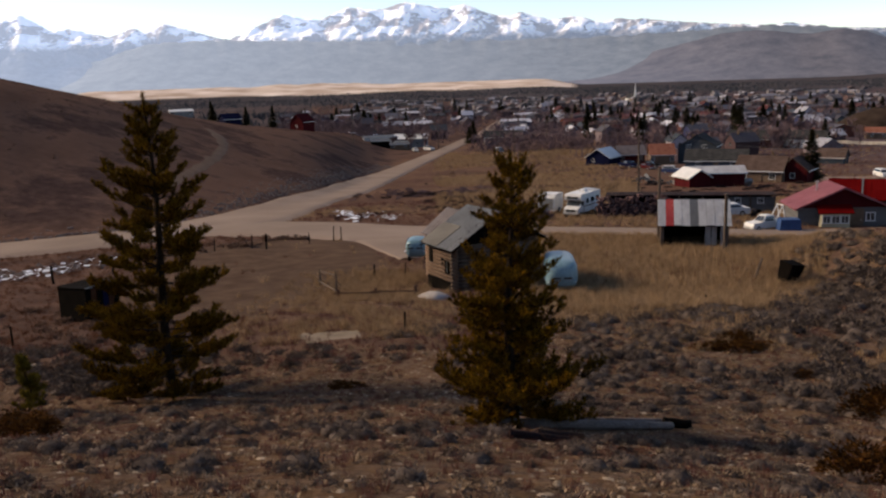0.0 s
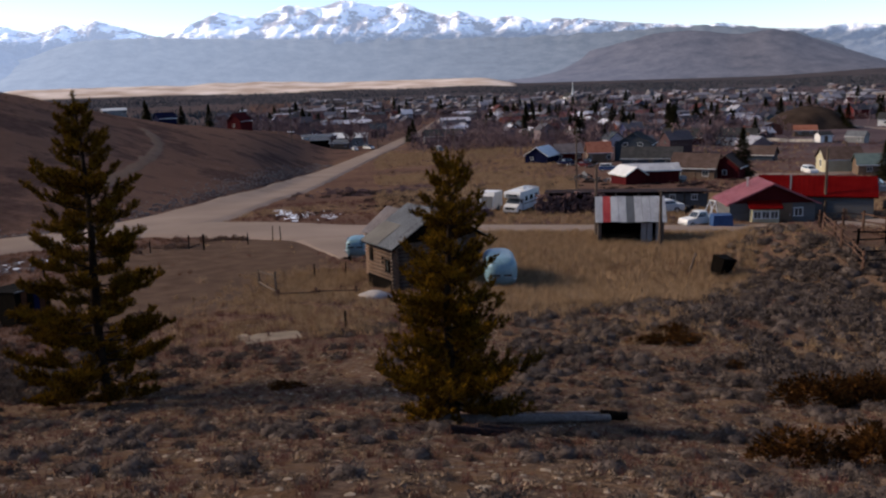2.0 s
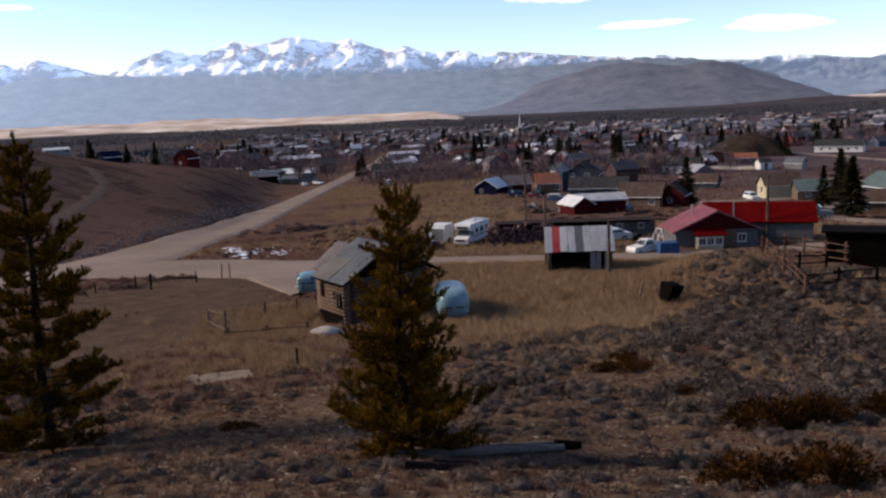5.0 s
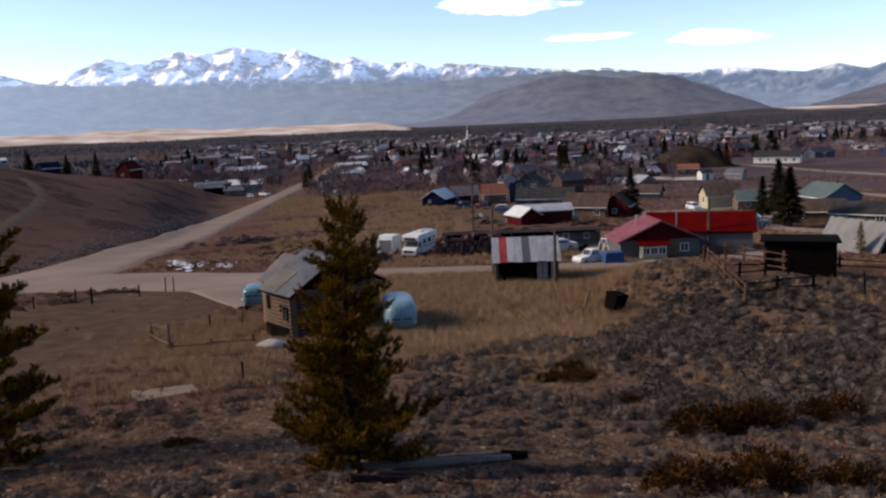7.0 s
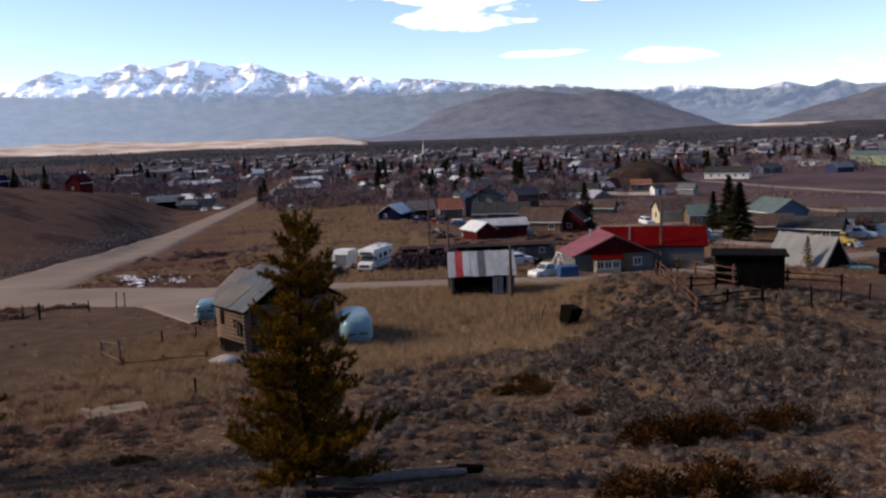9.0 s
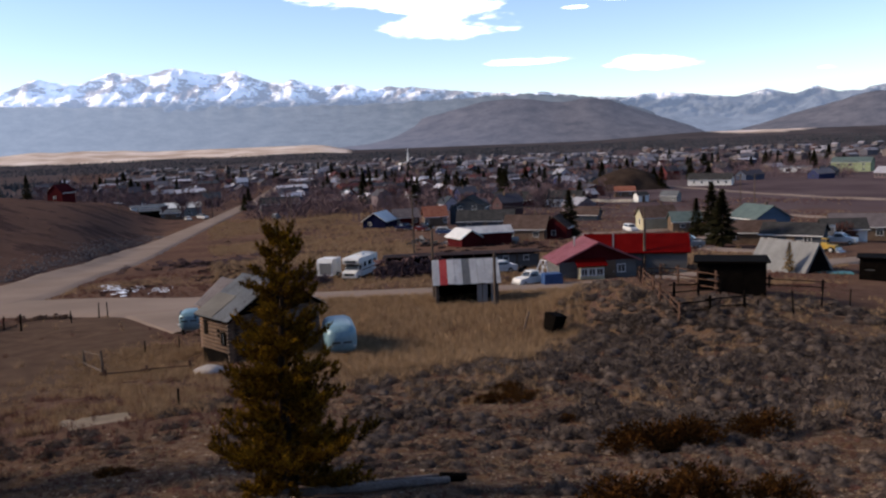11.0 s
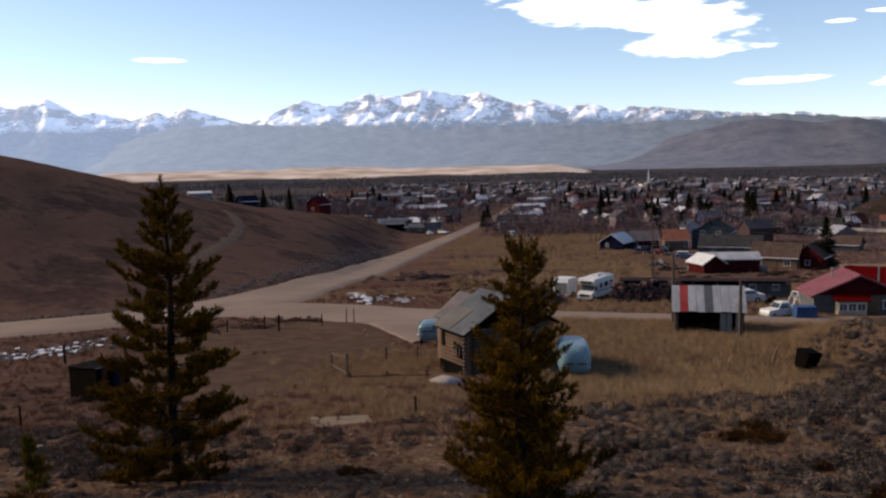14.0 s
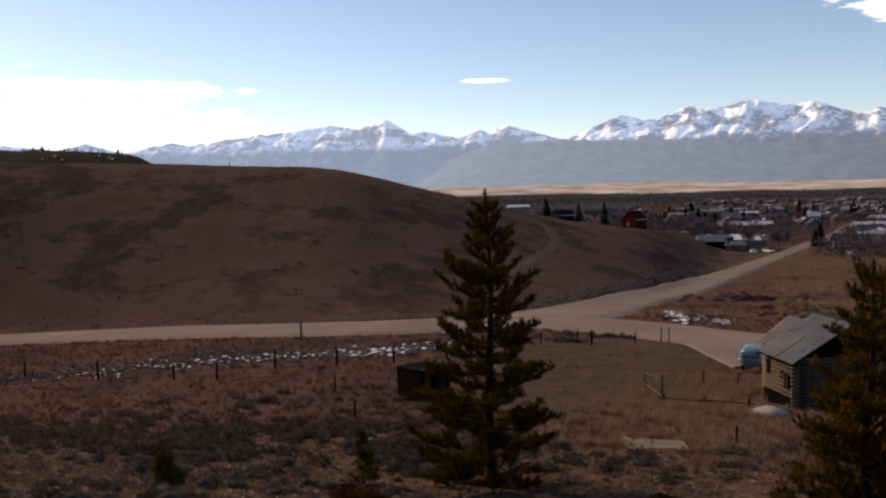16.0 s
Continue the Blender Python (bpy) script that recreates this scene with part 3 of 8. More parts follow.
# ---- mesh tools ----
class Geo:
    """Collects corners and faces of one mesh."""

    def __init__(self):
        self.v, self.f = [], []

    def add(self, verts, faces):
        n = len(self.v)
        self.v.extend(tuple(p) for p in verts)
        self.f.extend(tuple(i + n for i in f) for f in faces)
        return self

    def box(self, c, s, m=None, taper=1.0):
        x, y, z = (k / 2 for k in s)
        vs = []
        for sz in (-1, 1):
            k = 1.0 if sz < 0 else taper
            vs += [Vector((c[0] + a * x * k, c[1] + b * y * k, c[2] + sz * z)) for a, b in ((-1, -1), (1, -1), (1, 1), (-1, 1))]
        if m is not None:
            vs = [m @ p for p in vs]
        return self.add(vs, [(3, 2, 1, 0), (4, 5, 6, 7), (0, 1, 5, 4), (1, 2, 6, 5), (2, 3, 7, 6), (3, 0, 4, 7)])

    def tube(self, a, b, r0, r1=None, n=8, caps=True):
        a, b = Vector(a), Vector(b)
        r1 = r0 if r1 is None else r1
        w = (b - a).normalized()
        u = w.orthogonal().normalized()
        q = w.cross(u)
        ring = [u * math.cos(k * 2 * math.pi / n) + q * math.sin(k * 2 * math.pi / n) for k in range(n)]
        vs = [a + p * r0 for p in ring] + [b + p * r1 for p in ring]
        fs = [(k, (k + 1) % n, n + (k + 1) % n, n + k) for k in range(n)]
        if caps:
            fs += [tuple(range(n - 1, -1, -1)), tuple(range(n, 2 * n))]
        return self.add(vs, fs)

    def prism(self, outline, d0, d1, plane="xz"):
        """An outline of two-number corners pushed from d0 to d1 along the third axis."""
        n = len(outline)
        put = {"xz": lambda a, b, d: (a, d, b), "yz": lambda a, b, d: (d, a, b), "xy": lambda a, b, d: (a, b, d)}[plane]
        vs = [put(a, b, d0) for a, b in outline] + [put(a, b, d1) for a, b in outline]
        fs = [tuple(range(n)), tuple(range(2 * n - 1, n - 1, -1))] + [(k, n + k, n + (k + 1) % n, (k + 1) % n) for k in range(n)]
        return self.add(vs, fs)

    def slab(self, a, b, c, d, t):
        """A plate with corners a, b, c, d, of thickness t below them."""
        a, b, c, d = (Vector(p) for p in (a, b, c, d))
        w = (b - a).cross(d - a).normalized() * t
        return self.add([a, b, c, d, a - w, b - w, c - w, d - w], [(0, 1, 2, 3), (7, 6, 5, 4), (0, 4, 5, 1), (1, 5, 6, 2), (2, 6, 7, 3), (3, 7, 4, 0)])

    def loft(self, rings):
        n = len(rings[0])
        vs = [p for r in rings for p in r]
        fs = [(i * n + k, i * n + (k + 1) % n, (i + 1) * n + (k + 1) % n, (i + 1) * n + k) for i in range(len(rings) - 1) for k in range(n)]
        fs += [tuple(range(n - 1, -1, -1)), tuple(range(len(vs) - n, len(vs)))]
        return self.add(vs, fs)


def mesh_of(name, geo, material, round_off=False, fix=True):
    me = bpy.data.meshes.new(name)
    me.from_pydata([tuple(p) for p in geo.v], [], geo.f)
    if fix:
        bm = bmesh.new()
        bm.from_mesh(me)
        if name == "roof_sheet":
            bmesh.ops.remove_doubles(bm, verts=bm.verts, dist=0.0005)
        bmesh.ops.recalc_face_normals(bm, faces=bm.faces)
        bm.to_mesh(me)
        bm.free()
    me.materials.append(M[material])
    if round_off:
        me.polygons.foreach_set("use_smooth", [True] * len(me.polygons))
    return me


def part(name, geo, material, parent, label="", round_off=False, m=None):
    me = geo if isinstance(geo, bpy.types.Mesh) else mesh_of(name, geo, material, round_off)
    ob = new(name, me)
    ob.parent = parent
    if m is not None:
        ob.matrix_basis = m
    return tagged(ob, label)


def thing(name, label, category, m, group="", kind=""):
    ob = new(name)
    ob.empty_display_size = 0.3
    ob.matrix_basis = m
    return tagged(ob, label, category, group, kind)


def lone(name, geo, material, label, category, m=None, group="", kind="", round_off=False):
    """A thing that is one mesh."""
    me = geo if isinstance(geo, bpy.types.Mesh) else mesh_of(name, geo, material, round_off)
    ob = new(name, me)
    if m is not None:
        ob.matrix_basis = m
    return tagged(ob, label, category, group, kind)


def on_ground(x, y, yaw=0.0, sink=0.0):
    return pose(x, y, ground_z(x, y) - sink, 0, 0, yaw)


def facing(x, y, delta=0.0, sink=0.0):
    """On the ground, with its -y side turned to the eye, then by delta."""
    return on_ground(x, y, math.degrees(math.atan2(-x, y)) + delta, sink)


def scatter(name, templates, places, material, label, category):
    """Joins many turned and scaled copies of template triangles into one object of kind stuff. templates: (n, 3, 3) arrays."""
    tris = []
    for x, y, z, s, yaw, k in places:
        c, sn = math.cos(yaw), math.sin(yaw)
        t = templates[k % len(templates)]
        r = np.empty_like(t)
        r[..., 0] = (t[..., 0] * c - t[..., 1] * sn) * s + x
        r[..., 1] = (t[..., 0] * sn + t[..., 1] * c) * s + y
        r[..., 2] = t[..., 2] * s + z
        tris.append(r)
    v = np.concatenate(tris).reshape(-1, 3)
    me = bpy.data.meshes.new(name)
    n = len(v) // 3
    me.vertices.add(len(v))
    me.vertices.foreach_set("co", v.astype(np.float32).ravel())
    me.loops.add(len(v))
    me.loops.foreach_set("vertex_index", np.arange(len(v), dtype=np.int32))
    me.polygons.add(n)
    me.polygons.foreach_set("loop_start", np.arange(0, len(v), 3, dtype=np.int32))
    me.update(calc_edges=True)
    me.materials.append(M[material])
    return tagged(new(name, me), label, category, "", "stuff")


def tri_mesh(name, t, material):
    """A mesh from an (n, 3, 3) array of loose triangles."""
    v = t.reshape(-1, 3)
    me = bpy.data.meshes.new(name)
    me.vertices.add(len(v))
    me.vertices.foreach_set("co", v.astype(np.float32).ravel())
    me.loops.add(len(v))
    me.loops.foreach_set("vertex_index", np.arange(len(v), dtype=np.int32))
    me.polygons.add(len(v) // 3)
    me.polygons.foreach_set("loop_start", np.arange(0, len(v), 3, dtype=np.int32))
    me.update(calc_edges=True)
    me.materials.append(M[material])
    return me


# ---- the land ----
def build_ground():
    azs = [-180 + 6 * k for k in range(21)] + [-57 + 0.5 * k for k in range(0, 240)] + [63 + 6 * k for k in range(20)]
    rs = [0.0, 0.8, 1.6]
    while rs[-1] < 4950:
        rs.append(rs[-1] * 1.028 + 0.05)
    verts, faces, cover = [(0, 0, ground_z(0, 0.01))], [], [(0, 0, 0, 0, 0, 0)]
    n = len(azs)
    for r in rs[1:]:
        for az in azs:
            a = radians(az)
            x, y = -r * math.sin(a), r * math.cos(a)
            z = ground_z(x, y)
            verts.append((x, y, z))
            foot = hill_table(az, HILL_FOOT)
            edge = lerp_table(az, (-45, -36, -26, -20, -13, -7, 4, 12, 20, 30, 50), (62, 62, 62, 46, 43, 38.5, 33, 31, 36, 42, 46))
            wob = 6 * noise.noise((x * 0.08, y * 0.08, 3.0))
            grass = smooth((r - edge + 4 + wob) / 8)
            hill = smooth((r - foot + 6 + wob) / 16) if az > -4 else 0.0
            if az > 12:
                hill = max(hill, 0.75 * smooth((r - 30) / 12) * smooth((az - 12) / 6))
            town = smooth((r - 330 + 170 * smooth((-11 - az) / 4) + 20 * wob) / 160)
            wood = smooth((r - 1750 + 30 * wob) / 350)
            if az > 8:
                wood = max(wood, 0.75 * smooth((r - 500 + 12 * wob) / 200))
            band = 2920 + 110 * noise.noise((az * 0.2, 0.5, 0)) + (150 * smooth((az - 9) / 7) if -9 < az < 24 else 700 if not -38.5 < az < -30 else 260 + 25 * (az + 34.5) ** 2)
            meadow = smooth((r - band) / 40) * (1 - smooth((r - 3500) / 40))
            cover.append((grass, hill, town * (1 - hill), wood, meadow, bare_plot(x, y)))
    for k in range(n):
        faces.append((0, 1 + (k + 1) % n, 1 + k))
    for j in range(len(rs) - 2):
        for k in range(n):
            a, b = 1 + j * n + k, 1 + j * n + (k + 1) % n
            faces.append((a, b, b + n, a + n))
    me = bpy.data.meshes.new("ground")
    me.from_pydata(verts, [], faces)
    for i, key in enumerate(("grass", "hill", "town", "wood", "meadow", "plot")):
        layer = me.attributes.new(key, "FLOAT", "POINT")
        layer.data.foreach_set("value", [c[i] for c in cover])
    me.polygons.foreach_set("use_smooth", [True] * len(me.polygons))
    me.flip_normals()
    me.materials.append(M["ground"])
    return tagged(new("ground", me), "dry stony hillside falling to brown winter grassland and town", "ground", "", "structure")


ground = build_ground()


def build_road(name, label, lift):
    line = ROAD_LINES[name]
    g = Geo()
    rows = []
    for i, node in enumerate(line):
        p, half = node.to_2d(), node.z
        d = (line[min(i + 1, len(line) - 1)] - line[max(i - 1, 0)]).to_2d().normalized()
        side = Vector((-d.y, d.x))
        row = []
        for k in range(13):
            u = (k / 6 - 1) * (half + (0.5 * noise.noise((p.x * 0.2, p.y * 0.2, k * 0.1)) if k in (0, 12) else 0))
            q = p + side * u
            crown = 0.10 * (1 - (u / half) ** 2)
            level = sum(base_ground(q.x * k, q.y * k) for k in (0.95, 0.97, 0.99, 1.01, 1.03, 1.05)) / 6
            row.append((q.x, q.y, max(level, base_ground(q.x, q.y) - 0.15) + lift + crown - (0.3 if k in (0, 12) else 0)))
        rows.append(row)
    for row in rows:
        g.v.extend(row)
    for i in range(len(rows) - 1):
        for k in range(12):
            g.f.append((i * 13 + k, i * 13 + k + 1, (i + 1) * 13 + k + 1, (i + 1) * 13 + k))
    return lone(name, g, "gravel", label, "road", kind="structure", round_off=True)


build_road("town_road", "wide pale gravel road curving round the hill into town", 0.06)
build_road("lane", "narrow gravel lane branching past the cabin and sheds", 0.02)
build_road("cabin_drive", "short worn dirt drive from the lane down to the cabin", -0.17)

# summits of the snowy range: bearing, height above the horizon in degrees, fall per degree to the left and to the right
SUMMITS = ((60, 3.3, 0.1, 0.1), (48, 2.9, 0.1, 0.1), (43.4, 2.98, 0.25, 0.3), (38.5, 2.96, 0.22, 0.18), (32.9, 3.45, 0.16, 0.2), (28.4, 3.92, 0.13, 0.2), (24.9, 4.25, 0.36, 0.6), (22.2, 3.42, 0.2, 0.3), (18.7, 3.4, 0.4, 0.5), (17.0, 3.66, 0.5, 0.3),
           (9.7, 4.0, 0.42, 0.18), (5.6, 4.36, 0.4, 0.12), (1.9, 4.56, 0.24, 0.17), (-1.8, 4.32, 0.2, 0.42), (-5.3, 3.72, 0.6, 0.3), (-8.7, 3.35, 0.2, 0.3), (-11.5, 3.06, 0.2, 0.1), (-13.1, 3.0, 0.1, 0.25), (-17.5, 2.46, 0.1, 0.08), (-21.8, 2.3, 0.05, 0.17))
RIGHT_SUMMITS = ((-28.9, 1.98, 0.1, 0.12), (-35.1, 1.87, 0.25, 0.3), (-37.9, 1.92, 0.4, 0.4), (-43, 2.1, 0.2, 0.1), (-55, 2.6, 0.1, 0.05))
# crests of the timbered slopes in front of it
FLANK_AZ = (-32, -29, -26, -23, -19.5, -16, -12, -8, 0, 8, 14.5, 17, 19, 23, 27)
FLANK_EL = (-1, 0.5, 1.6, 2.1, 2.22, 2.1, 2.0, 1.97, 2.12, 2.35, 2.55, 2.5, 2.15, 0.7, -1)
FOOTHILL = ((-18.4, 2.06, 0.24, 0.3), (-20.4, 2.08, 0.3, 0.35), (-24.9, 1.9, 0.12, 0.37))
RIDGE = ((-41, 1.45, 0.27, 0.1), (-48, 2.2, 0.28, 0.1), (-58, 2.8, 0.25, 0.1))


def ridge_el(az, summits, floor):
    if summits is None:
        return lerp_table(az, FLANK_AZ, FLANK_EL)
    return max([floor] + [e - (max(0.0, az - a) * kl + max(0.0, a - az) * kr) for a, e, kl, kr in summits])


def build_range(name, summits, floor, r_foot, r_top, material, label, az0, az1, jag, soft, craggy):
    """A range of real relief between two distances: smooth timbered flanks, and gullies and crags where it is craggy."""
    cols, rows = int((az1 - az0) / (0.1 if craggy else 0.25)), 46 if craggy else 20
    g = Geo()
    for i in range(cols + 1):
        az = az0 + (az1 - az0) * i / cols
        el = sum(ridge_el(az + soft * q, summits, floor) for q in (-1, -0.5, 0, 0.5, 1)) / 5
        ragged = r_top * radians(jag * noise.fractal((az * 1.1, r_top * 0.01, 0.0), 0.7, 2.2, 6) + 0.03)
        top = 20 + r_top * math.tan(radians(el))
        a = radians(az)
        for j in range(rows + 1):
            u = j / rows
            r = r_foot + (r_top - r_foot) * u
            z = -45 + (top + 45) * (u ** 1.15) + ragged * smooth((u - 0.6) / 0.4)
            if craggy:
                lat = a * r_top
                rib = 1 - abs(noise.fractal((lat * 0.0036 + 1.5 * u, u * 1.8, 3.0), 0.9, 2.1, 5))
                rib2 = noise.fractal((lat * 0.02 + 0.8 * u, u * 6.0, 9.0), 0.8, 2.1, 4)
                k = smooth((u - 0.42) / 0.22) * smooth((1.02 - u) / 0.1)
                z += (36 * (rib - 0.8) + 5 * rib2) * k
                r -= (120 * (rib - 0.8) + 14 * rib2) * k
            else:
                z += 5 * noise.fractal((r * a * 0.004, r * 0.004, 5.0), 0.9, 2.0, 3) * math.sin(u * math.pi)
            g.v.append((-r * math.sin(a), r * math.cos(a), z))
        g.v.append((-(r_top + 150) * math.sin(a), (r_top + 150) * math.cos(a), -60))
    n = rows + 2
    for i in range(cols):
        for j in range(n - 1):
            g.f.append((i * n + j, (i + 1) * n + j, (i + 1) * n + j + 1, i * n + j + 1))
    return lone(name, g, material, label, "mountain", kind="structure", round_off=True)


build_range("backdrop_snowy_range", SUMMITS + RIGHT_SUMMITS, 1.5, 3950, 4700, "far_range", "distant snow-capped mountain range with timbered flanks tinted blue as haze", -75, 85, 0.055, 0.15, True)
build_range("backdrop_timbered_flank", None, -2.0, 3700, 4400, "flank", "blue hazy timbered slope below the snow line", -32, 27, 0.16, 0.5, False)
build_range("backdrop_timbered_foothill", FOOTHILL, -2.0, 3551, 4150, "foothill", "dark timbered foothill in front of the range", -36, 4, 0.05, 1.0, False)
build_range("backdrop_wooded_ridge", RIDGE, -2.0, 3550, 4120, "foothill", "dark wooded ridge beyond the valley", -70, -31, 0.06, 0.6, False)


# pale footpath winding up the hill
path_line = polyline(((-41.5, 126), (-41.0, 140), (-41.6, 156), (-44, 176), (-48.5, 192), (-53, 201)), 2.0)
g = Geo()
for i, p in enumerate(path_line):
    d = (path_line[min(i + 1, len(path_line) - 1)] - path_line[max(i - 1, 0)]).normalized()
    side = Vector((-d.y, d.x))
    for u in (-1, 0, 1):
        q = p + side * u * (1.7 + 0.5 * noise.noise((p.x * 0.3, p.y * 0.3, 0)))
        g.v.append((q.x, q.y, ground_z(q.x, q.y) + 0.16 - 0.25 * abs(u)))
for i in range(len(path_line) - 1):
    for k in range(2):
        g.f.append((i * 3 + k, i * 3 + k + 1, i * 3 + k + 4, i * 3 + k + 3))
lone("footpath", g, "pathdirt", "faint pale dirt track curving up the hill", "path", kind="structure", round_off=True)

# ---- plants: templates ----
rng = np.random.default_rng(7)


def tufts(centres, dirs, n, length, width, spread):
    """Bundles of n narrow needles round each direction, as loose triangles."""
    k = len(centres)
    d = np.repeat(dirs, n, axis=0) + rng.normal(0, spread, (k * n, 3))
    d /= np.linalg.norm(d, axis=1)[:, None]
    c = np.repeat(centres, n, axis=0) + rng.normal(0, length * 0.15, (k * n, 3))
    side = np.cross(d, rng.normal(0, 1, (k * n, 3)))
    side /= np.linalg.norm(side, axis=1)[:, None] + 1e-9
    ln = length * rng.uniform(0.6, 1.2, (k * n, 1))
    w = width * rng.uniform(0.7, 1.3, (k * n, 1))
    return np.stack([c - side * w * 0.5, c + side * w * 0.5, c + d * ln], axis=1)


def pine_tree(name, label, m, height, widths, lean, seed, whorl=0.42, bare=0.35, bushy=1.0, side=0.0):
    """A young lodgepole pine: whorls of limbs that sweep out and curl up at the tips, bare near the trunk and clothed in brush-like shoots further out. widths: crown radius at even heights from foot to top."""
    local = random.Random(seed)
    root = thing(name, label, "tree", m)
    trunk, limbs = Geo(), Geo()
    spine = [Vector((lean[0] * (i / 12) + 0.06 * math.sin(i * 0.6 + seed), lean[1] * (i / 12) + 0.05 * math.cos(i * 0.4 + seed), height * i / 12)) for i in range(13)]
    r0 = height * 0.02
    for i in range(12):
        trunk.tube(spine[i], spine[i + 1], r0 * (1 - i / 12) ** 0.85 + 0.008, r0 * (1 - (i + 1) / 12) ** 0.85 + 0.008, 9, i in (0, 11))
    cs, ds = [], []
    small = height < 2.5
    pitch = 0.05 if small else 0.075

    def spine_at(u):
        k = min(11, int(u * 12))
        return spine[k].lerp(spine[k + 1], u * 12 - k)

    def brush(p, d, length):
        """A shoot clothed in needles that bends upwards."""
        steps = max(2, int(length / pitch))
        for f in range(1, steps + 1):
            v = f / steps
            cs.append(p + d * length * v + Vector((0, 0, 0.22 * length * v * v)))
            ds.append(d + Vector((0, 0, 0.35 + 0.5 * v)))

    tiers = max(5, int(height * 0.94 / whorl))
    for tier in range(tiers):
        u0 = 0.02 + 0.93 * ((tier + 0.5) / tiers) ** 0.92
        count = local.choice((4, 5, 5, 6)) if u0 < 0.8 else 4
        spin = local.uniform(0, 6.28)
        for b in range(count):
            u = min(0.95, max(0.015, u0 + local.uniform(-0.3, 0.3) * whorl / height))
            a = spin + b * 6.283 / count + local.uniform(-0.3, 0.3)
            f = u * (len(widths) - 1)
            k = min(len(widths) - 2, int(f))
            reach = (widths[k] + (widths[k + 1] - widths[k]) * (f - k)) * local.choice((0.55, 0.8, 0.95, 1.0, 1.08, 1.18)) * (1 - side * math.cos(a) * (1 - u))
            out = Vector((math.cos(a), math.sin(a), 0))
            base = spine_at(u)
            rise = local.uniform(-0.28, 0.02) + 0.75 * u ** 2
            curl = local.uniform(0.18, 0.4) * (1 - 0.4 * u)
            n = max(3, int(reach / 0.12))
            pts = [base]
            bend = Vector((-out.y, out.x, 0)) * local.uniform(-0.18, 0.18)
            for i in range(1, n + 1):
                v = i / n
                pts.append(base + (out * v + bend * v * v) * reach + Vector((0, 0, reach * (rise * v + curl * v ** 3))) + Vector((local.uniform(-1, 1), local.uniform(-1, 1), local.uniform(-1, 1))) * 0.02)
            rb = 0.008 + 0.012 * reach
            for i in range(n):
                limbs.tube(pts[i], pts[i + 1], rb * (1 - i / n) + 0.004, rb * (1 - (i + 1) / n) + 0.004, 4, False)
            start = bare * (1 - u) ** 0.5 * local.uniform(0.7, 1.15)
            for i in range(1, n + 1):
                v = i / n
                if v < start:
                    continue
                d = (pts[i] - pts[i - 1]).normalized()
                lat = d.cross(Vector((0, 0, 1))).normalized()
                for s in (-1, 1, 0):
                    if s == 0 and local.random() > 0.7 * bushy:
                        continue
                    if local.random() > 0.95:
                        continue
                    e = (lat * s * local.uniform(0.5, 1.0) + d * local.uniform(0.45, 0.9) + Vector((0, 0, local.uniform(0.0, 0.45) + (0.6 if s == 0 else 0)))).normalized()
                    length = bushy * (0.14 + 0.2 * reach * (1.1 - v)) * local.uniform(0.55, 1.15)
                    tip = pts[i] + e * length
                    if length > 0.2:
                        limbs.tube(pts[i], tip, 0.007, 0.003, 3, False)
                    brush(pts[i] + e * 0.03, e, length)
                    if length > 0.34 * bushy:
                        for q in (-1, 1):
                            w = (e * 0.8 + e.cross(Vector((0, 0, 1))).normalized() * q * 0.7 + Vector((0, 0, 0.2))).normalized()
                            brush(pts[i].lerp(tip, 0.55), w, length * 0.5)
            brush(pts[-1], (pts[-1] - pts[-2]).normalized(), 0.2 * bushy)
    for i in range(9):
        top = spine[12] - Vector((0, 0, 0.06 * i))
        cs.append(top)
        ds.append(Vector((local.uniform(-0.4, 0.4), local.uniform(-0.4, 0.4), 1.3)))
    part("trunk", trunk, "bark", root, "dark scaly brown trunk", True)
    if height > 2.5:
        part("limb", limbs, "bark", root, "bare upturned limbs")
    near = height < 7
    tri = tufts(np.array([tuple(c) for c in cs]), np.array([tuple(d) for d in ds]), 13, 0.125 if near else 0.145, 0.026 if near else 0.034, 0.75)
    part("crown", tri_mesh("crown", tri, "sapling" if small else "needle"), "needle", root, "yellow-green young needles" if small else "olive-green needles in upturned tufts")
    return root


def spruce_meshes(height, radius, seed, material="spruce", per=1.0):
    """Trunk and crown of a dense narrow conifer seen from afar."""
    local = np.random.default_rng(seed)
    n = int(1300 * per)
    u = local.uniform(0.04, 1, n) ** 0.8
    a = local.uniform(0, 2 * math.pi, n)
    whorl = 0.78 + 0.22 * np.sin(u * 60 + local.normal(0, 0.5, n))
    r = radius * (1 - u) ** 0.85 * whorl * local.uniform(0.35, 1.08, n) + 0.03
    c = np.stack([r * np.cos(a), r * np.sin(a), u * height], 1)
    d = np.stack([np.cos(a), np.sin(a), -0.35 + 0.7 * u], 1)
    side = np.stack([-np.sin(a), np.cos(a), local.normal(0, 0.3, n)], 1)
    s = (0.34 * radius * (1 - 0.6 * u))[:, None] * local.uniform(0.6, 1.3, (n, 1))
    tri = np.stack([c - side * s * 0.45 - d * s * 0.4, c + side * s * 0.45 - d * s * 0.4, c + d * s], 1)
    crown = tri_mesh("crown", tri, material)
    g = Geo().tube((0, 0, 0), (0, 0, height * 0.96), radius * 0.1, 0.02, 6)
    return mesh_of("trunk", g, "bark"), crown


def conifer(label, m, meshes, scale=1.0, group=""):
    root = thing("conifer", label, "tree", m, group)
    for key, me in zip(("trunk", "crown"), meshes):
        part(key, me, "bark", root, m=Matrix.Diagonal((scale, scale, scale, 1)))
    return root


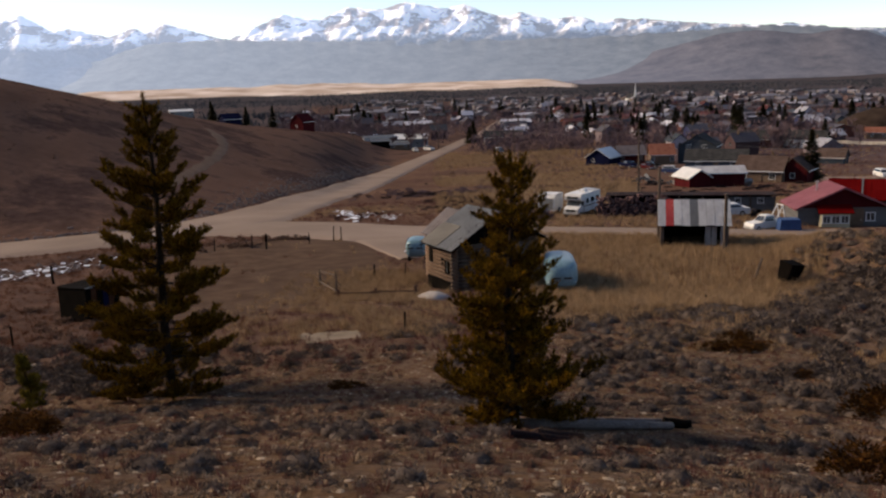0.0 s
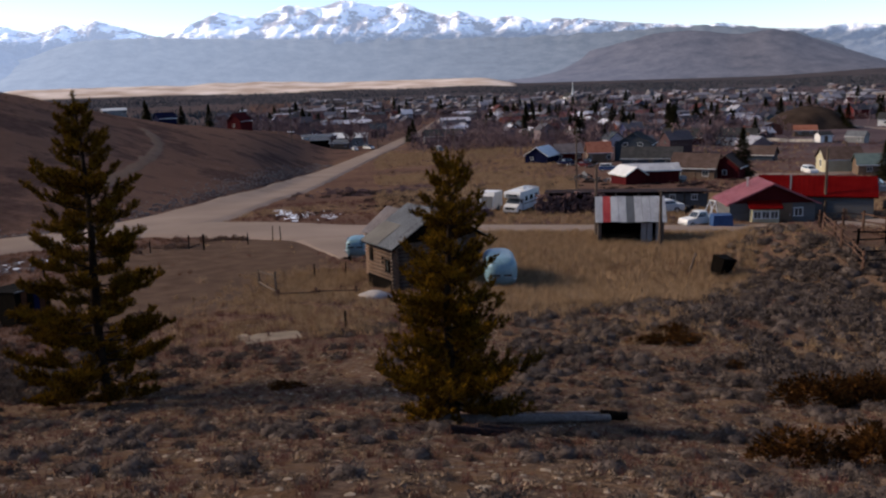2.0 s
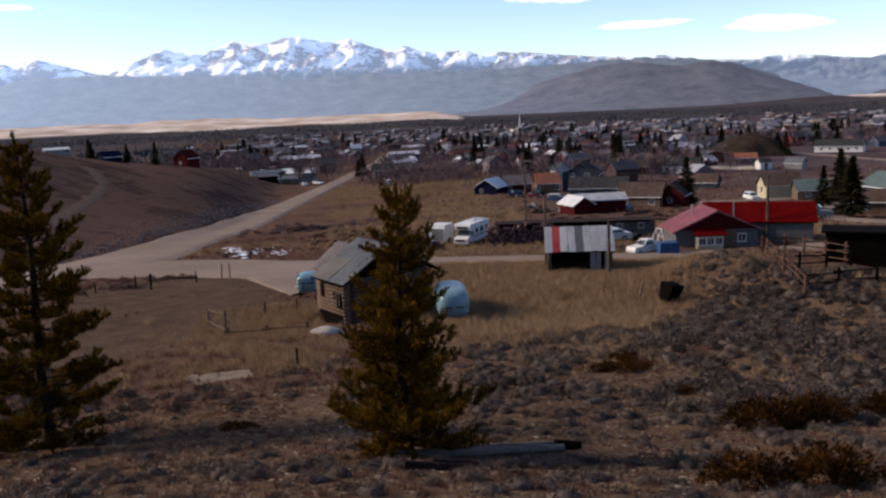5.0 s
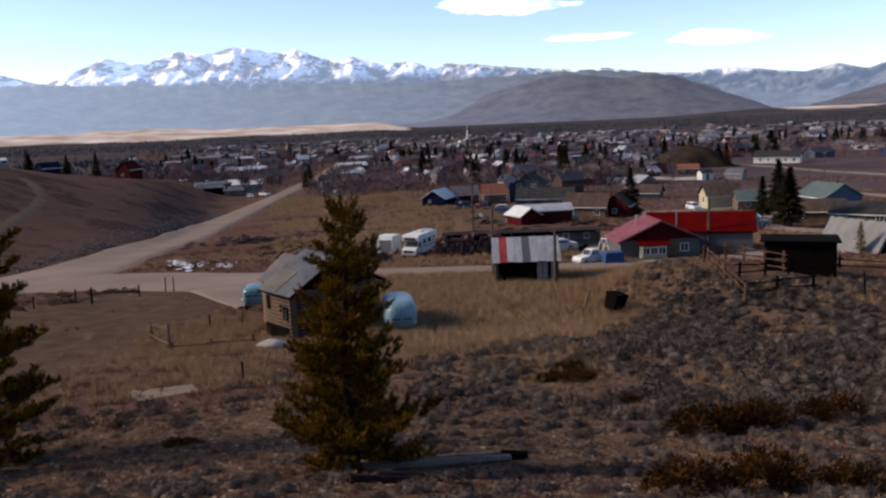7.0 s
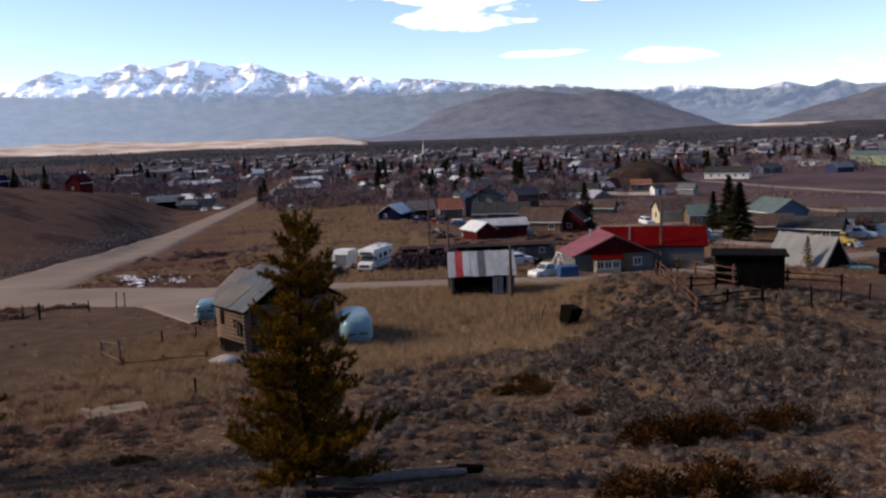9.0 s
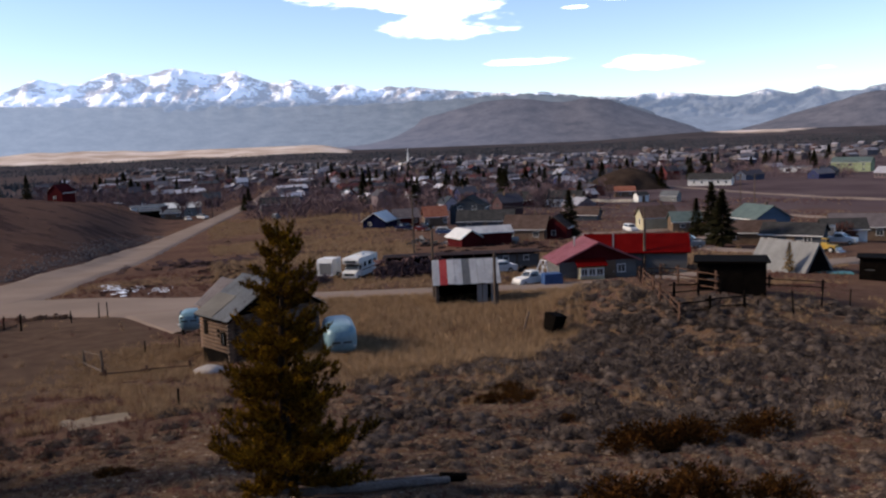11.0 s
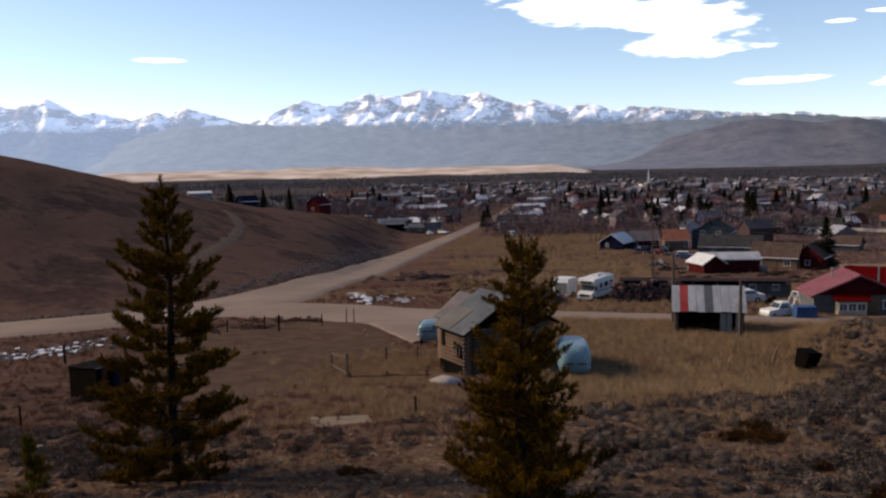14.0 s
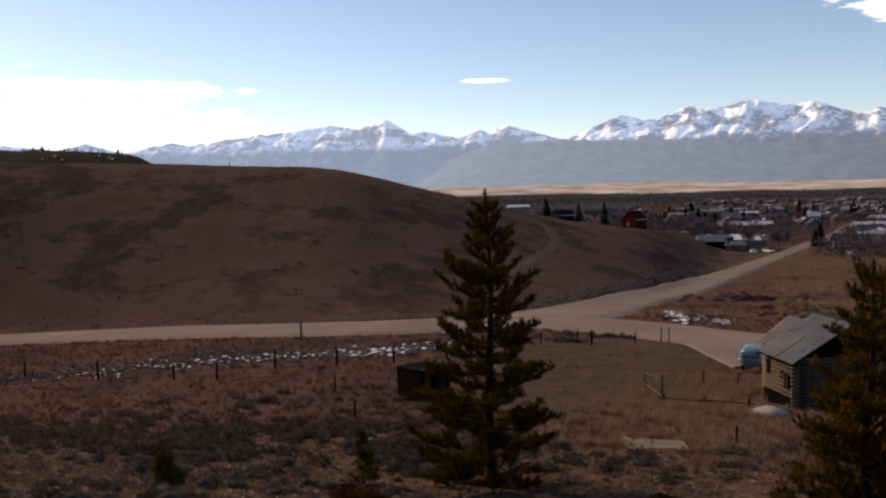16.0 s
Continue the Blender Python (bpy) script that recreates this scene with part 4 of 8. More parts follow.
def bare_tree_meshes(height, seed):
    """Trunk and leafless twig crown of a cottonwood or aspen."""
    local = random.Random(seed)
    g, tris = Geo(), []

    def grow(p, d, length, r, level):
        q = p + d * length
        if level < 3:
            g.tube(p, q, r, r * 0.65, 5 if level == 0 else 3, False)
        if level == 3:
            for _ in range(5):
                e = (d + Vector((local.gauss(0, 0.5), local.gauss(0, 0.5), local.gauss(0.2, 0.4)))).normalized() * length
                w = e.orthogonal().normalized() * 0.035
                tris.append([tuple(p - w), tuple(p + w), tuple(p + e)])
            return
        for _ in range(4 if level else 5):
            e = (d + Vector((local.gauss(0, 0.45), local.gauss(0, 0.45), local.gauss(0.12, 0.25)))).normalized()
            grow(p + d * length * local.uniform(0.45, 1.0), e, length * local.uniform(0.55, 0.85), r * 0.5, level + 1)

    grow(Vector((0, 0, 0)), Vector((0, 0, 1)), height * 0.36, height * 0.022, 0)
    return mesh_of("trunk", g, "twig"), tri_mesh("crown", np.array(tris), "twig")


def bush_template(n, seed, flat=0.75, leaf=0.17, up=0.8):
    """A low rounded shrub of unit radius, as loose triangles."""
    local = np.random.default_rng(seed)
    a = local.uniform(0, 2 * math.pi, n)
    el = np.arcsin(local.uniform(0.0, 1, n))
    lobes = 0.8 + 0.2 * np.sin(a * 3 + seed) + 0.12 * np.sin(a * 7 + 2 * seed)
    r = local.uniform(0.45, 1.0, n) ** 0.5 * lobes
    c = np.stack([r * np.cos(el) * np.cos(a), r * np.cos(el) * np.sin(a), flat * r * np.sin(el) + 0.03], 1)
    d = c * np.array([1, 1, 0.6]) + np.array([0, 0, up * 0.4]) + local.normal(0, 0.35, (n, 3))
    d /= np.linalg.norm(d, axis=1)[:, None]
    side = np.cross(d, local.normal(0, 1, (n, 3)))
    side /= np.linalg.norm(side, axis=1)[:, None]
    s = leaf * local.uniform(0.6, 1.4, (n, 1))
    return np.stack([c - side * s * 0.5, c + side * s * 0.5, c + d * s * 1.7], 1)


def shrub_template(n, seed, flat=0.65, leaf=0.14):
    """A rounded shrub of unit radius: a lumpy twiggy mass with a fringe of leaves, as loose triangles."""
    bm = bmesh.new()
    bmesh.ops.create_icosphere(bm, subdivisions=1, radius=1.0)
    for v in bm.verts:
        k = 0.72 + 0.34 * noise.noise(v.co * 2.1 + Vector((seed * 2.7, 0, 0))) + 0.16 * noise.noise(v.co * 4.0 + Vector((0, seed * 1.3, 0)))
        v.co *= k
        v.co.z = max(-0.05, v.co.z * flat + 0.08)
    core = 0.8 * np.array([[tuple(v.co) for v in f.verts] for f in bm.faces if f.calc_center_median().z > -0.02])
    bm.free()
    return np.concatenate([core, bush_template(n, seed, flat + 0.1, leaf)])


def clump_template(n, seed):
    """A rounded shrub of unit radius as shared corners and triangles: a soft lumpy mass with sprigs standing out."""
    bm = bmesh.new()
    bmesh.ops.create_icosphere(bm, subdivisions=2, radius=1.0)
    for v in bm.verts:
        k = 0.74 + 0.34 * noise.noise(v.co * 1.7 + Vector((seed * 2.7, 0, 0))) + 0.15 * noise.noise(v.co * 3.7 + Vector((0, seed * 1.3, 0))) + 0.07 * noise.noise(v.co * 9 + Vector((0, 0, seed)))
        v.co *= k
        v.co = Vector((v.co.x * 0.88, v.co.y * 0.88, max(-0.06, v.co.z * 0.56 + 0.07)))
    v = np.array([tuple(p.co) for p in bm.verts])
    f = np.array([[p.index for p in q.verts] for q in bm.faces])
    bm.free()
    leaf = bush_template(n, seed, 0.62, 0.06).reshape(-1, 3)
    return np.concatenate([v, leaf]), np.concatenate([f, np.arange(len(leaf)).reshape(-1, 3) + len(v)])


def scatter_clumps(name, templates, places, material, label, category):
    """Joins turned and scaled copies of shared-corner templates into one smooth object of kind stuff."""
    vs, fs, base = [], [], 0
    for x, y, z, s, yaw, k in places:
        v, f = templates[k % len(templates)]
        c, sn = math.cos(yaw), math.sin(yaw)
        vs.append(np.stack([(v[:, 0] * c - v[:, 1] * sn) * s + x, (v[:, 0] * sn + v[:, 1] * c) * s + y, v[:, 2] * s + z], 1))
        fs.append(f + base)
        base += len(v)
    v, f = np.concatenate(vs), np.concatenate(fs)
    me = bpy.data.meshes.new(name)
    me.vertices.add(len(v))
    me.vertices.foreach_set("co", v.astype(np.float32).ravel())
    me.loops.add(f.size)
    me.loops.foreach_set("vertex_index", f.astype(np.int32).ravel())
    me.polygons.add(len(f))
    me.polygons.foreach_set("loop_start", np.arange(0, f.size, 3, dtype=np.int32))
    me.update(calc_edges=True)
    me.polygons.foreach_set("use_smooth", [True] * len(f))
    me.materials.append(M[material])
    return tagged(new(name, me), label, category, "", "stuff")


def grass_template(n, seed, spread=0.35, width=0.05):
    """A tuft of unit height."""
    local = np.random.default_rng(seed)
    p = np.stack([local.normal(0, spread * 0.5, n), local.normal(0, spread * 0.5, n), np.zeros(n)], 1)
    lean = np.stack([local.normal(0, 0.3, n), local.normal(0, 0.3, n), local.uniform(0.6, 1.1, n)], 1)
    a = local.uniform(0, 2 * math.pi, n)
    side = np.stack([np.cos(a), np.sin(a), 0 * a], 1) * width
    return np.stack([p - side, p + side, p + lean], 1)


def rock_template(seed, flat=0.6):
    """A lumpy stone of about unit radius, as loose triangles."""
    bm = bmesh.new()
    bmesh.ops.create_icosphere(bm, subdivisions=1, radius=1.0)
    for v in bm.verts:
        v.co *= 0.8 + 0.35 * noise.noise(v.co * 1.3 + Vector((seed * 3.1, 0, 0)))
        v.co.z *= flat
    t = np.array([[tuple(v.co) for v in f.verts] for f in bm.faces])
    bm.free()
    return t


# ---- the two young pines and their neighbours ----
pine_tree("pine_tree", "tall thin young pine with sparse upturned branches", on_ground(-8.8, 26.1, 0, 0.1), 9.45, (1.5, 2.45, 2.3, 1.85, 1.8, 1.45, 1.4, 1.15, 0.75, 0.38, 0.05), (0.05, 0.0), 3, 0.44, 0.42, 1.05, 0.15)
pine_tree("pine_tree", "dense bushy young pine beside a fallen log", on_ground(1.35, 19.0, 0, 0.1), 6.4, (1.15, 1.7, 1.8, 1.3, 1.12, 1.1, 0.8, 0.6, 0.46, 0.28, 0.03), (0.05, 0.1), 8, 0.33, 0.16, 1.22, 0.05)
pine_tree("pine_sapling", "small yellow-green pine sapling in the sagebrush", on_ground(-12.0, 23.5), 1.7, (0.36, 0.3, 0.2, 0.11, 0.03), (0, 0), 5, 0.26, 0.3, 0.45)
pine_tree("pine_sapling", "small yellow-green pine sapling in the sagebrush", on_ground(-12.1, 14.8), 0.8, (0.27, 0.24, 0.18, 0.1, 0.04), (0, 0), 6, 0.14, 0.2, 0.4)

SPRUCE = [spruce_meshes(10, 3.0, 11), spruce_meshes(10, 2.7, 12), spruce_meshes(10, 3.5, 13)]
for x, y, h, k in ((67.2, 158, 9.6, 0), (86.9, 144.3, 7.4, 1), (88.9, 142.3, 10.4, 0), (74.4, 116.2, 8.8, 2), (13.4, 358, 9.5, 0), (12.0, 365, 7, 2), (-56, 254, 5.6, 0), (-51, 268, 7.0, 1), (-66, 256, 5, 2), (-68, 262, 6.2, 1)):
    conifer("dark green spruce tree beside the houses", on_ground(x, y, 31 * k, 0.1), SPRUCE[k], h / 10, "spruces by the houses")
conifer("small pale green fir growing beside the tarpaulin shelter", on_ground(57.2, 76.8), spruce_meshes(3.2, 0.75, 15, "needle", 0.5))

# rusty low junipers on the slope
for x, y, rx, ry, h in ((11.7, 22.0, 1.5, 0.75, 0.98), (13.2, 21.9, 1.3, 0.65, 1.0), (16.0, 22.4, 1.35, 0.6, 0.82), (7.0, 13.7, 0.9, 0.6, 0.72), (8.4, 13.5, 1.0, 0.65, 0.92), (9.9, 13.2, 0.8, 0.5, 0.66), (10.3, 30.4, 1.7, 0.6, 0.42), (10.9, 31.6, 0.8, 0.4, 0.5), (11.2, 26.4, 0.6, 0.35, 0.3), (-8.6, 16.6, 0.72, 0.5, 0.5), (-9.9, 18.8, 0.9, 0.6, 0.5), (-3.3, 25.8, 0.7, 0.4, 0.3), (2.1, 27, 0.9, 0.35, 0.3)):
    t = bush_template(2600, int(x * 10) % 97, 1.0, 0.062, 0.5) * np.array([rx, ry, h])
    ob = new("juniper_shrub", tri_mesh("juniper_shrub", t, "juniper"))
    ob.matrix_basis = on_ground(x, y, 0, 0.04)
    tagged(ob, "low spreading rust-brown juniper shrub on stony ground", "shrub", "junipers on the slope")


# ---- builders of houses, sheds and vehicles ----
def window_part(parent, m, w, h, frame_mat="whitepaint", bars=1):
    """A window on a wall: m has its x along the wall and -y outwards."""
    f = Geo()
    t = 0.07
    for cx, cz, sx, sz in ((0, h / 2, w + 2 * t, t), (0, -h / 2, w + 2 * t, t), (-w / 2, 0, t, h), (w / 2, 0, t, h)):
        f.box((cx, -0.03, cz), (sx, 0.08, sz))
    for k in range(bars):
        f.box((-w / 2 + w * (k + 1) / (bars + 1), -0.03, 0), (0.04, 0.05, h))
    win = part("window", f, frame_mat, parent, m=m)
    part("pane", Geo().box((0, -0.012, 0), (w - 0.02, 0.02, h - 0.02)), "glass", win)
    return win


def door_part(parent, m, w=0.95, h=2.05, material="brownpaint"):
    g = Geo().box((0, -0.03, h / 2), (w, 0.06, h))
    for s in (-1, 1):
        g.box((s * (w / 2 + 0.05), -0.04, h / 2), (0.1, 0.09, h))
    g.box((0, -0.04, h + 0.05), (w + 0.2, 0.09, 0.1))
    d = part("door", g, material, parent, m=m)
    part("handle", Geo().box((w * 0.38, -0.09, 1.0), (0.05, 0.06, 0.12)), "steel", d)
    return d


def on_wall(side, L, W, u, z):
    """Pose of a fitting on a side of a house: f and b are the long walls, l and r the gables."""
    return {"f": pose(u, -W / 2, z), "b": pose(u, W / 2, z, 0, 0, 180), "l": pose(-L / 2, u, z, 0, 0, -90), "r": pose(L / 2, u, z, 0, 0, 90)}[side]


def house(label, m, L, W, eave, rise, wall, roof, windows=(), doors=(), chimney=None, name="house", over=0.4, group="", roof_label="", frame_mat="whitepaint", ribs=0, category="house"):
    root = thing(name, label, category, m, group)
    hw = W / 2
    g = Geo().prism([(-hw, -1.2), (hw, -1.2), (hw, eave), (0, eave + rise), (-hw, eave)], -L / 2, L / 2, "yz")
    part("wall", g, wall, root)
    slope = rise / hw
    g = Geo()
    ye, ze, t = hw + over, eave - slope * over, 0.14
    for s in (-1, 1):
        a, b = (-L / 2 - over, s * ye, ze + t), (L / 2 + over, s * ye, ze + t)
        c, d = (L / 2 + over, 0, eave + rise + t), (-L / 2 - over, 0, eave + rise + t)
        g.slab(*((a, b, c, d) if s < 0 else (b, a, d, c)), t)
    rf = part("roof", g, roof, root, roof_label)
    if ribs:
        n = int(L / ribs)
        w = Geo()
        for k in range(n + 1):
            x = -L / 2 - over + 0.03 + (L + 2 * over - 0.06) * k / n
            for s in (-1, 1):
                w.slab((x - 0.03, s * ye, ze + t + 0.035), (x + 0.03, s * ye, ze + t + 0.035), (x + 0.03, 0, eave + rise + t + 0.035), (x - 0.03, 0, eave + rise + t + 0.035), 0.034 * -s)
        part("seam", w, roof, rf)
    if chimney:
        cx, cy = chimney
        zc = eave + rise - slope * abs(cy)
        part("chimney", Geo().box((cx, cy, zc + 0.45), (0.45, 0.45, 1.3)).box((cx, cy, zc + 1.13), (0.55, 0.55, 0.08)), "brownpaint", rf)
    for s in (-1, 1):
        part("fascia", Geo().box((0, s * (ye + 0.02), ze + 0.05), (L + 2 * over, 0.04, 0.16)), "darkwood" if wall == "darkwood" else "whitepaint", root)
    for side, u, z, w, h in windows:
        window_part(root, on_wall(side, L, W, u, z), w, h, frame_mat, 1 if w > 0.9 else 0)
    for side, u in doors:
        door_part(root, on_wall(side, L, W, u, 0.0))
    return root


def wheel(parent, m, r=0.34, w=0.22):
    g = Geo()
    n = 16
    for x0, x1, ra, rb in ((-w / 2, -w * 0.35, r * 0.86, r), (-w * 0.35, w * 0.35, r, r), (w * 0.35, w / 2, r, r * 0.86)):
        g.tube((x0, 0, 0), (x1, 0, 0), ra, rb, n, True)
    wh = part("wheel", g, "rubber", parent, m=m)
    part("rim", Geo().tube((-w / 2 - 0.012, 0, 0), (w / 2 + 0.012, 0, 0), r * 0.58, r * 0.58, 12).tube((-w / 2 - 0.03, 0, 0), (w / 2 + 0.03, 0, 0), r * 0.2, r * 0.2, 8), "steel", wh)
    return wh


def car(label, m, paint, kind="sedan", group="", name="car"):
    """A parked car, lengthwise along y, nose to -y."""
    root = thing(name, label, "car", m, group)
    side = {
        "sedan": [(-2.2, 0.3), (2.15, 0.3), (2.2, 0.75), (2.1, 0.95), (1.5, 0.98), (-1.0, 0.95), (-2.0, 0.8), (-2.25, 0.6)],
        "suv": [(-2.2, 0.35), (2.2, 0.35), (2.25, 0.9), (2.15, 1.1), (-1.1, 1.1), (-2.1, 0.98), (-2.25, 0.7)],
        "pickup": [(-2.6, 0.4), (2.6, 0.4), (2.65, 0.95), (2.6, 1.05), (0.7, 1.05), (-1.3, 1.08), (-2.5, 0.98), (-2.65, 0.7)],
    }[kind]
    cab = {
        "sedan": [(-1.0, 0.95), (1.5, 0.98), (0.95, 1.42), (-0.3, 1.44)],
        "suv": [(-1.1, 1.1), (2.15, 1.1), (1.95, 1.72), (-0.45, 1.75)],
        "pickup": [(-1.2, 1.08), (0.7, 1.05), (0.6, 1.72), (-0.6, 1.74)],
    }[kind]
    g = Geo().prism(side, -0.88, 0.88, "yz")
    body = part("body", g, paint, root)
    k = len(cab)
    top = Geo()
    vs = [(-0.8 if z < 1.2 else -0.66, y, z) for y, z in cab] + [(0.8 if z < 1.2 else 0.66, y, z) for y, z in cab]
    top.add(vs, [tuple(range(k)), tuple(range(2 * k - 1, k - 1, -1))] + [(i, k + i, k + (i + 1) % k, (i + 1) % k) for i in range(k)])
    part("cabin", top, paint, root)
    glass = Geo()
    (y0, z0), (y1, z1), (y2, z2), (y3, z3) = cab
    glass.slab((-0.6, y3 - 0.04, z3 - 0.08), (0.6, y3 - 0.04, z3 - 0.08), (0.7, y0 + 0.02, z0 + 0.06), (-0.7, y0 + 0.02, z0 + 0.06), 0.02)
    part("windscreen", glass, "glass", root)
    for s in (-1, 1):
        w = Geo().slab((s * 0.81, y0 + 0.25, z0 + 0.08), (s * 0.81, y1 - 0.25, z1 + 0.08), (s * 0.69, y2 - 0.1, z2 - 0.1), (s * 0.69, y3 + 0.1, z3 - 0.1), 0.02)
        part("side_window", w, "glass", root)
        part("headlight", Geo().box((s * 0.62, side[-1][0] + 0.02, 0.68), (0.3, 0.08, 0.16)), "whitepaint", body)
        for yy in (side[0][0] + 0.8, side[1][0] - 0.85):
            wheel(root, pose(s * 0.8, yy, 0.34))
    part("bumper", Geo().box((0, side[-1][0] - 0.04, 0.45), (1.7, 0.12, 0.18)), "steel", root)
    return root


# ---- the log cabin with its tin roof ----
def log_cabin():
    L, W, eave, rise = 3.5, 6.5, 3.15, 1.85
    m = pose(2.43, 55.6, ground_z(0.5, 54.0) - 0.1, 0, 0, 119)
    root = thing("log_cabin", "old log cabin with a patched grey tin roof", "cabin", m)
    hw = W / 2
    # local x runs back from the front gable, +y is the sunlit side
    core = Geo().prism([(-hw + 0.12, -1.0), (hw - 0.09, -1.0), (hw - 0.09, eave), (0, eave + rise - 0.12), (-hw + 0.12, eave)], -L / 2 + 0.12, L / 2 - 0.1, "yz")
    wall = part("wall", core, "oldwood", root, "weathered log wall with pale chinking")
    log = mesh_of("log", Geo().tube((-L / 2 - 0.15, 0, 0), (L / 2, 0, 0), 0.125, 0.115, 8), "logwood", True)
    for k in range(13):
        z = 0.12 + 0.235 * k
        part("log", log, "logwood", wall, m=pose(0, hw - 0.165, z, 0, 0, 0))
    # gable logs and boards in darker wood, which holds the gable's shade
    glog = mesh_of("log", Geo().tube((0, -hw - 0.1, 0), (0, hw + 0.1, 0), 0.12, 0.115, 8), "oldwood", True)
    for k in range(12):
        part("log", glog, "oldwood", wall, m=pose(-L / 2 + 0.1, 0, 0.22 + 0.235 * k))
    for k in range(9):
        y = -2.4 + 0.6 * k
        h = rise * (1 - abs(y) / hw)
        if h > 0.2:
            part("gable_board", Geo().box((-L / 2 + 0.06, y, eave + h / 2 - 0.05), (0.05, 0.56, h)), "darkwood", wall)
    slope, over, t = rise / hw, 0.4, 0.05
    n = 6
    x0, x1 = -L / 2 - 0.5, L / 2 + 0.1
    pw = (x1 - x0) / n
    roof = part("roof", Geo().slab((x0, hw + over - 0.05, eave - slope * over - 0.02), (x0, 0, eave + rise), (x1, 0, eave + rise), (x1, hw + over - 0.05, eave - slope * over - 0.02), 0.06)
                .slab((x1, -hw - over + 0.05, eave - slope * over - 0.02), (x1, 0, eave + rise), (x0, 0, eave + rise), (x0, -hw - over + 0.05, eave - slope * over - 0.02), 0.06), "darkwood", root, "board roof deck")
    for s in (1, -1):
        for k in range(n):
            a = x0 + pw * k + 0.01
            b = a + pw - 0.02
            up = 0.04 + 0.012 * (k % 2)
            g = Geo()
            xs = [a + (b - a) * i / 12 for i in range(13)]
            hs = [up + 0.02 * (i % 2) for i in range(13)]
            for i in range(12):
                n0 = len(g.v)
                for dz in (0, -0.012):
                    g.v += [(xs[i], s * (hw + over), eave - slope * over + hs[i] + dz), (xs[i + 1], s * (hw + over), eave - slope * over + hs[i + 1] + dz), (xs[i + 1], 0, eave + rise + hs[i + 1] + dz), (xs[i], 0, eave + rise + hs[i] + dz)]
                g.f += [(n0, n0 + 1, n0 + 2, n0 + 3), (n0 + 7, n0 + 6, n0 + 5, n0 + 4), (n0, n0 + 4, n0 + 5, n0 + 1), (n0 + 2, n0 + 6, n0 + 7, n0 + 3)]
            part("roof_sheet", g, "tin", roof)
    part("patch", Geo().slab((-0.35, hw + 0.38, eave - 0.38 * slope + 0.1), (-0.35, 1.8, eave + rise - 1.8 * slope + 0.1), (L / 2 + 0.06, 1.8, eave + rise - 1.8 * slope + 0.1), (L / 2 + 0.06, hw + 0.38, eave - 0.38 * slope + 0.1), 0.015), "tantin", roof, "dull tan rusted patch on the roof")
    # lower rear part, narrower and with a steeper roof
    xa, xb, hr, zr, drop = L / 2, L / 2 + 2.6, 1.85, eave + rise - 0.45, 0.713
    rear = part("rear_wall", Geo().prism([(-hr, -0.8), (hr, -0.8), (hr, zr - drop * hr - 0.08), (0, zr - 0.08), (-hr, zr - drop * hr - 0.08)], xa, xb, "yz"), "logwood", root, "pale log rear wall")
    rlog = mesh_of("log", Geo().tube((xa + 0.05, 0, 0), (xb + 0.05, 0, 0), 0.12, 0.11, 8), "logwood", True)
    for k in range(13):
        part("log", rlog, "logwood", rear, m=pose(0, hr, 0.12 + 0.235 * k))
    he = hr + 0.31
    rr = part("rear_roof", Geo().slab((xa + 0.12, he, zr - drop * he), (xa + 0.12, 0, zr), (xb + 0.2, 0, zr), (xb + 0.2, he, zr - drop * he), 0.06)
              .slab((xb + 0.2, -he, zr - drop * he), (xb + 0.2, 0, zr), (xa + 0.12, 0, zr), (xa + 0.12, -he, zr - drop * he), 0.06), "browntin", root, "brownish tin rear roof")
    for k in range(7):
        x = xa + 0.2 + k * 0.37
        part("seam", Geo().slab((x, he, zr - drop * he + 0.035), (x, 0, zr + 0.035), (x + 0.05, 0, zr + 0.035), (x + 0.05, he, zr - drop * he + 0.035), 0.03), "browntin", rr)
    for side, u, z, w, h in (("b", -1.1, 1.75, 0.34, 0.75), ("l", 0.7, 1.5, 0.8, 0.9)):
        window_part(root, on_wall(side, L + 0.25, W + 0.12, u, z), w, h, "darkwood", 0)
    for px, pz, w, h in ((-0.3, 2.1, 0.2, 0.14), (-0.3, 1.82, 0.2, 0.14), (1.2, 2.15, 0.36, 0.85)):
        part("window_slot", Geo().box((px, hw - 0.03, pz), (w, 0.06, h)), "dark", root)
    # near-black board on the wall in place of the shaded crawl space
    part("lower_hatch", Geo().box((0.1, hw - 0.02, 0.42), (3.0, 0.1, 0.8)), "darkwood", root, "dark board standing in for the unlit gap under the wall")
    part("foundation", Geo().box((0, 0, -0.5), (L - 0.1, W - 0.05, 1.1)), "oldwood", root)
    return root


log_cabin()


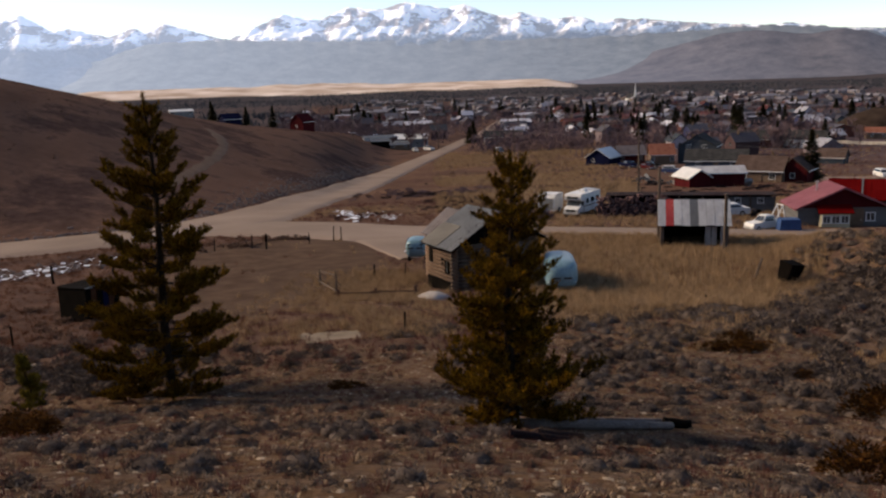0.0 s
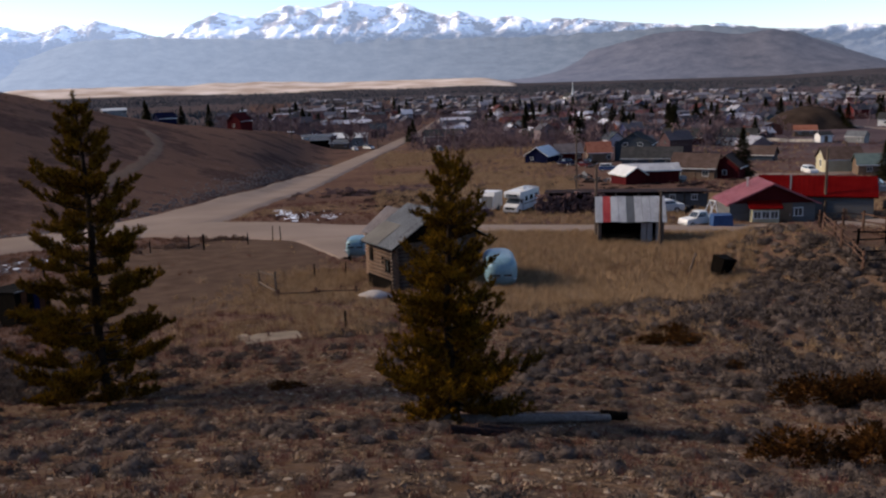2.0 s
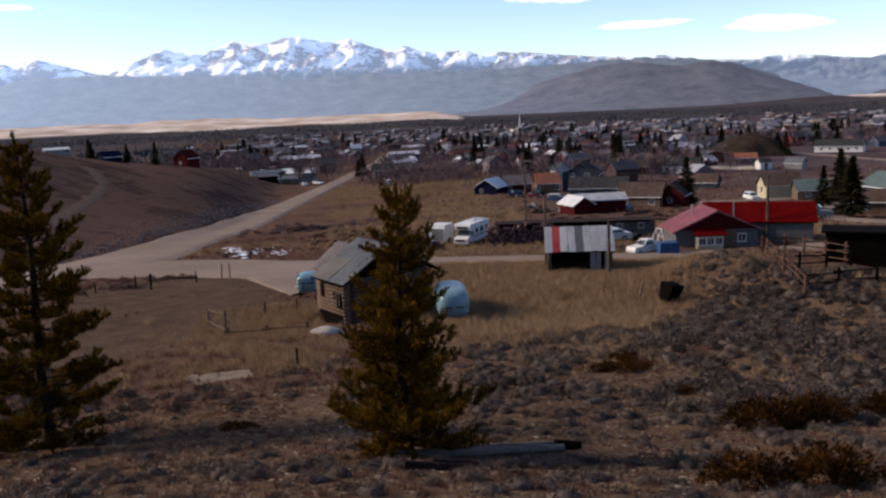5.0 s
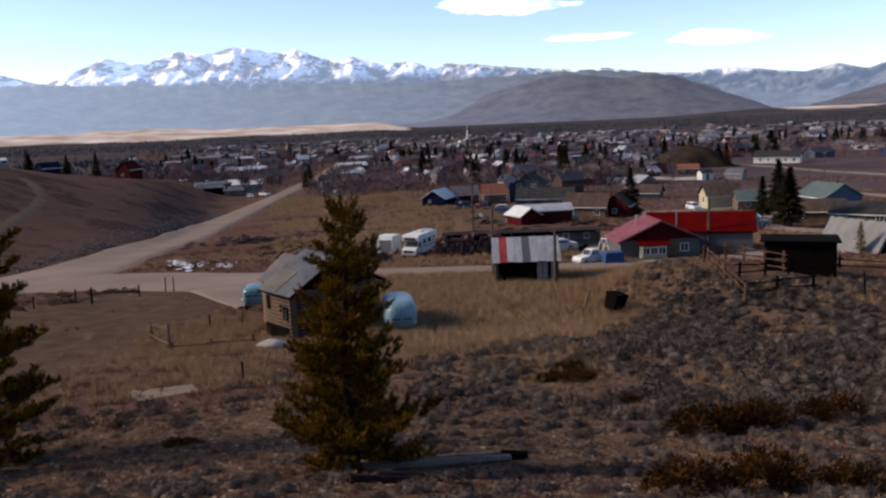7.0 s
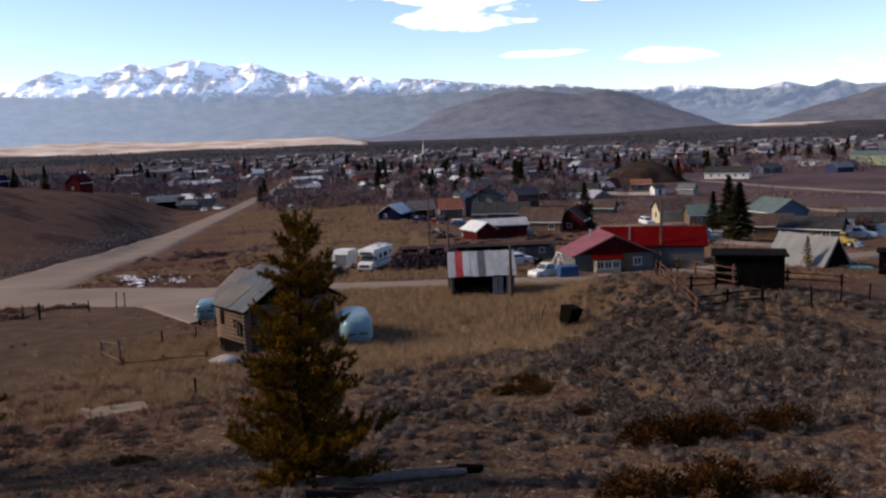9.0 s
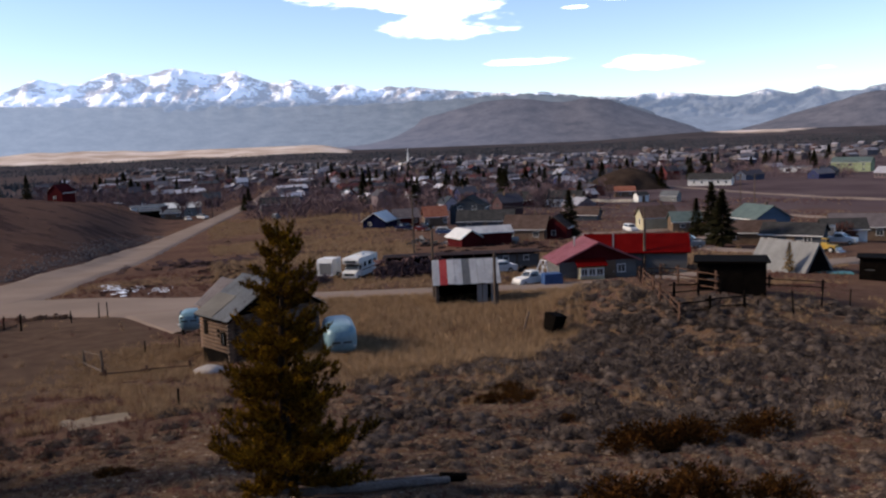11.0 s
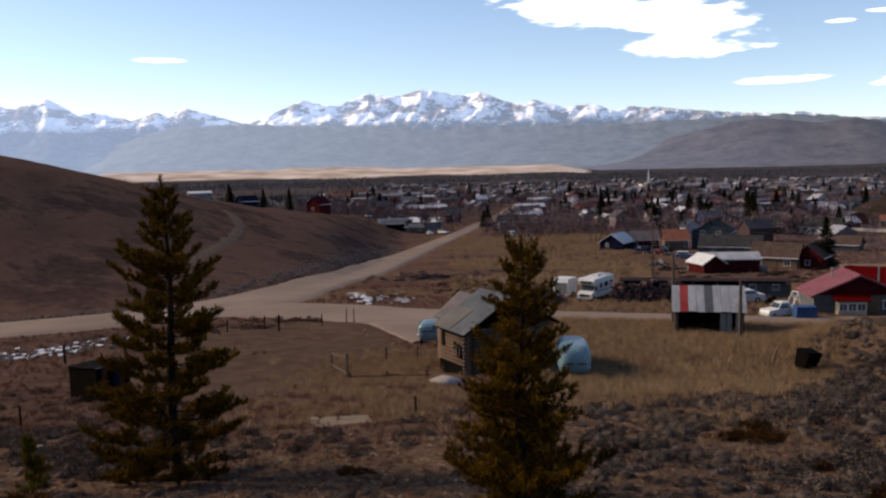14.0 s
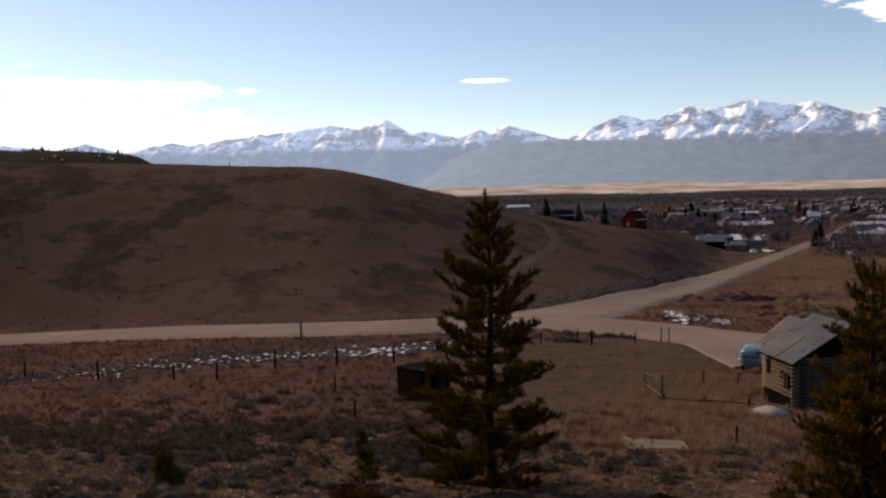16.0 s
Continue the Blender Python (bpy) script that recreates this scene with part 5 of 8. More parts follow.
def round_trailer(label, m, L=4.2, W=2.0, H=2.3):
    """A small caravan with rounded ends, lengthwise along y."""
    root = thing("caravan", label, "caravan", m)
    prof = []
    for k in range(20):
        a = 2 * math.pi * k / 20
        ca, sa = math.cos(a), math.sin(a)
        prof.append((abs(ca) ** 0.55 * math.copysign(1, ca), abs(sa) ** 0.6 * math.copysign(1, sa)))
    rings = []
    for k in range(-6, 7):
        v = k / 6
        s = (1 - abs(v) ** 5) ** 0.5
        rings.append([(W / 2 * (0.62 + 0.38 * s) * p, v * L / 2, 0.5 + (H - 0.5) / 2 + (H - 0.5) / 2 * (0.62 + 0.38 * s) * q) for p, q in prof])
    body = part("body", Geo().loft(rings), "trailerblue", root, "", True)
    part("trim", Geo().box((0, -L / 2 + 0.28, 1.05), (1.72, 0.34, 0.05)), "whitepaint", body)
    for dx in (-0.34, 0.34):
        part("rear_window", Geo().box((dx, -L / 2 + 0.06, 1.55), (0.5, 0.1, 0.14)), "glass", body)
        part("rear_window", Geo().box((dx, -L / 2 + 0.02, 1.32), (0.5, 0.1, 0.1)), "glass", body)
    for s in (-1, 1):
        part("side_window", Geo().box((s * (W / 2 - 0.02), 0.4, 1.5), (0.05, 1.0, 0.5)), "glass", body)
        wheel(root, pose(s * (W / 2 - 0.15), 0.1, 0.33))
    part("tow_bar", Geo().tube((0, L / 2 - 0.2, 0.5), (0, L / 2 + 1.0, 0.42), 0.05, 0.05, 6).tube((0, L / 2 + 0.9, 0), (0, L / 2 + 0.9, 0.45), 0.04, 0.04, 6), "steel", root)
    return root


round_trailer("pale blue rounded caravan parked beside the log cabin", facing(7.0, 52.4, 4, 0.12))
round_trailer("small pale blue caravan behind the log cabin", facing(-2.2, 67.0, -8), 2.6, 1.6, 1.9)


def tin_shed():
    """Open-fronted shed with a patched tin roof and one red sheet."""
    L, D, front, rise = 5.3, 4.4, 2.05, 1.55
    root = thing("tin_shed", "open-fronted wooden shed with a patched tin roof", "shed", facing(20.6, 71.0, 3, -0.2))
    hd = D / 2
    part("side_wall", Geo().prism([(-hd, -0.8), (hd, -0.8), (hd, front), (0, front + rise), (-hd, front)], -L / 2, -L / 2 + 0.14, "yz"), "oldwood", root)
    part("side_wall", Geo().prism([(-hd, -0.8), (hd, -0.8), (hd, front), (0, front + rise), (-hd, front)], L / 2 - 0.14, L / 2, "yz"), "oldwood", root)
    part("back_wall", Geo().box((0, hd - 0.07, front / 2 - 0.4), (L - 0.28, 0.14, front + 0.8)), "darkwood", root)
    part("floor", Geo().box((0, 0, -0.35), (L - 0.3, D - 0.3, 0.8)), "darkwood", root)
    part("lintel", Geo().box((0, -hd + 0.08, front - 0.1), (L, 0.16, 0.2)), "oldwood", root)
    for x, w in ((1.05, 0.42), (1.52, 0.4), (2.3, 0.6)):
        part("front_board", Geo().box((x, -hd + 0.06, front / 2 - 0.3), (w, 0.1, front + 0.6)), "paleboard", root, "grey upright board")
    part("post", Geo().tube((-L / 2 + 0.2, -hd + 0.1, -0.6), (-L / 2 + 0.2, -hd + 0.1, front), 0.09, 0.08, 8), "oldwood", root)
    roof = part("roof", Geo().slab((-L / 2 - 0.2, -hd - 0.3, front - 0.19), (L / 2 + 0.2, -hd - 0.3, front - 0.19), (L / 2 + 0.2, 0, front + rise), (-L / 2 - 0.2, 0, front + rise), 0.05)
                .slab((L / 2 + 0.2, hd + 0.3, front - 0.19), (-L / 2 - 0.2, hd + 0.3, front - 0.19), (-L / 2 - 0.2, 0, front + rise), (L / 2 + 0.2, 0, front + rise), 0.05), "darkwood", root)
    n = 9
    pw = (L + 0.44) / n
    for k in range(n):
        a = -L / 2 - 0.22 + pw * k
        red = k == 1
        lift = 0.02 + 0.012 * (k % 2)
        for s in (-1, 1):
            g = Geo()
            ya, za, zt = s * (hd + 0.36), front - 0.22 + lift + (0.06 if k in (2, 6) else 0), front + rise + lift
            g.slab(*((a, ya, za), (a + pw - 0.015, ya, za), (a + pw - 0.015, 0, zt), (a, 0, zt))[::-s], 0.012)
            for i in range(4):
                xa = a + (pw - 0.03) * (i + 0.3) / 4
                g.slab(*((xa, ya, za + 0.02), (xa + 0.06, ya, za + 0.02), (xa + 0.06, 0, zt + 0.02), (xa, 0, zt + 0.02))[::-s], 0.019)
            part("roof_sheet", g, "redstripe" if red else ("tin" if k == 4 else "shedtin"), roof, "red painted roof sheet" if red else "")
    return root


tin_shed()


def red_house():
    """Low house with a red gable roof coloured sunlit pink and a long bright red wing."""
    x, y = 38.3, 84.2
    m = facing(x, y, 17, 0.3)
    root = thing("red_roof_house", "low grey house with a red metal roof and long wing", "house", m)
    W, D, eave, rise = 8.2, 5.0, 2.2, 1.85
    hw = W / 2
    part("wall", Geo().prism([(-hw, -1.0), (hw, -1.0), (hw, eave), (0, eave + rise), (-hw, eave)], -D / 2, D / 2, "xz"), "greypaint", root, "pale grey gable wall")
    o, t, sl = 0.45, 0.14, rise / hw
    roof = part("roof", Geo().slab((-hw - o, D / 2 + o, eave - sl * o + t), (-hw - o, -D / 2 - o, eave - sl * o + t), (0, -D / 2 - o, eave + rise + t), (0, D / 2 + o, eave + rise + t), t)
                .slab((hw + o, -D / 2 - o, eave - sl * o + t), (hw + o, D / 2 + o, eave - sl * o + t), (0, D / 2 + o, eave + rise + t), (0, -D / 2 - o, eave + rise + t), t), "pinktin", root, "red metal roof with its sunlit pink in the colour")
    for k in range(12):
        y0 = -D / 2 - o + 0.1 + k * (D + 2 * o - 0.2) / 11
        for s in (-1, 1):
            part("seam", Geo().slab(*((s * (hw + o), y0 + 0.03, eave - sl * o + t + 0.03), (s * (hw + o), y0 - 0.03, eave - sl * o + t + 0.03), (0, y0 - 0.03, eave + rise + t + 0.03), (0, y0 + 0.03, eave + rise + t + 0.03))[::-s], 0.03), "pinktin", roof)
    part("vent_pipe", Geo().tube((-1.6, 0.6, eave + 0.9), (-1.6, 0.6, eave + 2.1), 0.09, 0.09, 8).tube((-1.6, 0.6, eave + 2.1), (-1.6, 0.6, eave + 2.2), 0.17, 0.17, 8), "steel", roof)
    part("gable_board", Geo().prism([(-hw + 0.1, eave), (hw - 0.1, eave), (0, eave + rise - 0.1)], -D / 2 - 0.03, -D / 2 - 0.004, "xz"), "redpaint", root, "dark red gable boarding")
    bay = part("bay", Geo().box((-0.9, -D / 2 - 0.45, 0.6), (2.6, 0.9, 2.4)), "creampaint", root, "cream window bay")
    part("bay_roof", Geo().slab((-2.5, -D / 2 - 1.2, 1.85), (0.7, -D / 2 - 1.2, 1.85), (0.7, -D / 2 - 0.05, 2.5), (-2.5, -D / 2 - 0.05, 2.5), 0.1), "redtin", bay, "red lean-to roof over the bay")
    for k in range(3):
        window_part(root, pose(-1.72 + 0.82 * k, -D / 2 - 0.9, 1.2), 0.7, 0.7)
    window_part(root, pose(2.5, -D / 2, 1.3), 0.8, 0.8)
    door_part(root, pose(1.3, -D / 2, 0.0))
    # wing
    L2, W2, e2, r2 = 10.6, 5.6, 2.4, 1.5
    wx, wy = 6.3, 3.6
    w = lambda px, py, pz: tuple(turn @ Vector((px, py, pz)) + Vector((wx, wy, 0)))
    turn = Matrix.Rotation(radians(-19), 3, "Z")
    g = Geo().prism([(-W2 / 2, -1.0), (W2 / 2, -1.0), (W2 / 2, e2), (0, e2 + r2), (-W2 / 2, e2)], -L2 / 2, L2 / 2, "yz")
    g.v = [w(*p) for p in g.v]
    part("wing_wall", g, "greypaint", root, "pale grey-blue wing wall")
    g = Geo()
    s2 = r2 / (W2 / 2)
    for s in (-1, 1):
        q = [(-L2 / 2 - 0.4, s * (W2 / 2 + 0.4), e2 - s2 * 0.4 + t), (L2 / 2 + 0.4, s * (W2 / 2 + 0.4), e2 - s2 * 0.4 + t), (L2 / 2 + 0.4, 0, e2 + r2 + t), (-L2 / 2 - 0.4, 0, e2 + r2 + t)]
        g.slab(*[w(*p) for p in q][::-s], t)
    wr = part("wing_roof", g, "redtin", root, "bright red metal wing roof")
    for k in range(24):
        px = -L2 / 2 - 0.35 + k * (L2 + 0.7) / 23
        q = [(px - 0.025, -W2 / 2 - 0.4, e2 - s2 * 0.4 + t + 0.03), (px + 0.025, -W2 / 2 - 0.4, e2 - s2 * 0.4 + t + 0.03), (px + 0.025, 0, e2 + r2 + t + 0.03), (px - 0.025, 0, e2 + r2 + t + 0.03)]
        part("seam", Geo().slab(*[w(*p) for p in q], 0.03), "redtin", wr)
    q = [(-2.55, -W2 / 2 - 0.42, e2 - s2 * 0.4 + t + 0.05), (-2.4, -W2 / 2 - 0.42, e2 - s2 * 0.4 + t + 0.05), (-2.4, 0, e2 + r2 + t + 0.05), (-2.55, 0, e2 + r2 + t + 0.05)]
    part("flashing", Geo().slab(*[w(*p) for p in q], 0.03), "tin", wr, "pale metal strip")
    return root


red_house()


def black_shed(x, y, w, d, h, delta, label):
    root = thing("board_shed", label, "shed", facing(x, y, delta))
    hw, hd = w / 2, d / 2
    for n, c, s in (("front_wall", (0, -hd, h / 2 - 0.3), (w, 0.1, h + 0.6)), ("back_wall", (0, hd, h / 2 - 0.3), (w, 0.1, h + 0.4)), ("side_wall", (-hw, 0, h / 2 - 0.3), (0.1, d - 0.1, h + 0.5)), ("side_wall", (hw, 0, h / 2 - 0.3), (0.1, d - 0.1, h + 0.5))):
        part(n, Geo().box(c, s), "darkwood", root)
    n = int(w / 0.3)
    for k in range(n):
        part("board", Geo().box((-hw + (k + 0.5) * w / n, -hd - 0.065 - 0.01 * (k % 2), h / 2 - 0.3), (w / n - 0.025, 0.03, h + 0.55)), "darkwood", root)
    part("roof", Geo().slab((-hw - 0.3, -hd - 0.4, h + 0.12), (hw + 0.3, -hd - 0.4, h + 0.12), (hw + 0.3, hd + 0.3, h + 0.02), (-hw - 0.3, hd + 0.3, h + 0.02), 0.12), "darkwood", root)
    part("lintel_bar", Geo().box((-hw * 0.55, -hd - 0.11, h * 0.5), (0.8, 0.03, 0.06)), "tin", root, "pale metal strip")
    return root


black_shed(35.5, 54.0, 4.5, 3.2, 2.35, 2, "low black board shed inside the corral")
black_shed(62.1, 69.2, 4.0, 3.0, 2.3, 0, "low dark board shed beyond the fence")


def box_wreck():
    """Dark rusty box at the left of the meadow."""
    root = thing("metal_shed", "dark rusty sheet-metal shed standing in dry grass", "shed", facing(-21.7, 51.3, 38))
    part("body", Geo().box((0, 0, 0.8), (2.4, 2.4, 2.7)), "darkwood", root)
    for k in range(6):
        part("panel", Geo().box((-1.02 + 0.408 * k, -1.22, 0.8), (0.38, 0.03, 2.62), pose(0, 0, 0, 0, 0, 0)), ("darkwood", "oldrust", "darkwood", "navy", "oldrust", "darkwood")[k], root)
    for k in range(4):
        part("side_panel", Geo().box((1.22, -0.9 + 0.6 * k, 0.8), (0.03, 0.57, 2.62)), "navy", root, "dark blue sheet")
    part("lid", Geo().slab((-1.24, -1.24, 2.24), (1.24, -1.24, 2.2), (1.24, 1.24, 2.02), (-1.24, 1.24, 2.06), 0.05), "darkwood", root, "dark sheet lid")
    part("edge", Geo().box((0, -1.25, 2.2), (2.5, 0.05, 0.07), pose(0, 0, 0, 0, 1, 0)), "tin", root, "pale tin edge")
    part("edge", Geo().box((1.25, 0, 2.11), (0.05, 2.5, 0.07), pose(0, 0, 0, -4, 0, 0)), "tin", root, "pale tin edge")
    return root


box_wreck()


def motorhome():
    """White motorhome with an over-cab bunk, lengthwise along y, nose to -y."""
    root = thing("motorhome", "white motorhome with brown trim parked by the lane", "motorhome", facing(15.6, 96.8, -24) @ Matrix.Diagonal((0.86, 0.86, 0.86, 1)))
    body = part("body", Geo().prism([(-1.9, 0.6), (3.2, 0.6), (3.2, 2.85), (3.0, 3.0), (-2.9, 3.0), (-3.1, 2.75), (-3.0, 2.25), (-1.9, 2.05)], -1.15, 1.15, "yz"), "whitepaint", root, "white coach body")
    nose = part("cab", Geo().prism([(-3.6, 0.55), (-1.9, 0.55), (-1.9, 2.08), (-2.3, 2.08), (-2.75, 1.45), (-3.55, 1.25), (-3.65, 0.9)], -0.98, 0.98, "yz"), "whitepaint", root, "white van cab")
    part("windscreen", Geo().slab((-0.85, -2.42, 2.02), (0.85, -2.42, 2.02), (0.9, -2.8, 1.5), (-0.9, -2.8, 1.5), 0.03), "glass", root)
    part("grille", Geo().box((0, -3.64, 0.95), (1.3, 0.06, 0.3)), "dark", nose)
    part("bunk_window", Geo().box((0, -3.08, 2.55), (1.5, 0.08, 0.35)), "glass", body)
    for s in (-1, 1):
        part("headlight", Geo().box((s * 0.8, -3.64, 1.0), (0.24, 0.06, 0.2)), "steel", nose)
        part("side_window", Geo().box((s * 0.99, -2.2, 1.7), (0.03, 0.6, 0.5)), "glass", nose)
        for yy, ww in ((-1.0, 0.7), (0.6, 1.1), (2.2, 1.0)):
            part("side_window", Geo().box((s * 1.16, yy, 2.0), (0.04, ww, 0.6)), "glass", body)
        part("stripe", Geo().box((s * 1.155, 0.6, 1.35), (0.02, 5.0, 0.12)), "brownpaint", body, "brown stripe")
        for yy in (-2.8, 1.7):
            wheel(root, pose(s * 0.95, yy, 0.4), 0.4, 0.26)
    part("roof_box", Geo().box((0, 0.2, 3.14), (0.9, 1.0, 0.26), None, 0.8), "whitepaint", body)
    part("roof_rail", Geo().box((0, 2.3, 3.06), (1.6, 1.2, 0.1)), "steel", body)
    part("bumper", Geo().box((0, -3.72, 0.62), (2.0, 0.12, 0.18)), "steel", root)
    # cargo trailer
    t = thing("cargo_trailer", "small white box trailer beside the motorhome", "trailer", facing(12.4, 99.5, -20))
    b = part("body", Geo().prism([(-1.5, 0.4), (1.5, 0.4), (1.5, 2.2), (-1.2, 2.3), (-1.5, 1.9)], -0.95, 0.95, "yz"), "whitepaint", t)
    part("door", Geo().box((0.1, -1.52, 1.2), (1.4, 0.03, 1.3)), "tarp", b)
    for s in (-1, 1):
        wheel(t, pose(s * 0.95, 0.1, 0.32))
    return root


motorhome()

# long low dark shed with stacked firewood and scrap behind the lane
def lumber_shed():
    root = thing("woodshed", "long low dark woodshed stacked with firewood and scrap", "shed", facing(30.2, 98.0, 4))
    part("roof", Geo().slab((-11.5, -1.8, 2.0), (7.2, -1.8, 2.0), (7.2, 2.0, 1.85), (-11.5, 2.0, 1.85), 0.09), "rust", root)
    part("back_wall", Geo().box((-2.15, 1.7, 0.45), (18.0, 0.12, 2.5)), "darkwood", root)
    for k in range(8):
        part("post", Geo().tube((-11.0 + k * 2.55, -1.5, -0.5), (-11.0 + k * 2.55, -1.5, 1.84), 0.1, 0.09, 6), "oldwood", root)
    part("side_wall", Geo().box((4.4, -1.3, 0.45), (5.0, 0.12, 2.5)), "greypaint", root, "grey plank front")
    for k in range(12):
        part("plank", Geo().box((2.1 + 0.42 * k, -1.39, 0.45), (0.36, 0.04, 2.45)), "greypaint", root)
    for px in (3.0, 5.4):
        window_part(root, pose(px, -1.42, 1.3), 0.6, 0.6)
    return root


lumber_shed()
local = random.Random(4)
log_end = mesh_of("firewood_log", Geo().tube((0, -0.45, 0), (0, 0.45, 0), 0.13, 0.12, 7), "heapwood")
heap = thing("firewood_heap", "long brown heap of split firewood before the shed", "firewood", facing(20.5, 92.5, 6))
core = Geo()
for k in range(24):
    u = -3.6 + 7.2 * k / 23
    core.box((u, 0.2, 0.5), (0.36, 1.2, 1.7 + 0.5 * noise.noise((u, 0, 0))), None, 0.7)
part("heap_core", core, "heapwood", heap)
for k in range(230):
    u, v = local.uniform(-3.9, 3.9), local.random()
    z = 0.1 + v * (1.95 + 0.5 * noise.noise((u, 1, 0)))
    part("log", log_end, "heapwood", heap, m=pose(u, -0.75 + 0.9 * v + local.uniform(-0.12, 0.12), z, local.uniform(-14, 14), 0, local.uniform(-40, 40)))
brush = bush_template(500, 5, 0.8, 0.14)
for x, y, s in ((10.0, 92.5, 1.5), (8.6, 93.5, 1.2), (24.8, 92.3, 1.2), (26.6, 92.8, 1.0), (28.5, 84.0, 0.7)):
    ob = new("brush_clump", tri_mesh("brush_clump", brush * np.array([s * 1.3, s, s * 0.9]), "twig"))
    ob.matrix_basis = on_ground(x, y, x * 20, 0.05)
    tagged(ob, "dark tangled clump of bare brush beside the lane", "brush")

places = []
for k in range(110):
    x, y = local.gauss(3, 8), 146 + local.gauss(0, 7)
    places.append((x, y + 0.3 * x, ground_z(x, y + 0.3 * x) - 0.1, local.uniform(0.35, 0.9), local.uniform(0, 6), k))
scatter("field_scrub", [bush_template(120, 700 + k, 0.6, 0.16) for k in range(4)], places, "twig", "dark bare scrub along the edge of the field", "scrub")

# pale tarpaulin shelter, machine, pickups
def tarp_shelter():
    root = thing("tarp_shelter", "pale grey canvas shelter with an open dark end", "tent", facing(59.2, 79.5, -38))
    L, W, h = 7.4, 5.2, 3.4
    rings = []
    for k in range(13):
        sag = 0.05 * (1 - math.cos(k * math.pi)) + 0.04 * math.sin(k * 2.1)
        row = [(-W / 2, -0.1), (-W * 0.37, h * 0.25), (-W * 0.25, h * 0.47 - sag), (-W * 0.12, h * 0.74 - sag), (0, h - 0.5 * sag)]
        row += [(-y, z) for y, z in row[-2::-1]]
        rings.append([(-L / 2 + L * k / 12, y, z) for y, z in row])
    g = Geo().loft(rings)
    part("canvas", g, "tarp", root, "pale grey canvas cover")
    # the end is closed; this near-black sheet gives the shade of an opening
    part("end_wall", Geo().prism([(-W / 2 + 0.3, -0.3), (W / 2 - 0.3, -0.3), (0, h - 0.35)], L / 2 + 0.01, L / 2 + 0.05, "yz"), "darkwood", root, "dark sheet standing in for the unlit open end")
    part("end_wall", Geo().prism([(-W / 2 + 0.15, -0.3), (W / 2 - 0.15, -0.3), (0, h - 0.25)], -L / 2 - 0.05, -L / 2 - 0.01, "yz"), "tarp", root)
    part("ridge_pole", Geo().tube((-L / 2, 0, h - 0.12), (L / 2, 0, h - 0.12), 0.06, 0.06, 6), "oldwood", root)
    return root


tarp_shelter()


def digger():
    root = thing("loader", "yellow wheeled loader parked among the yards", "machine", facing(80, 99.5, 60) @ Matrix.Diagonal((0.7, 0.7, 0.7, 1)))
    body = part("body", Geo().prism([(-1.9, 0.7), (1.9, 0.7), (1.9, 1.5), (0.3, 1.6), (-1.9, 1.4)], -0.8, 0.8, "yz"), "yellowpaint", root)
    part("cab", Geo().box((0, 0.5, 2.1), (1.2, 1.2, 1.2), None, 0.85), "yellowpaint", body)
    part("cab_window", Geo().box((0, 0.5, 2.2), (1.16, 1.26, 0.6), None, 0.92), "glass", body)
    part("bucket", Geo().prism([(-3.1, 0.2), (-2.3, 0.2), (-2.2, 1.1), (-2.4, 0.5), (-3.0, 0.35)], -1.1, 1.1, "yz"), "steel", root)
    for s in (-1, 1):
        part("arm", Geo().tube((s * 0.7, 0.0, 1.5), (s * 0.7, -2.4, 0.7), 0.12, 0.1, 6), "yellowpaint", root)
        for yy in (-1.2, 1.2):
            wheel(root, pose(s * 0.95, yy, 0.6), 0.6, 0.4)
    return root


digger()
# crane truck and cars by the red house
truck = car("white pickup with a raised white frame beside the house", facing(30.2, 80.4, -50) @ Matrix.Diagonal((0.76, 0.76, 0.85, 1)), "whitepaint", "pickup", name="pickup_truck")
for s in (-0.5, 0.5):
    part("frame_post", Geo().tube((s, 0.9, 1.0), (s, 2.0, 2.7), 0.07, 0.07, 6), "whitepaint", truck)
    part("frame_post", Geo().tube((s, 2.4, 1.0), (s, 2.0, 2.7), 0.07, 0.07, 6), "whitepaint", truck)
part("frame_rail", Geo().tube((-0.6, 2.0, 2.7), (0.6, 2.0, 2.7), 0.07, 0.07, 6), "whitepaint", truck)
part("frame_rail", Geo().tube((-0.5, 2.2, 1.8), (0.5, 2.2, 1.8), 0.05, 0.05, 6), "whitepaint", truck)
load = Geo().box((0, 0, 0.65), (2.0, 1.6, 1.5), None, 0.85)
lone("covered_load", load, "bluecloth", "blue tarpaulin bundle beside the white pickup", "tarpaulin", facing(31.6, 78.6, 15))
car("white sedan parked behind the tin shed", facing(30.0, 91.0, -65), "whitepaint", "sedan")
for x, y, d, p, k in ((-4.5, 326, 40, "carpaint", "suv"), (-9.5, 322, 10, "carpaint", "sedan"), (-14.5, 336, 70, "carpaint", "pickup"), (-19, 338, 60, "carpaint", "sedan"), (88.5, 174, 25, "whitepaint", "suv"), (50.5, 214, 40, "redpaint", "sedan"), (52, 218, 70, "dark", "pickup"),
                      (70, 118.5, 85, "slate", "suv"), (66.5, 113, -60, "tarp", "pickup"), (53, 200, 80, "carpaint", "suv"), (62, 196, 70, "carpaint", "sedan"), (92, 112, 75, "whitepaint", "pickup"), (47, 163, 80, "carpaint", "sedan"), (49, 226, 60, "dark", "sedan"), (47, 220, 40, "navy", "pickup"), (20, 300, 20, "carpaint", "suv")):
    car("parked car standing on bare ground near the houses", facing(x, y, d), p, k, "parked cars")

# ---- houses of the near part of town ----
W2 = (("f", -2.6, 1.5, 1.1, 1.0), ("f", 2.4, 1.5, 1.1, 1.0), ("l", 0, 1.6, 1.0, 1.0), ("r", 0, 1.6, 1.0, 1.0))
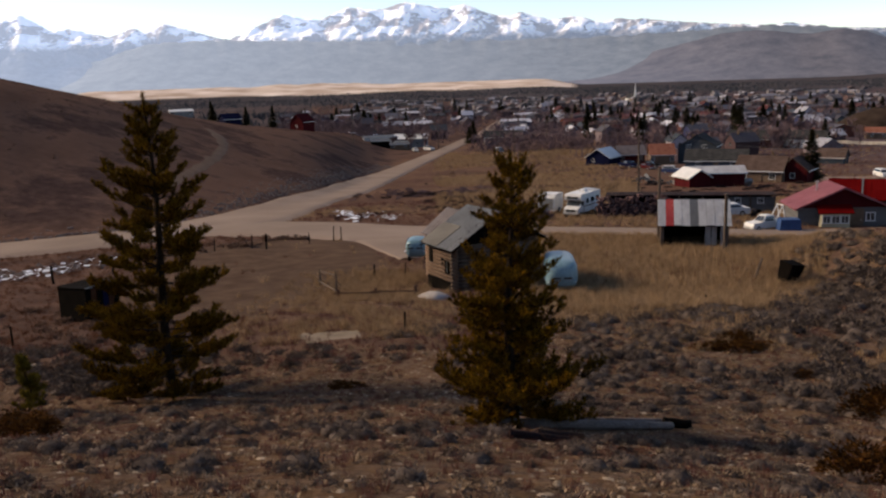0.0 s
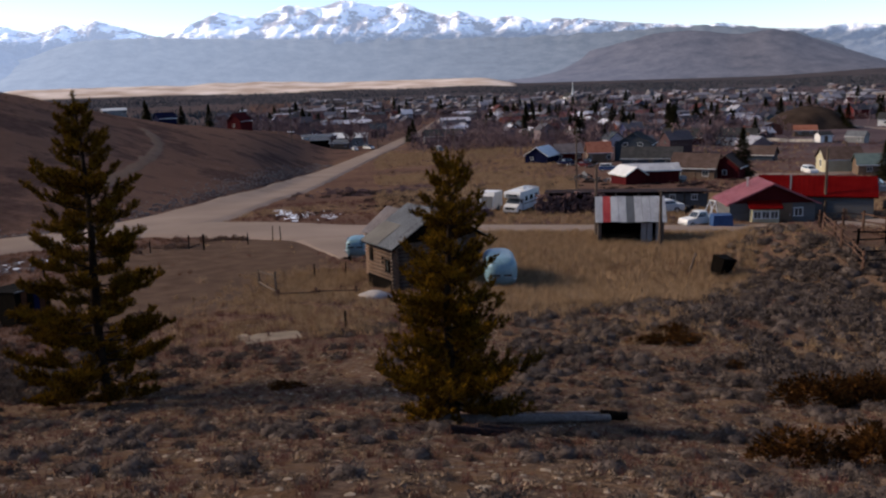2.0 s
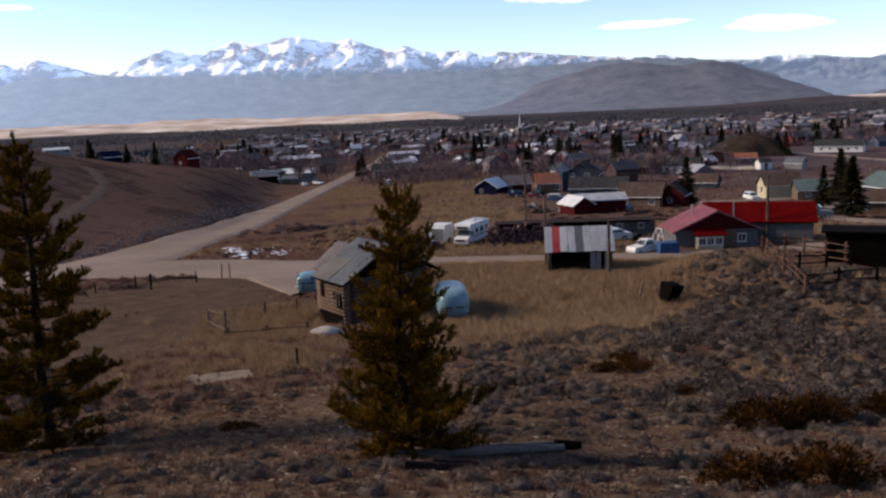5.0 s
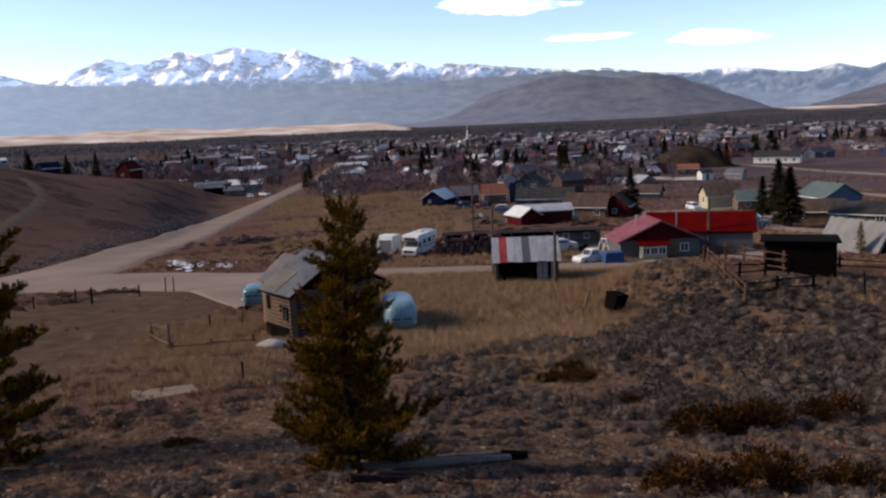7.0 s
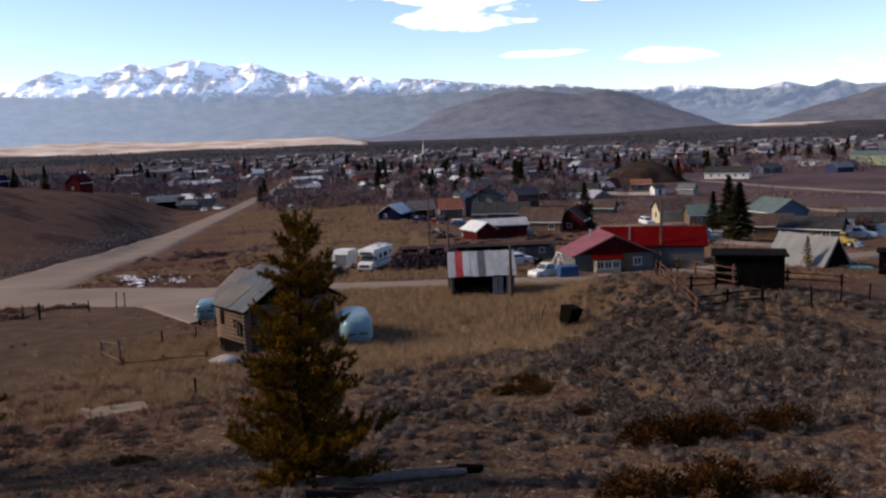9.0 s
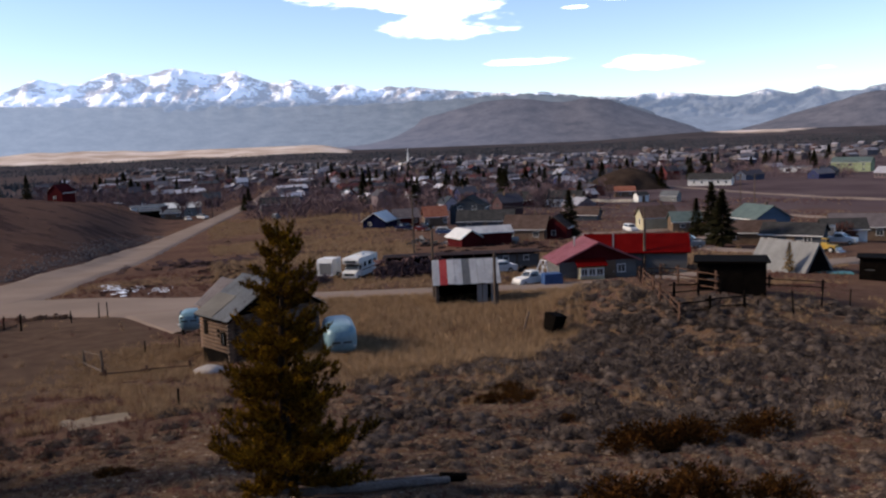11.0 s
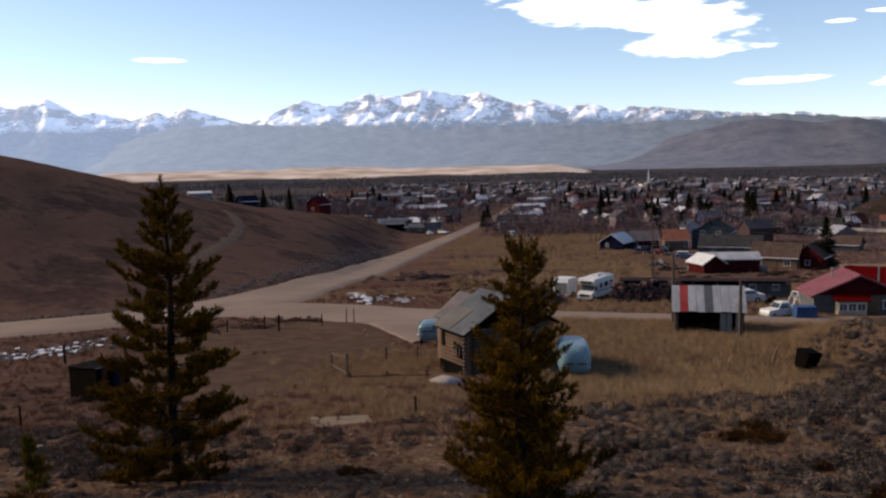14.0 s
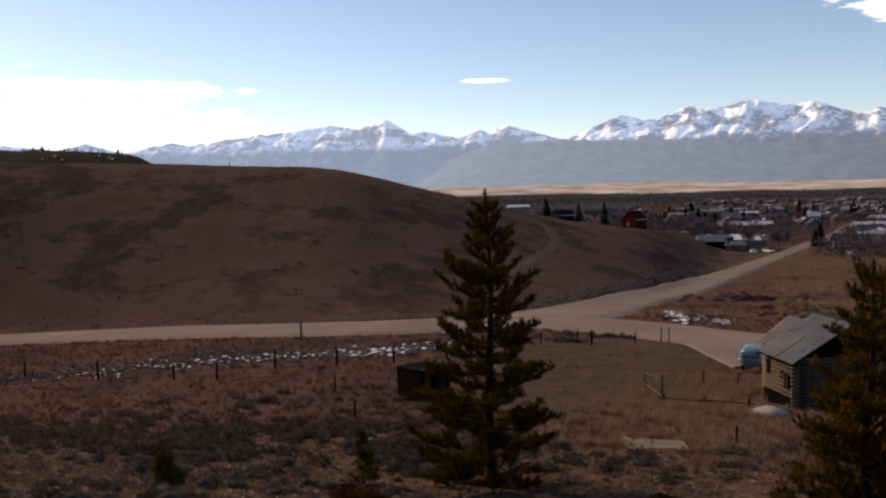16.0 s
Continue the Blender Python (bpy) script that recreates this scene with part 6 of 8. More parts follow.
house("low barn-red house with a white metal roof", facing(46.4, 147.5, 10), 8.8, 5.2, 2.3, 0.8, "redpaint", "shedtin", (), (("f", -2.6),), None)
house("small white-roofed porch wing of the red house", facing(42.0, 145.6, -60), 5.0, 3.8, 1.75, 1.15, "redpaint", "whitepaint", (), (), None, "shed_wing")
lone("propane_tank", Geo().tube((-1.2, 0, 0.75), (1.2, 0, 0.75), 0.5, 0.5, 14).tube((1.2, 0, 0.75), (1.42, 0, 0.75), 0.5, 0.25, 14).tube((-1.42, 0, 0.75), (-1.2, 0, 0.75), 0.25, 0.5, 14).box((-0.8, 0, 0.15), (0.2, 0.8, 0.6)).box((0.8, 0, 0.15), (0.2, 0.8, 0.6)), "tarp", "white propane tank on a stand beside the house", "tank", facing(50.5, 145, 10), round_off=True)
house("brown house with a grey roof and a dark red gable", facing(58.5, 158, -14), 8.0, 6.5, 2.6, 2.2, "brownpaint", "brownshingle", W2, (("f", 0),), (1.5, 0.5))
house("dark red gabled garage beside the brown house", facing(64.0, 156.5, 76), 5.5, 5.0, 2.6, 2.0, "redpaint", "brownshingle", (("l", 0, 1.5, 0.8, 0.9),), (), None, "garage")
house("two-storey slate-blue house with a steep gable", facing(68.5, 231, 80), 9.0, 9.5, 4.6, 2.9, "slate", "shingle", (("l", -2, 4.6, 1.3, 0.9), ("l", 2, 4.6, 1.3, 0.9), ("l", -2, 1.6, 1.3, 1.0), ("l", 2, 1.6, 1.3, 1.0), ("f", -2, 1.7, 1.0, 1.2), ("f", 2, 1.7, 1.0, 1.2)), (), (1.0, 2.0))
house("wide slate-roofed garage before the blue house", facing(66.5, 210, -4), 14.0, 7.5, 2.2, 2.3, "slate", "shingle", (("f", -4, 1.3, 1.2, 0.8), ("f", 4, 1.3, 1.2, 0.8)), (("f", 0),), None, "garage")
house("small house with a terracotta shingle roof", facing(57.8, 229, 8), 6.0, 5.5, 2.9, 2.4, "brownpaint", "redshingle", W2[:2], (("f", 0),), (1, 0.5))
house("dark blue house with a snowy white roof", facing(43.6, 234, 66), 8.0, 6.6, 2.2, 2.1, "navy", "whitepaint", (("l", 1.2, 1.4, 0.8, 0.8),), (), None)
house("rust-roofed cottage behind the dark cars", facing(51.5, 238, 10), 7.0, 6, 2.7, 2.0, "redpaint", "browntin", W2[:2], (), None)
house("long grey-roofed house with white trim", facing(103, 290, -6), 14, 8, 2.8, 2.6, "redpaint", "shingle", W2, (("f", 0),), (2, 1))
house("white house with a grey roof and small gable", facing(119, 284, -10), 12.5, 8, 2.9, 2.6, "whitepaint", "shingle", (("f", -4, 1.6, 0.9, 1.0), ("f", -1.5, 1.6, 0.9, 1.0), ("f", 1.5, 1.6, 0.9, 1.0), ("f", 4, 1.6, 0.9, 1.0)), (), None)
house("small dark grey gambrel barn in a field", facing(98.5, 219, -14), 6.4, 5, 1.9, 1.9, "slate", "brownshingle", (), (("r", 0),), None, "barn")
house("white-roofed long metal building by the road", facing(-12, 352, -6), 13, 9, 3.8, 1.6, "tarp", "whitepaint", (("f", -3, 1.8, 1.2, 1.0), ("f", 3, 1.8, 1.2, 1.0)), (), None, "metal_building")
house("low grey shed with a pale roof by the road", facing(-15.5, 334, -8), 7, 5, 2.3, 1.0, "brownpaint", "tin", W2[:2], (), None, "shed")
house("low dark shed behind parked cars", facing(-23, 338, 5), 8, 5, 2.2, 1.0, "darkwood", "tin", (), (), None, "shed")
house("dull white trailer house with a flat roof", facing(-25, 350, 6), 12, 4, 2.6, 0.6, "whitepaint", "tin", W2, (), None, "trailer_house")
house("wide grey house beside a spruce tree", facing(25, 351, 4), 15, 8, 3.0, 2.2, "greypaint", "shingle", W2, (("f", 0),), None)
house("tall dark red barn on the hill's end", facing(-46.5, 296, 52), 6.2, 5.5, 3.0, 2.4, "redpaint", "redpaint", (("l", 0, 1.5, 0.8, 0.9),), (), None, "barn", 0.25)
house("dark blue house behind the hill's crest", facing(-60.2, 252, 20), 4.9, 4.6, 1.5, 1.4, "navy", "navy", (), (), None, "house", 0.3)
house("pale mobile home behind the hill's crest", facing(-73.4, 250, 8), 6.2, 3.2, 1.9, 0.5, "tarp", "whitepaint", W2[:2], (), None, "trailer_house", 0.2)
house("cream-yellow house with a brown shingle roof", facing(97.2, 178.5, 18), 7.6, 6.4, 3.0, 2.2, "creampaint", "brownshingle", (("l", 0.0, 1.9, 1.0, 1.4), ("l", 0, 4.2, 0.5, 0.5)), (), (1.5, 0.6))
house("small house with a green metal roof", facing(99.5, 170, 12), 6.2, 6, 2.4, 1.8, "brownpaint", "greenroof", (("f", -1, 1.4, 1.0, 0.8),), (("f", 1.5),), None)
house("blue house with a green metal roof", facing(108.5, 156, -52), 8.5, 8.5, 3.2, 2.4, "bluepaint", "greenroof", (("l", -1.5, 1.8, 1.2, 1.0), ("l", 1.5, 1.8, 1.2, 1.0), ("r", 0, 1.8, 1.0, 1.0), ("f", 0, 1.8, 1.0, 1.0)), (), (1.0, 1.0))
house("low blue-grey house with a wide grey roof", facing(86, 114.5, -10), 8.5, 6.5, 2.1, 1.4, "slate", "shingle", W2[:2], (("f", 0),), None)
house("brown-roofed shed beside the blue house", facing(83, 122, 4), 7.5, 5, 2.2, 1.5, "brownpaint", "brownshingle", W2[:2], (), None, "shed")
house("white shed with a grey roof among the yards", facing(100, 121, 12), 6.5, 5, 2.3, 1.4, "whitepaint", "shingle", (("f", -1.5, 1.3, 0.8, 0.8),), (("f", 1.0),), None, "shed")
house("tiny white shed at the foot of the spoil mound", facing(147, 281, 30), 4.2, 3.6, 2.3, 1.2, "whitepaint", "shingle", (), (("f", 0),), None, "shed", 0.25)
house("small pale grey shed at the foot of the spoil mound", facing(157, 278, -20), 6.0, 4.5, 2.2, 1.6, "tarp", "tin", (("f", 1.5, 1.3, 0.8, 0.8),), (), None, "shed", 0.25)
house("low hut with a terracotta roof before the spoil mound", facing(159, 318, 6), 8.0, 5.5, 2.3, 1.7, "brownpaint", "redshingle", (("f", -2, 1.3, 0.9, 0.8), ("f", 2, 1.3, 0.9, 0.8)), (), None, "hut", 0.3)
house("long white house with a dark slate roof", facing(229, 368, -8), 20, 9, 2.9, 2.6, "whitepaint", "shingle", (("f", -7, 1.6, 1.1, 1.1), ("f", -3.5, 1.6, 1.1, 1.1), ("f", 0, 1.6, 1.1, 1.1), ("f", 4, 1.6, 1.1, 1.1), ("f", 7.5, 1.6, 1.1, 1.1)), (), None)
house("pale green two-storey house with a green roof", facing(374, 446, -12), 22, 11, 6.0, 2.6, "palegreen", "greenroof", (("f", -7, 4.4, 1.6, 1.3), ("f", 0, 4.4, 1.6, 1.3), ("f", 7, 4.4, 1.6, 1.3), ("f", -7, 1.6, 1.6, 1.3), ("f", 7, 1.6, 1.6, 1.3), ("l", 0, 4.4, 1.4, 1.3)), (("f", 0),), None)
house("long low white building with dark bays", facing(352, 470, -6), 18, 7, 3.0, 0.8, "whitepaint", "tin", (("f", -4, 1.4, 3.0, 2.0), ("f", 3, 1.4, 2.4, 1.6)), (), None, "storage_building")


def board_fence(points, h, material, label):
    """A low fence of upright boards between the given points."""
    root = thing("board_fence", label, "fence", pose(0, 0, 0))
    for (x0, y0), (x1, y1) in zip(points, points[1:]):
        n = max(2, int(math.hypot(x1 - x0, y1 - y0) / 1.2))
        for k in range(n):
            a, b = k / n, (k + 0.94) / n
            p, q = (x0 + (x1 - x0) * a, y0 + (y1 - y0) * a), (x0 + (x1 - x0) * b, y0 + (y1 - y0) * b)
            zp, zq = ground_z(*p) - 0.2, ground_z(*q) - 0.2
            part("panel", Geo().slab((p[0], p[1], zp), (q[0], q[1], zq), (q[0], q[1], zq + h + 0.2), (p[0], p[1], zp + h + 0.2), 0.06), material, root)
    return root


board_fence(((136, 300), (141, 290), (144.5, 282)), 1.1, "paleboard", "low pale board fence beside the spoil mound")
board_fence(((80, 130), (86, 127), (90, 124)), 1.3, "paleboard", "weathered board fence behind the spruces")
sign = thing("yard_sign", "white square board with an orange disc", "sign", facing(86.2, 125.5, 4))
part("panel", Geo().box((0, 0, 1.6), (1.7, 0.08, 1.9)), "whitepaint", sign)
part("disc", Geo().tube((0, -0.045, 1.6), (0, -0.075, 1.6), 0.42, 0.42, 20), "yellowpaint", sign, "faded orange disc")
for dx in (-0.7, 0.7):
    part("post", Geo().tube((dx, 0.08, -0.3), (dx, 0.08, 2.4), 0.05, 0.05, 6), "oldwood", sign)
locker = thing("storage_box", "tall white metal storage box in the yard", "box", facing(95.5, 118.5, 8))
part("body", Geo().box((0, 0, 1.3), (1.5, 1.5, 2.6)), "whitepaint", locker)
part("door", Geo().box((0, -0.77, 1.25), (1.1, 0.04, 2.2)), "tarp", locker)
part("roof", Geo().slab((-0.85, -0.9, 2.72), (0.85, -0.9, 2.72), (0.85, 0.85, 2.62), (-0.85, 0.85, 2.62), 0.06), "tin", locker)
sheet = Geo()
for i in range(9):
    for j in range(5):
        sheet.v.append((-2.2 + 0.55 * i, -0.9 + 0.45 * j, 0.14 + 0.14 * noise.noise((i * 0.8, j * 0.9, 2.0)) - (0.1 if i in (0, 8) or j in (0, 4) else 0)))
for i in range(8):
    for j in range(4):
        sheet.f.append((i * 5 + j, (i + 1) * 5 + j, (i + 1) * 5 + j + 1, i * 5 + j + 1))
lone("ground_sheet", sheet, "turquoise", "crumpled turquoise sheet lying beside the shelter", "sheet", facing(61.2, 75.6, 6), round_off=True)
bush = new("shrub", tri_mesh("shrub", bush_template(420, 77, 1.2, 0.12) * np.array([0.7, 0.7, 1.1]), "straw"))
bush.matrix_basis = on_ground(46.6, 83.6, 0, 0.05)
tagged(bush, "yellow dry shrub against the grey wing wall", "shrub")
bush = new("shrub", tri_mesh("shrub", bush_template(900, 78, 1.3, 0.1) * np.array([2.2, 2.0, 2.4]), "browngrass"))
bush.matrix_basis = on_ground(98.0, 118.5, 0, 0.05)
tagged(bush, "big russet leafless shrub among the yards", "shrub")
house("brown low house beyond the loader", facing(108, 126, 8), 10, 6, 2.6, 1.8, "brownpaint", "browntin", W2, (), None)


# ---- the rest of the town, far trees, poles ----
def far_house(L, W, eave, rise, extra, seed):
    root = thing("house", "small town house with a pitched roof", "house", pose(0, -40, -400), "houses of the town")
    hw = W / 2
    g = Geo().prism([(-hw, -2.0), (hw, -2.0), (hw, eave), (0, eave + rise), (-hw, eave)], -L / 2, L / 2, "yz")
    if extra:
        g.prism([(-2.2, -2.0), (2.2, -2.0), (2.2, eave - 0.3), (0, eave + rise * 0.6), (-2.2, eave - 0.3)], -hw - 2.4, -hw + 0.5, "xz")
    part("wall", g, "farwall", root)
    o, sl, t = 0.45, rise / hw, 0.18
    r = Geo()
    for s in (-1, 1):
        r.slab(*((-L / 2 - o, s * (hw + o), eave - sl * o + t), (L / 2 + o, s * (hw + o), eave - sl * o + t), (L / 2 + o, 0, eave + rise + t), (-L / 2 - o, 0, eave + rise + t))[::-s], t)
    if extra:
        for s in (-1, 1):
            r.slab(*((s * 2.6, -hw - 2.8, eave - 0.5 + t), (s * 2.6, 0, eave - 0.5 + t), (0, 0, eave + rise * 0.6 + t), (0, -hw - 2.8, eave + rise * 0.6 + t))[::s], t)
    roof = part("roof", r, "farroof", root)
    part("chimney", Geo().box((L * 0.2, 0.6, eave + rise + 0.3), (0.6, 0.6, 1.6)), "brownpaint", roof)
    win = mesh_of("window", Geo().box((0, -0.02, 0), (1.2, 0.1, 1.3)), "glass")
    rows = (1.6,) if eave < 4 else (1.6, 4.2)
    for z in rows:
        for u in (-L * 0.3, 0.0, L * 0.3):
            if extra and abs(u) < 1:
                continue
            part("window", win, "glass", root, m=on_wall("f", L, W, u, z))
        part("window", win, "glass", root, m=on_wall("l", L, W, 0, z))
        part("window", win, "glass", root, m=on_wall("r", L, W, 0, z))
    return root


KINDS = [far_house(11, 8, 2.9, 2.4, False, 1), far_house(9, 7.5, 5.2, 2.8, False, 2), far_house(13, 8, 3.0, 2.2, True, 3), far_house(8, 7, 3.0, 2.8, False, 4), far_house(16, 11, 4.2, 1.6, False, 5)]
town_rng = random.Random(21)
taken = []


def town_spot(r0, r1, az0, az1, gap, grid):
    """A free plot, set on streets that run at a fixed turn."""
    for _ in range(60):
        r = math.sqrt(town_rng.uniform(r0 * r0, r1 * r1)) if r1 < 700 else r0 * (r1 / r0) ** town_rng.random()
        a = radians(town_rng.uniform(az0, az1))
        x, y = -r * math.sin(a), r * math.cos(a)
        if grid:
            c, s = math.cos(radians(8)), math.sin(radians(8))
            u, v = x * c + y * s, -x * s + y * c
            v = round(v / 46) * 46 + town_rng.choice((-11, 11)) + town_rng.uniform(-2, 2)
            x, y = u * c - v * s, u * s + v * c
        if road_gap(x, y) < 9 or (x > 0.45 * y and math.hypot(x, y) < 480):
            continue
        if all((x - p) ** 2 + (y - q) ** 2 > (gap + h) ** 2 for p, q, h in taken):
            return x, y
    return None


for x, y, h in ((44, 147, 9), (58, 158, 9), (64, 156, 7), (68, 231, 10), (66, 210, 12), (58, 229, 7), (43, 234, 9), (51, 238, 8), (103, 290, 13), (119, 284, 12), (98, 219, 8), (-12, 352, 14), (-15, 334, 10), (-24, 345, 12), (25, 351, 15), (96, 179, 10), (108, 156, 12), (86, 114, 12), (100, 121, 9), (108, 126, 10), (150, 284, 14), (159, 318, 10), (229, 368, 14), (374, 446, 16), (352, 470, 14), (208, 320, 10), (207, 270, 10), (188, 372, 30), (-4, 330, 10), (55, 205, 14)):
    taken.append((x, y, h))
spots = []
for r0, r1, az0, az1, n, gap in ((245, 330, -27, -17, 5, 10), (340, 420, -26, -7, 14, 10), (400, 560, -28, -3.5, 84, 7), (400, 600, 0, 12, 24, 10), (560, 900, -34, 10, 170, 7), (900, 1500, -40, 9, 60, 8), (330, 520, -45, -33, 5, 14)):
    for _ in range(n):
        p = town_spot(r0, r1, az0, az1, gap, True)
        if p:
            spots.append(p)
            taken.append((*p, gap))
for i, (x, y) in enumerate(spots):
    k = town_rng.choice((0, 0, 2, 2, 2, 4, 3, 1, 4 if math.hypot(x, y) > 500 else 0))
    copy_thing(KINDS[k], on_ground(x, y, 8 + town_rng.choice((0, 90, 180, 270)) + town_rng.uniform(-3, 3)) @ pose(0, 0, 0, 0, 0, 0)).scale = [0.82 if math.hypot(x, y) < 450 else 0.95] * 3
for k in KINDS:
    for o in list(k.children_recursive) + [k]:
        bpy.data.objects.remove(o)

# houses too far to pick apart
hv, hf = Geo(), Geo()
far_rng = random.Random(5)
for _ in range(420):
    r = far_rng.uniform(900, 1900)
    a = radians(far_rng.uniform(-42, 6))
    x, y = -r * math.sin(a), r * math.cos(a)
    z = ground_z(x, y)
    m = pose(x, y, z, 0, 0, 8 + far_rng.choice((0, 90)))
    L, W, e, ri = far_rng.uniform(9, 20), far_rng.uniform(8, 12), far_rng.uniform(3, 6), far_rng.uniform(1, 3)
    g = Geo().prism([(-W / 2, -3), (W / 2, -3), (W / 2, e), (0, e + ri), (-W / 2, e)], -L / 2, L / 2, "yz")
    hv.add([m @ Vector(p) for p in g.v], g.f)
    g = Geo()
    for s in (-1, 1):
        g.slab(*((-L / 2 - 0.5, s * (W / 2 + 0.5), e), (L / 2 + 0.5, s * (W / 2 + 0.5), e), (L / 2 + 0.5, 0, e + ri + 0.3), (-L / 2 - 0.5, 0, e + ri + 0.3))[::-s], 0.2)
    hf.add([m @ Vector(p) for p in g.v], g.f)


def island_paint(name, colours):
    """Paint picked for each loose piece."""
    m = bpy.data.materials.new(name)
    m.use_nodes = True
    nd, ln = m.node_tree.nodes, m.node_tree.links.new
    geo, ramp = nd.new("ShaderNodeNewGeometry"), nd.new("ShaderNodeValToRGB")
    ramp.color_ramp.interpolation = "CONSTANT"
    e = ramp.color_ramp.elements
    e[0].color, e[1].color, e[1].position = (*colours[0], 1), (*colours[1], 1), 1 / len(colours)
    for i, c in enumerate(colours[2:], 2):
        e.new(i / len(colours)).color = (*c, 1)
    ln(geo.outputs["Random Per Island"], ramp.inputs[0])
    ln(ramp.outputs[0], nd["Principled BSDF"].inputs["Base Color"])
    nd["Principled BSDF"].inputs["Roughness"].default_value = 0.8
    return m


M["islewall"] = island_paint("far_house_walls", [(0.1440, 0.1290, 0.1345), (0.0840, 0.0660, 0.0633), (0.0600, 0.0570, 0.0729), (0.1215, 0.0930, 0.0729), (0.0480, 0.0210, 0.0194), (0.1020, 0.0885, 0.0922)])
M["isleroof"] = island_paint("far_house_roofs", [(0.0570, 0.0525, 0.0616), (0.1440, 0.1380, 0.1604), (0.0435, 0.0345, 0.0372), (0.0960, 0.0870, 0.1021), (0.0720, 0.0405, 0.0356), (0.1875, 0.1785, 0.2057)])
far = lone("far_house_walls", hv, "islewall", "closely packed house fronts of the distant town", "houses", kind="stuff")
far = lone("far_house_roofs", hf, "isleroof", "closely packed house roofs of the distant town", "roofs", kind="stuff")

# church tower
church = thing("church", "white church with a slender steeple", "church", on_ground(303, 1370, 10))
part("nave", Geo().prism([(-6, -3), (6, -3), (6, 6), (0, 11), (-6, 6)], -2, 22, "xz"), "whitepaint", church)
part("tower", Geo().box((0, -4, 6), (2.6, 2.6, 18)), "whitepaint", church)
part("steeple", Geo().tube((0, -4, 15), (0, -4, 29), 1.4, 0.15, 8), "whitepaint", church, "pale pointed steeple")
part("roof", Geo().slab((-6.6, -2.4, 5.6), (-6.6, 22.4, 5.6), (0, 22.4, 11.4), (0, -2.4, 11.4), 0.3).slab((6.6, 22.4, 5.6), (6.6, -2.4, 5.6), (0, -2.4, 11.4), (0, 22.4, 11.4), 0.3), "shingle", church)

# big mine-spoil mound at the edge of town
mound = Geo()
for j in range(9):
    for k in range(40):
        a = 2 * math.pi * k / 40
        rr = 21 * (1 - j / 8) ** 0.8 * (1 + 0.22 * noise.noise((math.cos(a) * 1.5, math.sin(a) * 1.5, j * 0.2)))
        mound.v.append((rr * math.cos(a) * 1.1, rr * math.sin(a), -2 + 11.5 * (1 - (1 - j / 8) ** 1.6) + 0.6 * noise.noise((k * 0.4, j * 0.9, 0))))
for j in range(8):
    for k in range(40):
        mound.f.append((j * 40 + k, j * 40 + (k + 1) % 40, (j + 1) * 40 + (k + 1) % 40, (j + 1) * 40 + k))
lone("spoil_mound", mound, "spoil", "steep brown mound of old mine spoil", "mound", on_ground(188, 372), round_off=True)

# pale tracks across the fields beyond the yards
for pts, w, label in ((((216, 440), (209.5, 380), (209, 328), (206, 297), (207, 267), (213, 240), (224, 205)), 3.6, "pale dirt road crossing the field beyond town"), (((140, 232), (147, 205), (148.5, 184), (153, 165)), 2.4, "pale dirt track between the yards"), (((48, 152), (70, 168), (90, 172), (112, 180)), 3.0, "gravel yard track between the houses"), (((74, 100), (70, 112), (74, 126), (88, 140)), 3.5, "gravel yard beside the spruces")):
    line = polyline(pts, 4.0)
    g = Geo()
    for i, p in enumerate(line):
        d = (line[min(i + 1, len(line) - 1)] - line[max(i - 1, 0)]).normalized()
        side = Vector((-d.y, d.x))
        for u in (-1, -0.5, 0, 0.5, 1):
            q = p + side * u * w
            g.v.append((q.x, q.y, ground_z(q.x, q.y) + 0.22 + (0 if abs(u) < 1 else -0.35)))
    for i in range(len(line) - 1):
        for k in range(4):
            g.f.append((i * 5 + k, i * 5 + k + 1, i * 5 + k + 6, i * 5 + k + 5))
    lone("dirt_track", g, "gravel", label, "road", kind="structure", round_off=True)

# trees of the town
BARE = [bare_tree_meshes(9, 31), bare_tree_meshes(9, 32), bare_tree_meshes(9, 33)]
tree_rng = random.Random(9)
count = 0
for r0, r1, az0, az1, n in ((270, 420, -26, -4, 46), (330, 420, 1, 6, 20), (330, 560, -1, 10, 60), (420, 900, -32, 10, 150), (900, 1400, -38, 8, 50)):
    for _ in range(n):
        r = tree_rng.uniform(r0, r1)
        a = radians(tree_rng.uniform(az0, az1))
        x, y = -r * math.sin(a), r * math.cos(a)
        if road_gap(x, y) < 4:
            continue
        root = thing("bare_tree", "leafless grey-brown tree among the houses", "tree", on_ground(x, y, tree_rng.uniform(0, 360), 0.1), "bare trees of the town")
        s = tree_rng.uniform(0.6, 1.25)
        for key, me in zip(("trunk", "crown"), BARE[tree_rng.randrange(3)]):
            part(key, me, "twig", root, m=Matrix.Diagonal((s * 1.1, s * 1.1, s, 1)))
for r0, r1, az0, az1, n in ((300, 430, -24, -7, 14), (400, 650, -32, -5, 70), (480, 700, 2, 12, 10), (600, 1000, -40, 10, 110)):
    for _ in range(n):
        r = tree_rng.uniform(r0, r1)
        a = radians(tree_rng.uniform(az0, az1))
        x, y = -r * math.sin(a), r * math.cos(a)
        if road_gap(x, y) < 5:
            continue
        conifer("dark spruce tree rising among the town houses", on_ground(x, y, tree_rng.uniform(0, 360), 0.2), SPRUCE[tree_rng.randrange(3)], tree_rng.uniform(0.6, 1.25) * (1 if r < 900 else 1.3), "spruces of the town")

low = spruce_meshes(1, 0.25, 14, "farforest", 0.1)[1]
co = np.empty(len(low.vertices) * 3, dtype=np.float32)
low.vertices.foreach_get("co", co)
places = []
